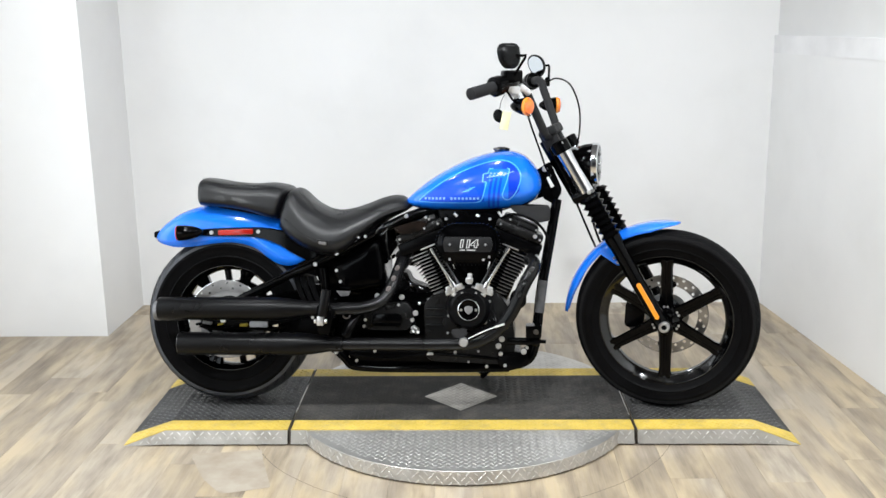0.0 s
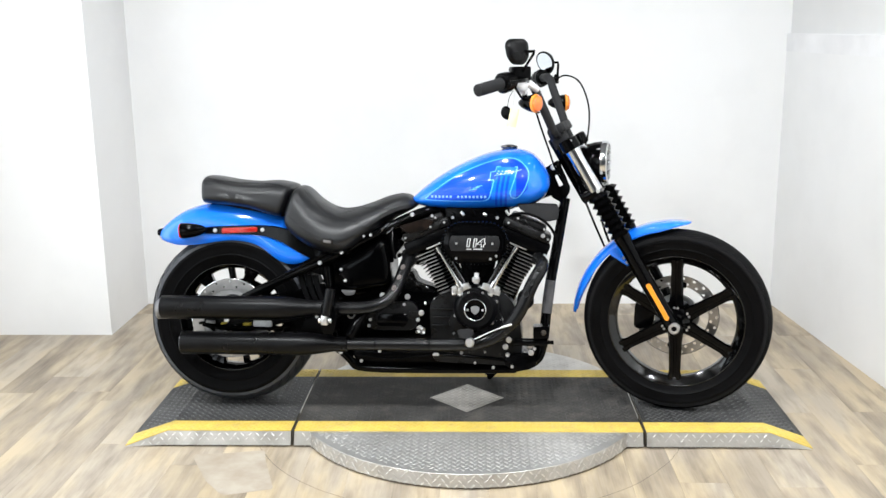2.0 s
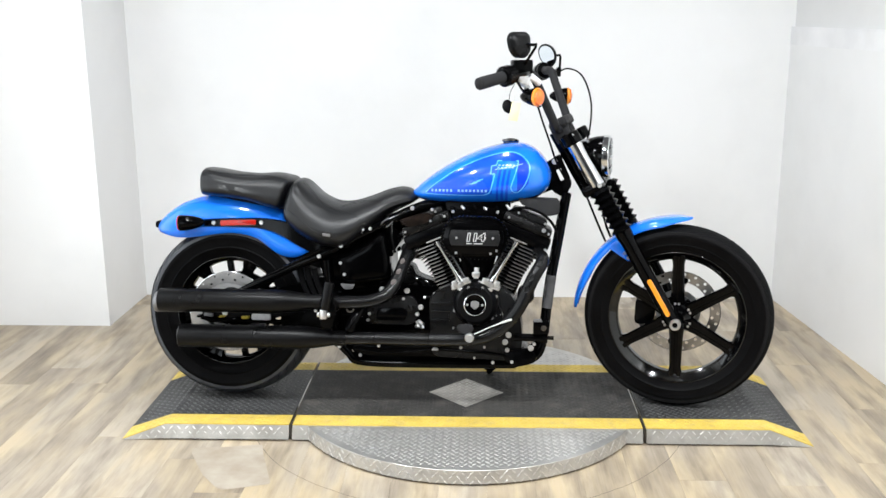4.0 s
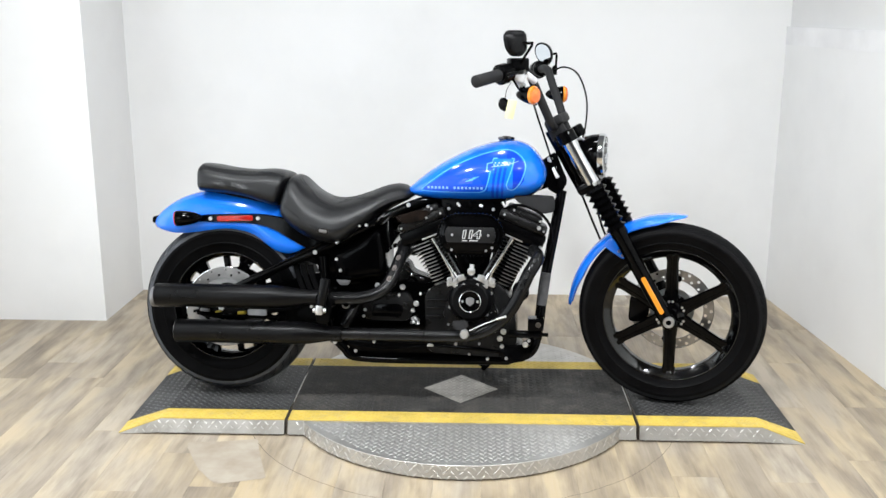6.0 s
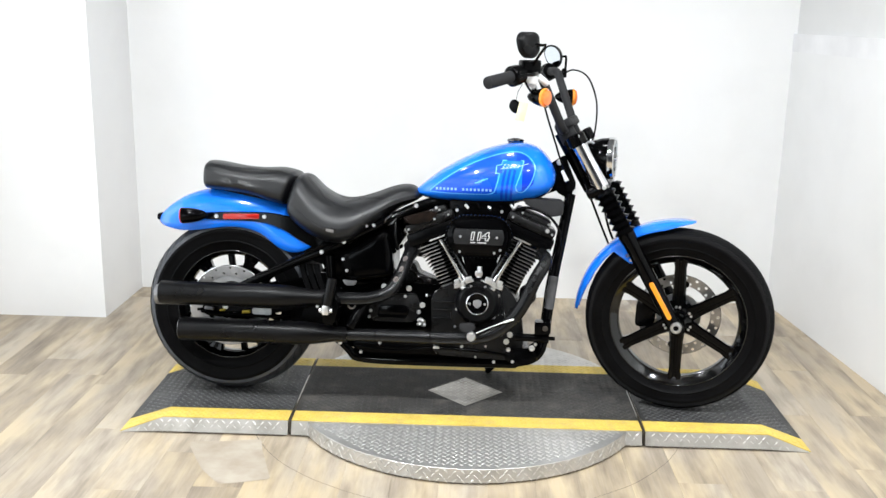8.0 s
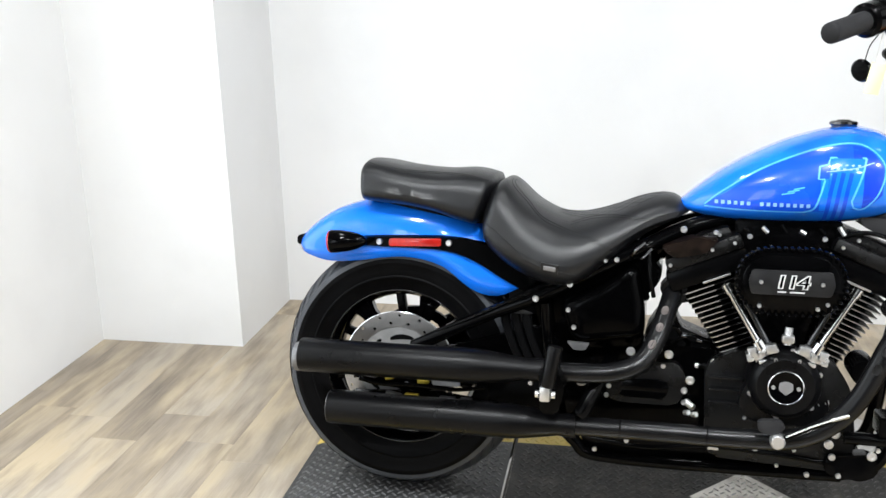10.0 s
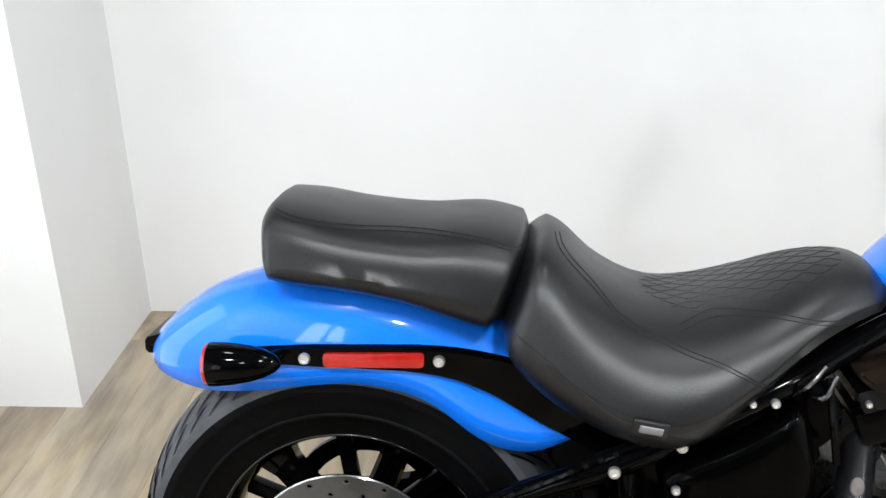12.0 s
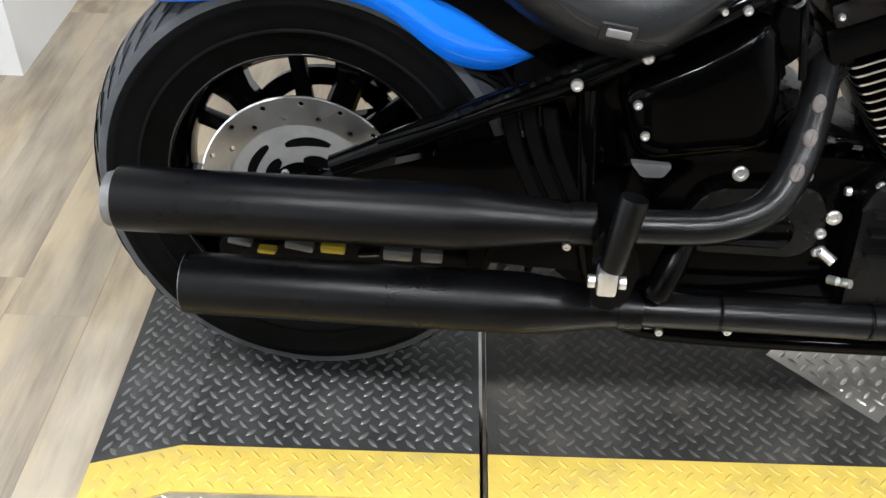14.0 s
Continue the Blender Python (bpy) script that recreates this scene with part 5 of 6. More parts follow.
# oil pan and lower bits
bm = B()
prism(bm, rounded([(-0.33, 0.145), (0.24, 0.145), (0.30, 0.18), (0.28, 0.21), (-0.36, 0.215)], 0.02), -0.09, 0.09, 0.01)
part("oil_pan", bm, SATIN, bike)
for x, z, r in ((-0.385, 0.215, 0.008), (-0.31, 0.185, 0.006), (0.215, 0.270, 0.0105), (0.203, 0.245, 0.0105), (0.211, 0.217, 0.008), (0.161, 0.171, 0.006), (0.227, 0.175, 0.006), (0.293, 0.226, 0.0105), (0.096, 0.186, 0.0045), (0.131, 0.225, 0.0045), (0.048, 0.221, 0.006)):
    bolt(x, -0.157, z, r)
bm = B()
prism(bm, rounded([(-0.056, 0.209), (-0.030, 0.209), (-0.034, 0.218), (-0.050, 0.219)], 0.003), -0.160, -0.154, 0.001)
part("cable_clip", bm, CAST, bike)
bm = B()
block(bm, (0.045, -0.112, 0.183), (0.042, 0.004, 0.008), 0.0008)
block(bm, (-0.015, -0.112, 0.203), (0.022, 0.004, 0.008), 0.0008)
part("frame_label", bm, PAPER, bike, "small white label strips on the lower frame")
rail("lower_hose", [(-0.34, -0.118, 0.20), (-0.2, -0.124, 0.188), (-0.05, -0.124, 0.205), (0.10, -0.124, 0.20), (0.20, -0.12, 0.19)], 0.006, SATIN)
rail("lower_hose", [(-0.30, -0.120, 0.225), (-0.12, -0.128, 0.215), (0.04, -0.126, 0.225)], 0.005, SATIN)
bm = B()
tube(bm, [(0.135, -0.03, 0.15), (0.137, -0.035, 0.125), (0.137, -0.035, 0.118)], [0.014, 0.014, 0.008], 12)
part("drain_plug", bm, SATIN, bike)

bm = B()
prism(bm, rounded([(-0.01, 0.655), (0.20, 0.655), (0.215, 0.735), (-0.02, 0.735)], 0.015), -0.085, 0.085, 0.008)
part("throttle_body", bm, SATIN, bike)
bm = B()
prism(bm, rounded([(0.02, 0.60), (0.18, 0.60), (0.14, 0.44), (0.06, 0.44)], 0.01), -0.095, 0.085, 0.006)
part("intake_manifold", bm, SATIN, bike)
# air cleaner
AC = (0.096, 0.614)


def stadium(hl, hh, n=14):
    pts = []
    for side in (1, -1):
        for k in range(n + 1):
            a = radians(-90 + 180 * k / n) if side > 0 else radians(90 + 180 * k / n)
            pts.append((AC[0] + side * (hl - hh) + hh * math.cos(a), AC[1] + hh * math.sin(a)))
    return pts


bm = B()
prism(bm, stadium(0.112, 0.070), -0.212, -0.150, 0.006)
cleaner = part("air_cleaner", bm, GLOSS, bike, "gloss black oval air cleaner with ribbed edge")
bm = B()
prism(bm, stadium(0.100, 0.058), -0.2235, -0.210, 0.004)
part("cover", bm, GLOSS, cleaner)
bm = B()
prism(bm, rounded([(AC[0] - 0.081, AC[1] - 0.0265), (AC[0] + 0.081, AC[1] - 0.0265), (AC[0] + 0.088, AC[1]), (AC[0] + 0.081, AC[1] + 0.0265), (AC[0] - 0.081, AC[1] + 0.0265), (AC[0] - 0.088, AC[1])], 0.006), -0.2285, -0.222, 0.002)
part("insert_plate", bm, PLATE, cleaner, "dark grey insert plate")
outline = stadium(0.112, 0.070, 20)
loop = [Vector((x, -0.205, z)) for x, z in outline]
total = sum((loop[i] - loop[i - 1]).length for i in range(len(loop)))
for k in range(44):
    d, i = total * k / 44, 0
    while d > (loop[(i + 1) % len(loop)] - loop[i]).length:
        d -= (loop[(i + 1) % len(loop)] - loop[i]).length
        i = (i + 1) % len(loop)
    p = loop[i].lerp(loop[(i + 1) % len(loop)], d / max(1e-6, (loop[(i + 1) % len(loop)] - loop[i]).length))
    bm = B()
    tube(bm, [(p.x, -0.219, p.z), (p.x, -0.216, p.z), (p.x, -0.19, p.z)], [0.003, 0.0052, 0.0052], 8)
    part("edge_rib", bm, RIM_GLOSS, cleaner)
for x in (-0.062, 0.062):
    bolt(AC[0] + x, -0.228, AC[1], 0.0045, cleaner)


def figures(grow, y, material, label):
    text = bpy.data.curves.new("figures", "FONT")
    text.body, text.size, text.extrude, text.align_x, text.align_y, text.offset = "114", 0.042, 0.0008, "CENTER", "CENTER", grow
    text.shear, text.space_character = 0.12, 0.85
    tmp = new("figures", text)
    bpy.context.view_layer.update()
    flat = bpy.data.meshes.new_from_object(tmp)
    bpy.data.objects.remove(tmp)
    flat.transform(Matrix.Translation((AC[0], y, AC[1] + 0.001)) @ Matrix.Rotation(radians(90), 4, "X") @ Matrix.Diagonal((1.25, 0.9, 1, 1)))
    flat.materials.clear()
    flat.materials.append(material)
    ob = new("figures", flat)
    ob.parent = cleaner
    tagged(ob, label)


figures(0.0024, -0.2292, PALE_METAL, "bright outlined figures 114")
figures(-0.0002, -0.2302, GLOSS, "black filling of the figures 114")
for x, w in ((-0.019, 0.018), (0.012, 0.030)):
    bm = B()
    block(bm, (AC[0] + x, -0.2288, AC[1] - 0.0195), (w, 0.0012, 0.0034), 0.0004, None, 1)
    part("letter_bar", bm, PALE_METAL, cleaner)

# ---- exhaust ----
def pipe(name, pts, r, label, n=8, material=PIPE):
    bm = B()
    tube(bm, glide(pts, n), r, 20)
    return part(name, bm, material, bike, label, sharp=60)


FRONT_LINE = [(0.315, -0.12, 0.555), (0.328, -0.185, 0.535), (0.295, -0.212, 0.475), (0.250, -0.218, 0.375), (0.195, -0.217, 0.309), (0.120, -0.212, 0.268), (0.0, -0.208, 0.257), (-0.20, -0.210, 0.256), (-0.385, -0.212, 0.254)]
front_pipe = pipe("front_exhaust_pipe", FRONT_LINE, 0.0225, "matte black exhaust pipe with heat shield")
REAR_LINE = [(-0.146, -0.070, 0.560), (-0.160, -0.115, 0.513), (-0.178, -0.158, 0.460), (-0.210, -0.194, 0.410), (-0.268, -0.213, 0.387), (-0.34, -0.220, 0.382), (-0.46, -0.224, 0.382)]
rear_pipe = pipe("rear_exhaust_pipe", REAR_LINE, 0.0225, "matte black exhaust pipe with heat shield")


def muffler(x0, x1, x2, y, z0, z1, r, rn):
    """From the closed rear end x0, along the full body to x1, tapering to the neck at x2."""
    c0, c2 = Vector((x0, y, z0)), Vector((x2, y, z1))
    ax = (c2 - c0).normalized()
    L, l1 = (c2 - c0).length, (c2 - c0).length * (x1 - x0) / (x2 - x0)
    bm = B()
    turned(bm, [(r * 0.90, 0.05), (r * 0.90, 0.004), (r * 0.93, 0.0), (r * 0.985, 0.0), (r, 0.003), (r, l1 - 0.02), (r * 0.995, l1), (r * 0.90, l1 + (L - l1) * 0.30), (rn + 0.003, L - 0.012), (rn + 0.003, L + 0.01), (rn * 0.9, L + 0.01)], c0, ax, 48)
    body = part("muffler", bm, MATTE, bike, "matte black tapered muffler", sharp=30)
    bm = B()
    turned(bm, [(r * 0.90, 0.004), (r * 0.90, -0.0012), (r * 0.965, -0.0012), (r * 0.965, 0.004)], c0, ax, 48, closed=True)
    part("end_rim", bm, END_STEEL, body, "thin worn steel rim at the muffler's end")
    bm = B()
    turned(bm, [(0, 0.03), (r * 0.905, 0.03)], c0, ax, 32)
    part("baffle", bm, GROUT, body)
    bm = B()
    turned(bm, [(rn + 0.005, 0), (rn + 0.005, 0.03), (rn, 0.03), (rn, 0)], c2 + ax * -0.002, ax, 24, closed=True)
    part("neck_clamp", bm, MATTE, body)
    return body


up = muffler(-1.012, -0.590, -0.452, -0.226, 0.378, 0.383, 0.041, 0.022)
low = muffler(-0.945, -0.500, -0.378, -0.213, 0.250, 0.254, 0.041, 0.022)
bm = B()
turned(bm, [(0.0, 0.010), (0.028, 0.010), (0.030, 0.0), (0.034, -0.002), (0.0355, 0.002), (0.0355, 0.105), (0.0, 0.105)], (-1.031, -0.212, 0.3685), (1, 0, 0.011), 40)
part("inner_can", bm, END_STEEL, up, "bare grey steel can behind the black shell")


def shield_slots(pipe_line, heights, parent, material, label):
    """Oval slots let into the outer side of a heat shield."""
    line = glide(pipe_line, 8)
    for h in heights:
        k = min(range(1, len(line) - 1), key=lambda q: abs(line[q].z - h))
        t = (line[k + 1] - line[k - 1]).normalized()
        n = Vector((-0.15, -0.95, 0.25))
        n = (n - t * n.dot(t)).normalized()
        s = t.cross(n)
        c = line[k] + n * 0.0212
        rings = []
        for d, e in ((0.0, 1.15), (0.0019, 1.0), (0.0012, 0.8), (0.0012, 0.01)):
            rings.append([c + n * d + t * (0.0115 * e * math.cos(q)) + s * (0.0075 * e * math.sin(q)) for q in (2 * math.pi * w / 20 for w in range(20))])
        bm = B()
        loft(bm, rings, cap=False)
        part("shield_slot", bm, material, parent, label)


shield_slots(REAR_LINE, (0.504, 0.476, 0.443), rear_pipe, SLOT, "dull steel slot in the heat shield")
shield_slots(FRONT_LINE, (0.519, 0.475, 0.435), front_pipe, CRINKLE, "black slot in the heat shield")
for x in (-0.06, -0.25):
    bm = B()
    turned(bm, [(0.0232, -0.002), (0.0240, 0), (0.0232, 0.002)], (x, -0.2105 if x < -0.2 else -0.2085, 0.2565), (1, 0, 0), 24)
    part("shield_band", bm, SATIN, front_pipe)
bolt(-0.235, -0.212, 0.232, 0.006)
bolt(-0.455, -0.226, 0.352, 0.006)
# rear brake pedal, footpegs, mounts
bm = B()
tube(bm, [(0.084, -0.262, 0.276), (0.15, -0.25, 0.307), (0.225, -0.235, 0.336)], [0.006, 0.0045, 0.0045], 12)
part("brake_rod", bm, SATIN, bike, "satin black brake linkage rod")
bm = B()
tube(bm, [(0.10, -0.267, 0.289), (0.15, -0.255, 0.3115), (0.205, -0.243, 0.3325)], 0.0022, 8)
tube(bm, [(0.192, -0.246, 0.3275), (0.226, -0.240, 0.338)], 0.0042, 10)
part("rod_thread", bm, STEEL, bike, "bright threaded rod")
bm = B()
turned(bm, [(0, -0.012), (0.013, -0.012), (0.016, -0.008), (0.016, 0.012), (0, 0.012)], (0.084, -0.262, 0.276), (0, 1, 0), 20)
part("rod_end", bm, BOLT, bike)
bm = B()
prism(bm, rounded([(0.04, 0.318), (0.09, 0.322), (0.10, 0.305), (0.08, 0.288), (0.045, 0.292)], 0.01), -0.262, -0.244, 0.004)
part("brake_pedal_pad", bm, GRIP, bike, "black rubber brake pedal pad")
bm = B()
prism(bm, rounded([(0.300, 0.276), (0.355, 0.280), (0.356, 0.322), (0.300, 0.320)], 0.004), -0.175, -0.105, 0.004)
part("peg_bracket", bm, SATIN, bike, "black forward control bracket")
bm = B()
turned(bm, [(0.0, -0.006), (0.007, -0.006), (0.010, 0.0), (0.010, 0.004)], (0.336, -0.176, 0.300), (0, 1, 0), 16)
part("bracket_screw", bm, RUST, bike)
bm = B()
tube(bm, [(0.235, -0.15, 0.262), (0.32, -0.15, 0.262), (0.322, -0.15, 0.262), (0.350, -0.15, 0.262), (0.352, -0.15, 0.262), (0.372, -0.15, 0.262)], [0.014, 0.014, 0.018, 0.018, 0.007, 0.007], 14)
part("master_cylinder", bm, SATIN, bike)
bolt(0.305, -0.155, 0.24, 0.006)
bm = B()
prism(bm, rounded([(0.20, 0.21), (0.30, 0.225), (0.318, 0.18), (0.28, 0.158), (0.20, 0.17)], 0.015), -0.14, -0.10, 0.008)
part("front_mount", bm, SATIN, bike)
bm = B()
turned(bm, [(0, 0), (0.027, 0), (0.03, 0.006), (0.03, 0.1), (0, 0.1)], (0.272, -0.13, 0.405), (0, 1, 0), 24)
part("horn_cover", bm, SATIN, bike)

bm = B()
pa, pb = Vector((-0.407, -0.300, 0.366)), Vector((-0.392, -0.294, 0.458))
tube(bm, [pa, pa.lerp(pb, 0.04), pa.lerp(pb, 0.5), pa.lerp(pb, 0.93), pb], [0.0135, 0.0155, 0.0162, 0.0172, 0.0160], 22)
peg = part("passenger_footpeg", bm, MATTE, bike, "black rubber passenger footpeg folded up on a bright mount")
bm = B()
block(bm, (-0.411, -0.300, 0.352), (0.024, 0.026, 0.034), 0.005)
part("peg_mount", bm, CAST, peg, "bright alloy peg mount")
for x in (-0.424, -0.388):
    bm = B()
    tube(bm, [(x - 0.009, -0.302, 0.350), (x - 0.001, -0.302, 0.350)], 0.008, 12)
    part("pivot_pin", bm, BOLT, peg)
bm = B()
prism(bm, rounded([(-0.425, 0.30), (-0.385, 0.30), (-0.37, 0.36), (-0.395, 0.42), (-0.43, 0.40)], 0.012), -0.285, -0.15, 0.006)
part("peg_arm", bm, SATIN, bike)
bm = B()
tube(bm, [(-0.292, -0.17, 0.375), (-0.322, -0.212, 0.318), (-0.338, -0.225, 0.288), (-0.342, -0.229, 0.281)], [0.017, 0.019, 0.018, 0.011], 18)
part("exhaust_bracket", bm, SATIN, bike)
bm = B()
turned(bm, [(0.010, -0.006), (0.014, -0.006), (0.014, 0.006), (0.010, 0.006)], (-0.345, -0.165, 0.352), (0, 1, 0), 20, closed=True)
part("pivot_ring", bm, STEEL, bike)

# ---- side cover, battery box, rear guard ----
bm = B()
cover = rounded([(-0.405, 0.521), (-0.301, 0.577), (-0.241, 0.620), (-0.225, 0.608), (-0.210, 0.542), (-0.207, 0.454), (-0.358, 0.427), (-0.381, 0.444)], 0.026, 6)
mx, mz = -0.30, 0.52
rings = []
for y, s in ((-0.09, 1.0), (-0.116, 1.0), (-0.126, 0.992), (-0.1335, 0.970), (-0.139, 0.93), (-0.1435, 0.86), (-0.147, 0.75), (-0.149, 0.60), (-0.150, 0.30)):
    rings.append([(mx + (x - mx) * s, y, mz + (z - mz) * s) for x, z in cover])
loft(bm, rings)
part("oil_tank", bm, COVER, bike, "gloss black oil tank cover", sharp=60)
for x, z in ((-0.382, 0.512), (-0.368, 0.472)):
    bolt(x, -0.152, z, 0.006)
for x, z, r in ((-0.458, 0.535, 0.008), (-0.379, 0.574, 0.008), (-0.275, 0.636, 0.006), (-0.13, 0.708, 0.008), (-0.06, 0.704, 0.006)):
    bolt(x, -0.158 if x < -0.2 else -0.13, z, r)
bolt(-0.237, -0.128, 0.418, 0.0105)
bm = B()
arc = [radians(-18 + 84 * k / 24) for k in range(25)]
prism(bm, [(RC[0] + 0.331 * math.cos(a), RC[2] + 0.331 * math.sin(a)) for a in arc] + [(RC[0] + 0.337 * math.cos(a), RC[2] + 0.337 * math.sin(a)) for a in arc[::-1]], -0.090, 0.090, 0.001, 1)
part("rear_guard", bm, FIN_BLACK, bike, "black curved mud guard ahead of the rear tyre")
for k in range(3):
    bm = B()
    rings = []
    for q in range(9):
        f = q / 8
        x, z = -0.538 + 0.026 * k + 0.046 * f ** 1.5, 0.487 - 0.128 * f
        rings.append([(x - 0.0115, -0.112, z), (x - 0.008, -0.119, z), (x + 0.008, -0.119, z), (x + 0.0115, -0.112, z)])
    loft(bm, rings)
    part("guard_flap", bm, RUBBER, bike, "dark grey rubber rib of the mud guard")
bm = B()
prism(bm, rounded([(-0.382, 0.439), (-0.330, 0.437), (-0.339, 0.421), (-0.366, 0.420)], 0.003), -0.162, -0.150, 0.002)
part("cover_clip", bm, END_STEEL, bike)
for pts in ([(-0.250, -0.12, 0.628), (-0.235, -0.145, 0.655), (-0.215, -0.135, 0.675)], [(-0.24, -0.11, 0.64), (-0.22, -0.15, 0.64), (-0.20, -0.13, 0.66)]):
    rail("wiring", pts, 0.0035, DARK_METAL, 4, 8)
rail("wiring", [(-0.205, -0.12, 0.655), (-0.20, -0.14, 0.60), (-0.19, -0.135, 0.55)], 0.005, SATIN, 4, 8)
for x, z in ((-0.352, 0.603), (-0.300, 0.632)):
    bolt(x, -0.154, z, 0.0045)
bm = B()
prism(bm, rounded([(-0.18, 0.665), (-0.10, 0.690), (-0.05, 0.690), (-0.08, 0.655), (-0.15, 0.640)], 0.01), -0.13, 0.10, 0.006)
part("induction_cover", bm, SHROUD, bike, "brownish black hose shroud below the seat")
rail("breather_hose", [(0.205, -0.10, 0.70), (0.26, -0.12, 0.715), (0.33, -0.12, 0.690), (0.372, -0.11, 0.64), (0.378, -0.10, 0.58)], 0.005, SATIN, 6, 10)
for k in range(7):
    bm = B()
    tube(bm, [(0.0 + 0.04 * k, -0.10 - 0.01 * (k % 2), 0.712 + 0.006 * (k % 3)), (0.012 + 0.04 * k, -0.10 - 0.01 * (k % 2), 0.706)], 0.005, 8)
    part("hose_fitting", bm, BOLT if k % 2 else SATIN, bike)
bm = B()
prism(bm, rounded([(-0.50, 0.60), (-0.45, 0.655), (-0.25, 0.70), (-0.170, 0.600), (-0.190, 0.562), (-0.213, 0.545), (-0.210, 0.42), (-0.43, 0.40), (-0.47, 0.50)], 0.03), -0.100, 0.100, 0.01)
part("battery_box", bm, COVER, bike, "black battery box under the seat")
bm = B()
prism(bm, rounded([(-0.56, 0.248), (-0.41, 0.242), (-0.40, 0.30), (-0.42, 0.40), (-0.50, 0.43), (-0.52, 0.33)], 0.015), -0.108, 0.108, 0.008)
part("inner_guard", bm, FIN_BLACK, bike, "black splash guard ahead of the rear wheel")
rail("wiring_loom", [(-0.70, -0.142, 0.438), (-0.62, -0.150, 0.474), (-0.54, -0.154, 0.514), (-0.48, -0.152, 0.546), (-0.42, -0.150, 0.574)], 0.0055, GLOSS, 6, 8)
for k in range(9):
    x = -0.60 + 0.018 * k
    bm = B()
    tube(bm, [(x - 0.003, -0.1525, 0.4835 + 0.50 * (x + 0.60)), (x + 0.003, -0.1525, 0.4865 + 0.50 * (x + 0.60))], 0.0072, 8)
    part("loom_tie", bm, SATIN, bike)
bm = B()
prism(bm, rounded([(-0.535, 0.505), (-0.530, 0.555), (-0.44, 0.585), (-0.40, 0.52), (-0.46, 0.48)], 0.01), -0.088, 0.088, 0.006)
part("frame_gusset", bm, FIN_BLACK, bike)
# side stand on the far side
bm = B()
tube(bm, [(0.20, 0.11, 0.17), (0.16, 0.20, 0.09), (0.13, 0.262, 0.047)], [0.014, 0.012, 0.011], 12)
part("side_stand", bm, SATIN, bike, "black side stand swung out")

# ---- fork, front fender, headlight ----
for side in (-1, 1):
    y = side * 0.102
    bm = B()
    tube(bm, [fork_at(-0.030, 0.05, y), fork_at(0.175, 0.05, y)], 0.0265, 24)
    part("fork_tube", bm, CHROME, bike, "chrome upper fork tube", STEER)
    bm = B()
    pts, rs = [], []
    for k in range(29):
        pts.append(fork_at(0.190 + 0.172 * k / 28, 0.05, y))
        rs.append((0.028, 0.035, 0.0425, 0.035)[k % 4] - 0.004 * k / 28)
    tube(bm, pts, rs, 20)
    part("fork_gaiter", bm, SATIN, bike, "black ribbed rubber fork gaiter", STEER, 50)
    bm = B()
    tube(bm, [fork_at(0.355, 0.05, y), fork_at(0.375, 0.05, y), fork_at(0.40, 0.05, y), fork_at(0.66, 0.05, y), fork_at(0.70, 0.05, y), fork_at(0.745, 0.053, y), fork_at(0.757, 0.055, y)], [0.030, 0.030, 0.0265, 0.0255, 0.026, 0.026, 0.018], 22)
    slider = part("fork_slider", bm, GLOSS, bike, "gloss black fork slider", STEER)
    bm = B()
    hub_end = (FC[0], side * 0.126, FC[2]) if side < 0 else (FC[0], side * 0.112, FC[2])
    turned(bm, [(0.0095, 0.004), (0.0095, -0.010), (0.0110, -0.012), (0.0165, -0.012), (0.0195, -0.008), (0.0200, 0.006), (0.0095, 0.006)], hub_end, (0, 1, 0), 24)
    nut = part("axle_nut", bm, STEEL, slider, "steel axle nut with a dark socket", STEER)
    bm = B()
    turned(bm, [(0, -0.004), (0.0098, -0.004), (0.0098, 0.004), (0, 0.004)], hub_end, (0, 1, 0), 16)
    part("socket", bm, FIN_BLACK, nut, "", STEER)
    bm = B()
    a, b = fork_at(0.545, 0.052, side * 0.130), fork_at(0.690, 0.052, side * 0.130)
    rings = []
    for t, w in ((0, 0.004), (0.03, 0.0085), (0.97, 0.0085), (1, 0.004)):
        p = a.lerp(b, t)
        rings.append([p + AHEAD * w, p + AHEAD * w * 0.8 + Vector((0, side * 0.006, 0)), p - AHEAD * w * 0.8 + Vector((0, side * 0.006, 0)), p - AHEAD * w])
    loft(bm, rings)
    part("fork_reflector", bm, REFLECT, slider, "amber strip reflector", STEER)
for down, name, thick in ((-0.008, "upper_triple_clamp", 0.052), (0.178, "lower_triple_clamp", 0.040)):
    bm = B()
    c = fork_at(down, 0.03)
    turn = Matrix.Rotation(radians(30), 4, "Y").inverted()
    if down < 0:
        block(bm, c, (0.066, 0.170, thick * 0.72), 0.012, turn, 3)
        for y in (-0.102, 0.102):
            tube(bm, [fork_at(down - 0.024, 0.05, y), fork_at(down - 0.020, 0.05, y), fork_at(down + 0.016, 0.05, y), fork_at(down + 0.020, 0.05, y)], [0.028, 0.0335, 0.0335, 0.030], 24)
    else:
        block(bm, c, (0.076, 0.252, thick), 0.018, turn, 4)
    part(name, bm, GLOSS, bike, "gloss black fork clamp", STEER)
for x, z, y in ((-0.02, 0.062, -0.125), (0.178, 0.062, -0.125)):
    p = fork_at(x, z, y)
    bolt(p.x, p.y, p.z, 0.008, bike, STEER)

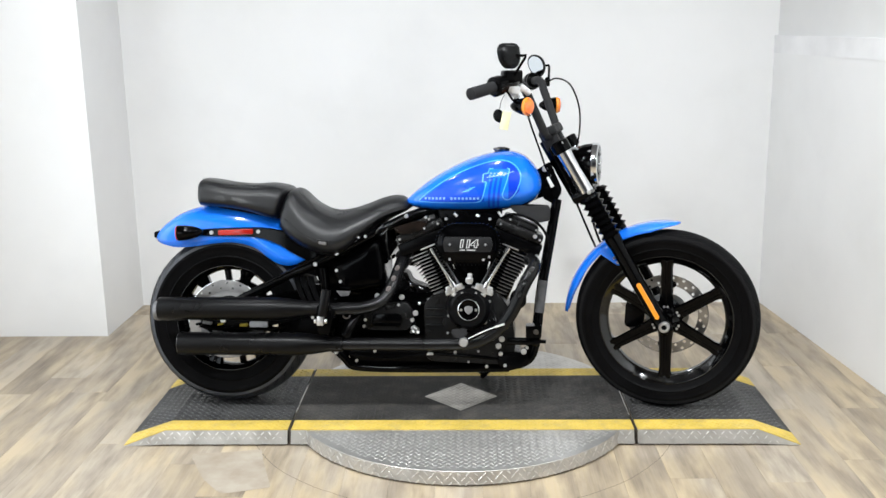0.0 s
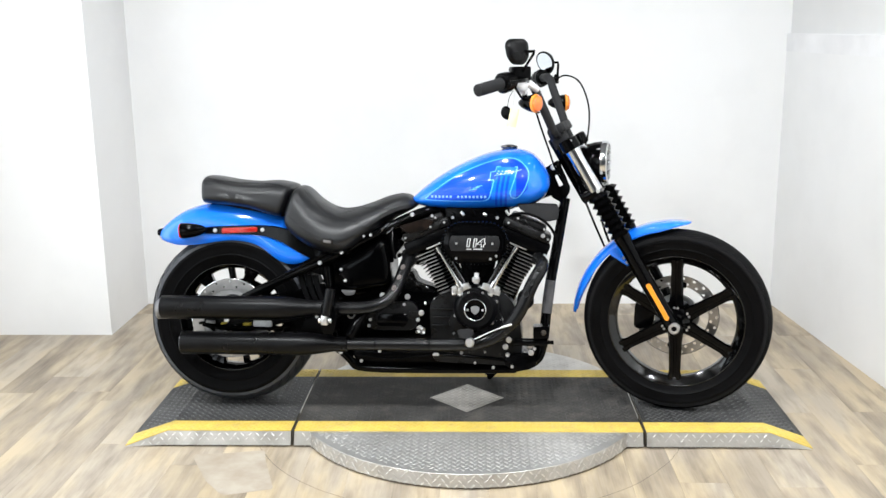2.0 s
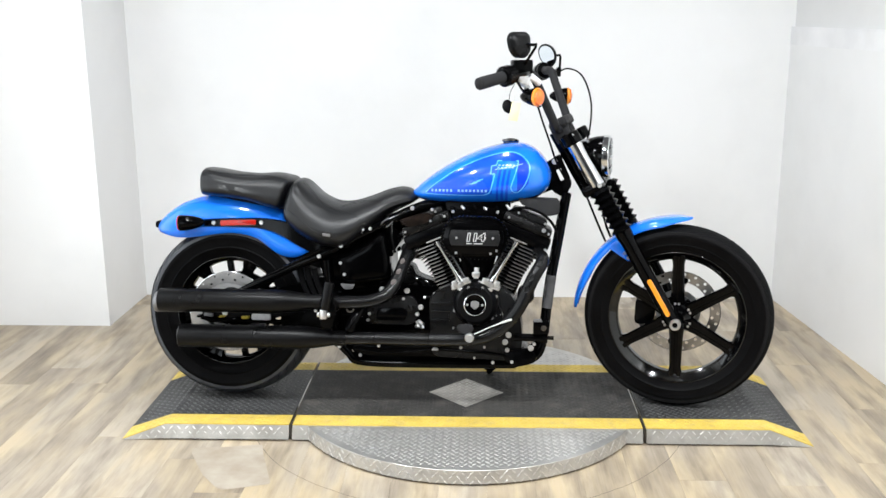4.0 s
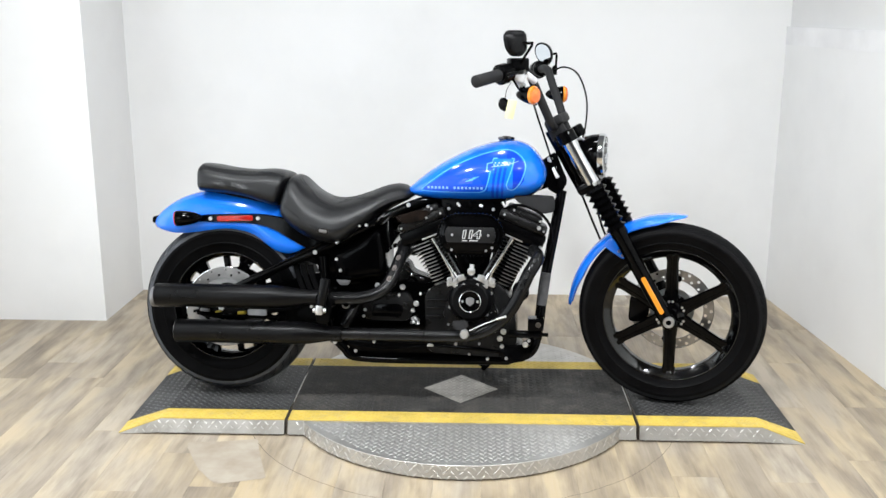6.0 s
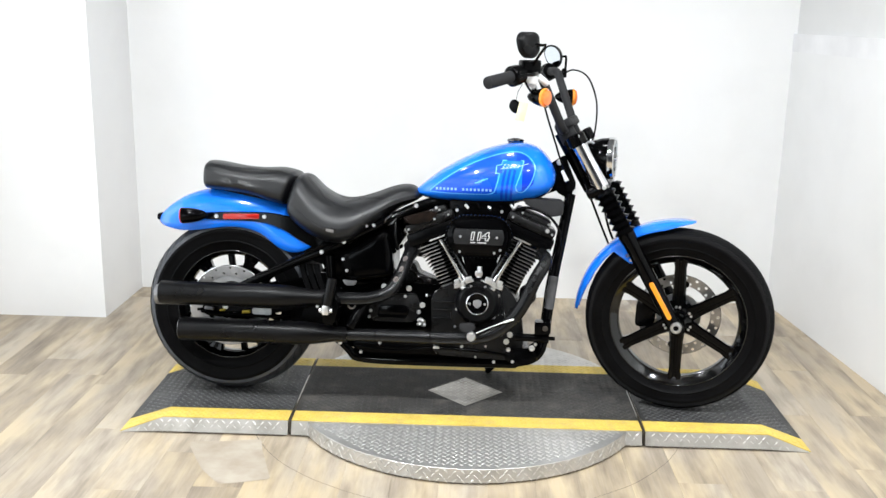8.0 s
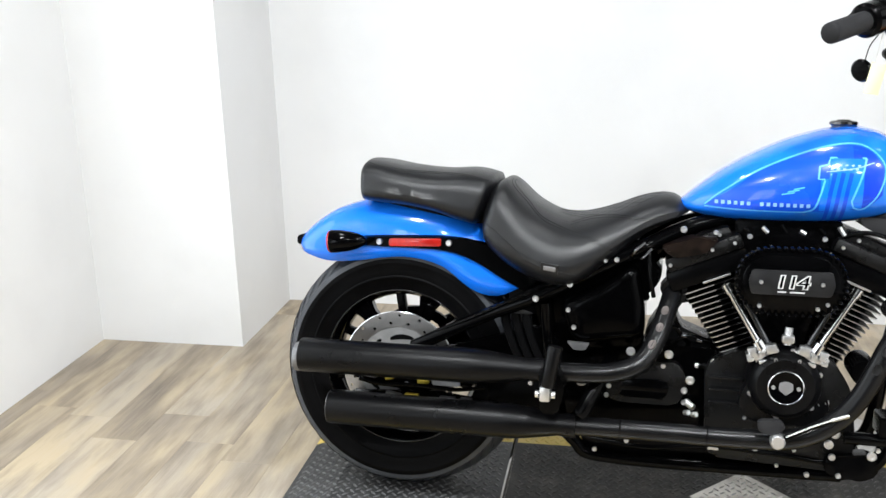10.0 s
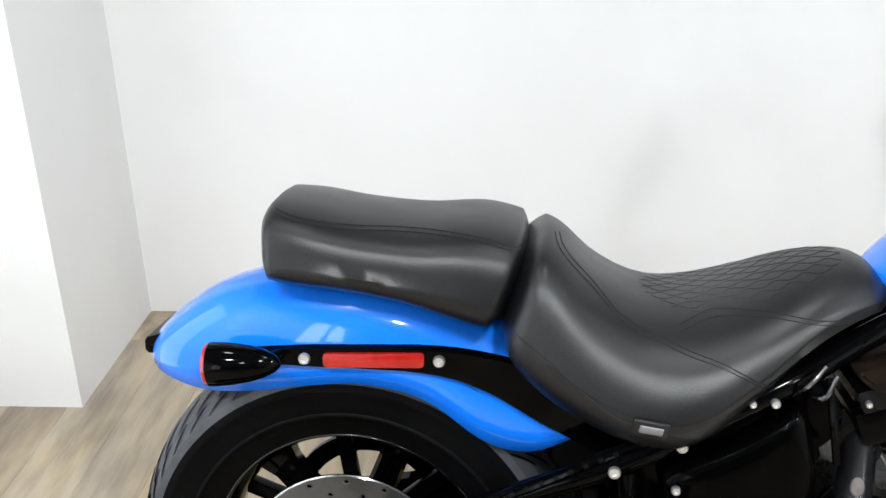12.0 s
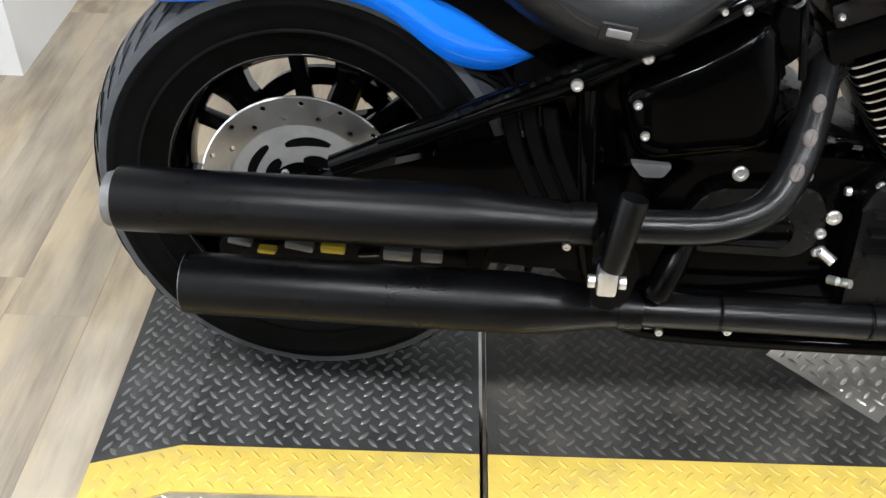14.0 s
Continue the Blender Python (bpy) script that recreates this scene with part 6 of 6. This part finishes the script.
FF = Vector(FC)
bm = B()
rings = []
for i in range(45):
    t = i / 44
    a = radians(178 - 95 * t)
    grow = 0.372 - 0.010 * t
    w = 0.060 * min(1, 0.40 + 3.2 * t, 0.12 + 2.6 * math.sqrt(1 - t))
    d = Vector((math.cos(a), 0, math.sin(a)))
    ring = []
    for k in range(17):
        b = -1 + 2 * k / 16
        drop = 0.031 * (abs(b) ** 2.4) * min(1, 0.2 + 4.5 * (1 - t), 0.45 + 3 * t)
        ring.append(FF + d * (grow - drop) + Vector((0, w * math.sin(b * math.pi / 2), 0)))
    rings.append(ring)
loft(bm, rings, cap=False, closed=False)
ff = part("front_fender", bm, BLUE, bike, "gloss blue front fender", STEER, 80)
mod = ff.modifiers.new("thickness", "SOLIDIFY")
mod.thickness, mod.offset = 0.003, -1
for side in (-1, 1):
    bm = B()
    prism(bm, rounded([tuple((FF + Vector((math.cos(radians(a)), 0, math.sin(radians(a)))) * r).xz) for a, r in ((134.5, 0.350), (126, 0.350), (126.5, 0.266), (130, 0.262))], 0.008), side * 0.058, side * 0.062, 0.002)
    part("fender_bracket", bm, BLUE, ff, "", STEER)
    for r in (0.276, 0.296):
        p = FF + Vector((math.cos(radians(128.4)), 0, math.sin(radians(128.4)))) * r
        bolt(p.x, -0.064, p.z, 0.006, ff, STEER)

HL = Vector((0.532, 0, 0.898))
bm = B()
turned(bm, [(0.0, -0.088), (0.022, -0.084), (0.048, -0.066), (0.063, -0.040), (0.0700, -0.014), (0.0725, 0.010), (0.066, 0.010), (0.055, -0.02), (0.0, -0.045)], HL, (1, 0, 0), 40)
head = part("headlight", bm, GLOSS, bike, "gloss black round headlight with chrome ring", STEER)
bm = B()
turned(bm, [(0.0725, 0.0105), (0.0750, 0.012), (0.0752, 0.024), (0.0735, 0.031), (0.0690, 0.034), (0.0640, 0.034), (0.0640, 0.014)], HL, (1, 0, 0), 48, closed=True)
part("bezel", bm, CHROME, head, "chrome bezel", STEER)
bm = B()
turned(bm, [(0.0640, 0.028), (0.058, 0.034), (0.040, 0.038), (0.020, 0.040), (0.0, 0.0405), (0.0, 0.0375), (0.020, 0.037), (0.040, 0.035), (0.057, 0.031), (0.0625, 0.026)], HL, (1, 0, 0), 40)
part("lens", bm, LENS, head, "clear lens", STEER)
bm = B()
turned(bm, [(0.0635, 0.012), (0.052, 0.002), (0.030, -0.010), (0.0, -0.014)], HL, (1, 0, 0), 32)
part("reflector_bowl", bm, CAST, head, "", STEER)
for dz in (-0.032, 0.0, 0.032):
    bm = B()
    block(bm, HL + Vector((0.010, 0, dz)), (0.024, 0.07, 0.014), 0.003)
    part("lamp_module", bm, CHROME, head, "", STEER)
bm = B()
prism(bm, rounded([(0.455, 0.910), (0.520, 0.945), (0.535, 0.930), (0.48, 0.885)], 0.008), -0.022, 0.022, 0.004)
part("headlight_bracket", bm, SATIN, bike, "", STEER)
rail("headlight_wiring", [(0.455, -0.05, 0.955), (0.475, -0.06, 0.94), (0.485, -0.05, 0.91), (0.50, -0.03, 0.87), (0.51, -0.04, 0.80)], 0.006, SATIN, 5, 8, STEER)
rail("headlight_wiring", [(0.46, -0.03, 0.95), (0.485, -0.03, 0.955), (0.50, -0.03, 0.935)], 0.005, BADGE, 5, 8, STEER)
bm = B()
block(bm, (0.522, 0, 0.80), (0.06, 0.10, 0.05), 0.012, pose(0, 0, 0, 0, 20, 0))
part("front_cover", bm, SATIN, bike, "", STEER)
rail("brake_line", [(0.46, -0.04, 0.83), (0.50, -0.055, 0.74), (0.535, -0.06, 0.66), (0.56, -0.05, 0.60)], 0.004, SATIN, 6, 8, STEER)
rail("front_brake_hose", [(0.525, 0.10, 0.72), (0.53, 0.125, 0.66), (0.56, 0.12, 0.58), (0.64, 0.10, 0.44)], 0.0045, SATIN, 6, 8, STEER)

# ---- handlebar ----
BAR = [(0.392, 0.0, 0.998), (0.392, 0.085, 0.998), (0.391, 0.115, 1.004), (0.384, 0.136, 1.030), (0.358, 0.154, 1.095), (0.332, 0.170, 1.160), (0.322, 0.184, 1.184), (0.304, 0.214, 1.194), (0.272, 0.290, 1.190), (0.214, 0.392, 1.172)]
for side in (-1, 1):
    rail("handlebar", [(x, side * y, z) for x, y, z in BAR], 0.0152, GRIP, 6, 16, STEER, None, "black mini ape handlebar")
    bm = B()
    block(bm, (0.396, side * 0.048, 0.988), (0.060, 0.046, 0.086), 0.014, pose(0, 0, 0, 0, -28, 0), 3)
    part("riser", bm, GRIP, bike, "black handlebar riser", STEER)
    grip_a, grip_b = Vector((0.260, side * 0.312, 1.188)), Vector((0.196, side * 0.432, 1.166))
    bm = B()
    tube(bm, [grip_a, grip_a.lerp(grip_b, 0.03), grip_a.lerp(grip_b, 0.9), grip_a.lerp(grip_b, 0.98), grip_b], [0.022, 0.0195, 0.0205, 0.020, 0.016], 20)
    part("hand_grip", bm, GRIP, bike, "black rubber hand grip", STEER)
    c = Vector((0.270, side * 0.292, 1.192))
    yaw = Matrix.Rotation(radians(side * -30), 4, "Z")
    along = (grip_b - grip_a).normalized()
    bm = B()
    h0 = grip_a - along * 0.034
    tube(bm, [h0, h0 + along * 0.004, h0 + along * 0.022, h0 + along * 0.024, h0 + along * 0.050, h0 + along * 0.056], [0.024, 0.030, 0.031, 0.034, 0.034, 0.027], 24)
    part("switch_housing", bm, SATIN, bike, "black switch housing", STEER)
    bm = B()
    if side < 0:
        block(bm, c + Vector((0.028, 0.035, 0.024)), (0.066, 0.048, 0.046), 0.008, yaw, 3)
        part("brake_reservoir", bm, SATIN, bike, "black brake fluid reservoir", STEER)
        bm = B()
        block(bm, c + Vector((0.030, 0.036, -0.016)), (0.052, 0.026, 0.034), 0.012, yaw @ pose(0, 0, 0, 0, 18, 0), 3)
        part("cable_wrap", bm, WRAP, bike, "pale plastic wrap round the brake line", STEER)
        for a, b, r in (((0.050, 0.050, -0.004), (0.075, 0.085, -0.030), 0.012), ((0.015, 0.030, -0.020), (0.040, 0.075, -0.045), 0.009)):
            bm = B()
            tube(bm, glide([c + Vector(a), (c + Vector(a)).lerp(c + Vector(b), 0.5) + Vector((0.006, 0, -0.004)), c + Vector(b)], 5), r, 12)
            part("cable_wrap", bm, WRAP, bike, "pale plastic wrap round the brake line", STEER)
    else:
        block(bm, c + Vector((0.052, -0.030, -0.012)), (0.030, 0.026, 0.022), 0.005, yaw, 3)
        part("clutch_bracket", bm, SATIN, bike, "", STEER)
    bm = B()
    tube(bm, glide([c + Vector((0.055, side * 0.0, 0.004)), c + Vector((0.054, side * 0.04, 0.002)), c + Vector((0.042, side * 0.080, 0.0)), c + Vector((0.026, side * 0.116, -0.004))], 6), [0.009, 0.007, 0.005, 0.006], 12)
    part("hand_lever", bm, SATIN, bike, "black hand lever", STEER)
    # mirror: stem, shell, glass facing the rider
    mc = Vector((0.312 if side < 0 else 0.274, side * 0.345, 1.286 if side < 0 else 1.248))
    bm = B()
    top = mc + Vector((0.052, side * -0.012, 0.000))
    foot = c + Vector((0.040, side * -0.02, 0.030)) if side < 0 else Vector((top.x + 0.004, side * 0.292, 1.186))
    tube(bm, [foot, foot.lerp(top, 0.9), top + Vector((-0.003, 0, 0.002)), top.lerp(mc, 0.2), mc + Vector((0.010, 0, 0.002))], 0.0046, 10)
    mirror = part("mirror", bm, SATIN, bike, "black rear-view mirror on a bent stem", STEER)
    face = Matrix.Translation(mc) @ Matrix.Rotation(radians(40 * side if side < 0 else 64), 4, "Z") @ Matrix.Rotation(radians(-8), 4, "Y")
    outline = [(-0.046, 0.034), (-0.030, 0.048), (0.040, 0.048), (0.058, 0.026), (0.052, -0.020), (0.030, -0.046), (-0.022, -0.048), (-0.046, -0.020)]
    if side > 0:                                     # seen from its glass side: an egg-shaped outline, narrower below
        outline = [((0.046 + 0.006 * math.sin(q)) * math.cos(q) + 0.008 * math.sin(q), 0.049 * math.sin(q)) for q in (2 * math.pi * w / 24 for w in range(24))]
    shell = [(0.88 * u, (0.88 if side < 0 else 0.92) * v) for u, v in (rounded(outline, 0.018) if side < 0 else outline)]
    bm = B()
    rings = []
    for d, s in ((0.016, 0.40), (0.013, 0.76), (0.006, 0.95), (0.0, 1.0), (-0.004, 1.0), (-0.005, 0.97)):
        rings.append([(d, side * u * s, v * s) for u, v in shell])
    loft(bm, rings)
    part("shell", bm, MATTE, mirror, "", STEER @ face)
    bm = B()
    rings = [[(d, side * u * s, v * s) for u, v in shell] for d, s in ((-0.0052, 0.86), (-0.0062, 0.85))]
    loft(bm, rings)
    part("mirror_glass", bm, MIRROR, mirror, "silvered mirror glass", STEER @ face)
    # turn signal
    sc = Vector((0.338 if side < 0 else 0.362, side * 0.232, 1.116 if side < 0 else 1.098))
    look_way = (0.88, -0.38, -0.02) if side < 0 else (1, 0.26, -0.02)
    bm = B()
    turned(bm, [(0.0, -0.060), (0.008, -0.056), (0.018, -0.042), (0.026, -0.020), (0.0305, 0.0), (0.0305, 0.008), (0, 0.008)], sc, look_way, 28)
    sig = part("turn_signal", bm, GLOSS, bike, "bullet turn signal with amber lens", STEER)
    bm = B()
    turned(bm, [(0.0295, 0.008), (0.0295, 0.014), (0.025, 0.022), (0.012, 0.027), (0.0, 0.028)], sc, look_way, 28)
    part("lens", bm, AMBER, sig, "amber lens", STEER)
    bm = B()
    turned(bm, [(0.0300, 0.006), (0.0315, 0.008), (0.0315, 0.013), (0.0285, 0.0155), (0.0285, 0.006)], sc, look_way, 28, closed=True)
    part("lens_ring", bm, REFLECT, sig, "", STEER)
    bm = B()
    tube(bm, [sc + Vector((-0.03, 0, 0.0)), sc + Vector((-0.035, side * -0.02, 0.05)), Vector((0.292, side * 0.245, 1.190))], 0.007, 10)
    part("stalk", bm, SATIN, sig, "", STEER)
bm = B()
block(bm, (0.390, 0, 1.016), (0.062, 0.17, 0.034), 0.010, pose(0, 0, 0, 0, -28, 0), 3)
part("riser_cap", bm, GRIP, bike, "black riser clamp", STEER)
rail("clutch_cable", [(0.322, 0.262, 1.180), (0.372, 0.225, 1.200), (0.436, 0.160, 1.175), (0.478, 0.10, 1.09), (0.482, 0.06, 0.99), (0.462, 0.04, 0.91)], 0.0032, SATIN, 8, 8, STEER)
rail("brake_cable", [(0.292, -0.250, 1.180), (0.335, -0.205, 1.10), (0.352, -0.165, 1.03), (0.372, -0.14, 0.96), (0.40, -0.135, 0.88), (0.445, -0.13, 0.80)], 0.0034, SATIN, 8, 8, STEER)
rail("bar_wiring", [(0.288, -0.285, 1.170), (0.305, -0.255, 1.135), (0.325, -0.195, 1.12), (0.345, -0.17, 1.08)], 0.004, SATIN, 6, 8, STEER)
# key fob and paper tag hanging from the bar
HANG = bike.matrix_world @ STEER
tag = thing("price_tag", "pale yellow paper tag hanging from the handlebar by a string", "tag", HANG)
bm = B()
tube(bm, glide([(0.285, -0.275, 1.168), (0.280, -0.270, 1.135), (0.274, -0.262, 1.100)], 5), 0.0014, 6)
part("string", bm, PAPER, tag)
bm = B()
block(bm, (0.276, -0.262, 1.070), (0.030, 0.0015, 0.062), 0.0005, pose(0, 0, 0, 0, 12, 20), 1)
part("paper", bm, TAG, tag)
fob = thing("key_fob", "black key fob hanging from the handlebar", "key fob", HANG)
bm = B()
turned(bm, [(0.0, 0.008), (0.020, 0.006), (0.024, 0.0), (0.020, -0.006), (0, -0.008)], (0.250, -0.250, 1.085), (0.5, 1, 0.2), 20)
part("case", bm, SATIN, fob)
bm = B()
tube(bm, glide([(0.278, -0.272, 1.160), (0.262, -0.262, 1.135), (0.254, -0.254, 1.104)], 5), 0.0012, 6)
part("cord", bm, SATIN, fob)


# ---- floor of separate planks ----
floor = thing("floor", "pale grey-brown oak-look plank floor, worn round the turntable", "floor", kind="structure")
bm = B()
block(bm, (0, (FRONT + BACK) / 2, -0.055), (5.4, BACK - FRONT + 0.3, 0.1))
part("subfloor", bm, GROUT, floor)
PW, PL = 0.152, 0.914
bm = B()
block(bm, (0, 0, -0.004), (PW - 0.0003, PL - 0.0003, 0.008), 0.0004, None, 1)
plank = mesh_of("plank", bm, PLANK)
PLANKS_FROM = -4.4
rng = random.Random(5)
# Dark slab added behind the camera, unseen; it cuts warm floor reflections.
bm = B()
block(bm, (0, (FRONT + PLANKS_FROM) / 2, -0.001), (5.2, PLANKS_FROM - FRONT, 0.01))
part("unseen_dark_slab", bm, DARK_SLAB, floor, "dark slab added out of view to darken reflections")
for i in range(int(4.75 / PW) + 1):
    x = -2.30 + PW * (i + 0.5)
    y = PLANKS_FROM - rng.random() * PL
    while y < BACK + 0.02:
        length = min(PL, BACK + 0.10 - y)               # the last plank of a row is cut under the wall
        if x - PW / 2 < right_x(y) + 0.05:
            ob = new("plank", plank)
            ob.parent = floor
            ob.location, ob.scale = (x, y + length / 2, 0), (1, length / PL, 1)
        y += length

# circular seam and filler patches round the turntable
FILLER = [(-0.935, -0.389), (-0.697, -0.355), (-0.613, -0.640), (-0.763, -0.685), (-0.862, -0.554)]
patch = thing("floor_seam", "thin circular seam cut in the floor round the turntable", "seam", pose(TX, TY, 0.0), kind="structure")
bm = B()
for a0, a1, r in ((188, 262, 0.790), (292, 338, 0.80)):
    rings = []
    for k in range(41):
        a = radians(a0 + (a1 - a0) * k / 40)
        rr = r + 0.004 * noise.noise(Vector((k * 0.35, r, 0)))
        rings.append([(q * math.cos(a), q * math.sin(a), 0.0006) for q in (rr - 0.001, rr + 0.001)])
    loft(bm, rings, cap=False, closed=False)
part("seam_line", bm, SEAM, patch)
for corners, seed in ((FILLER, 4),):
    bm = B()
    pts = []
    for k in range(len(corners)):
        (x0, y0), (x1, y1) = corners[k], corners[(k + 1) % len(corners)]
        for f in (0.0, 0.25, 0.5, 0.75):
            x, y = x0 + (x1 - x0) * f, y0 + (y1 - y0) * f
            pts.append((x + 0.012 * noise.noise(Vector((x * 20, y * 20, seed))), y + 0.012 * noise.noise(Vector((y * 20, x * 20, seed + 3)))))
    bm.faces.new([bm.verts.new((x, y, 0.0008)) for x, y in rounded(pts, 0.012, 3)])
    part("filler_patch", bm, SCUFF, patch, "pale worn filler patch")
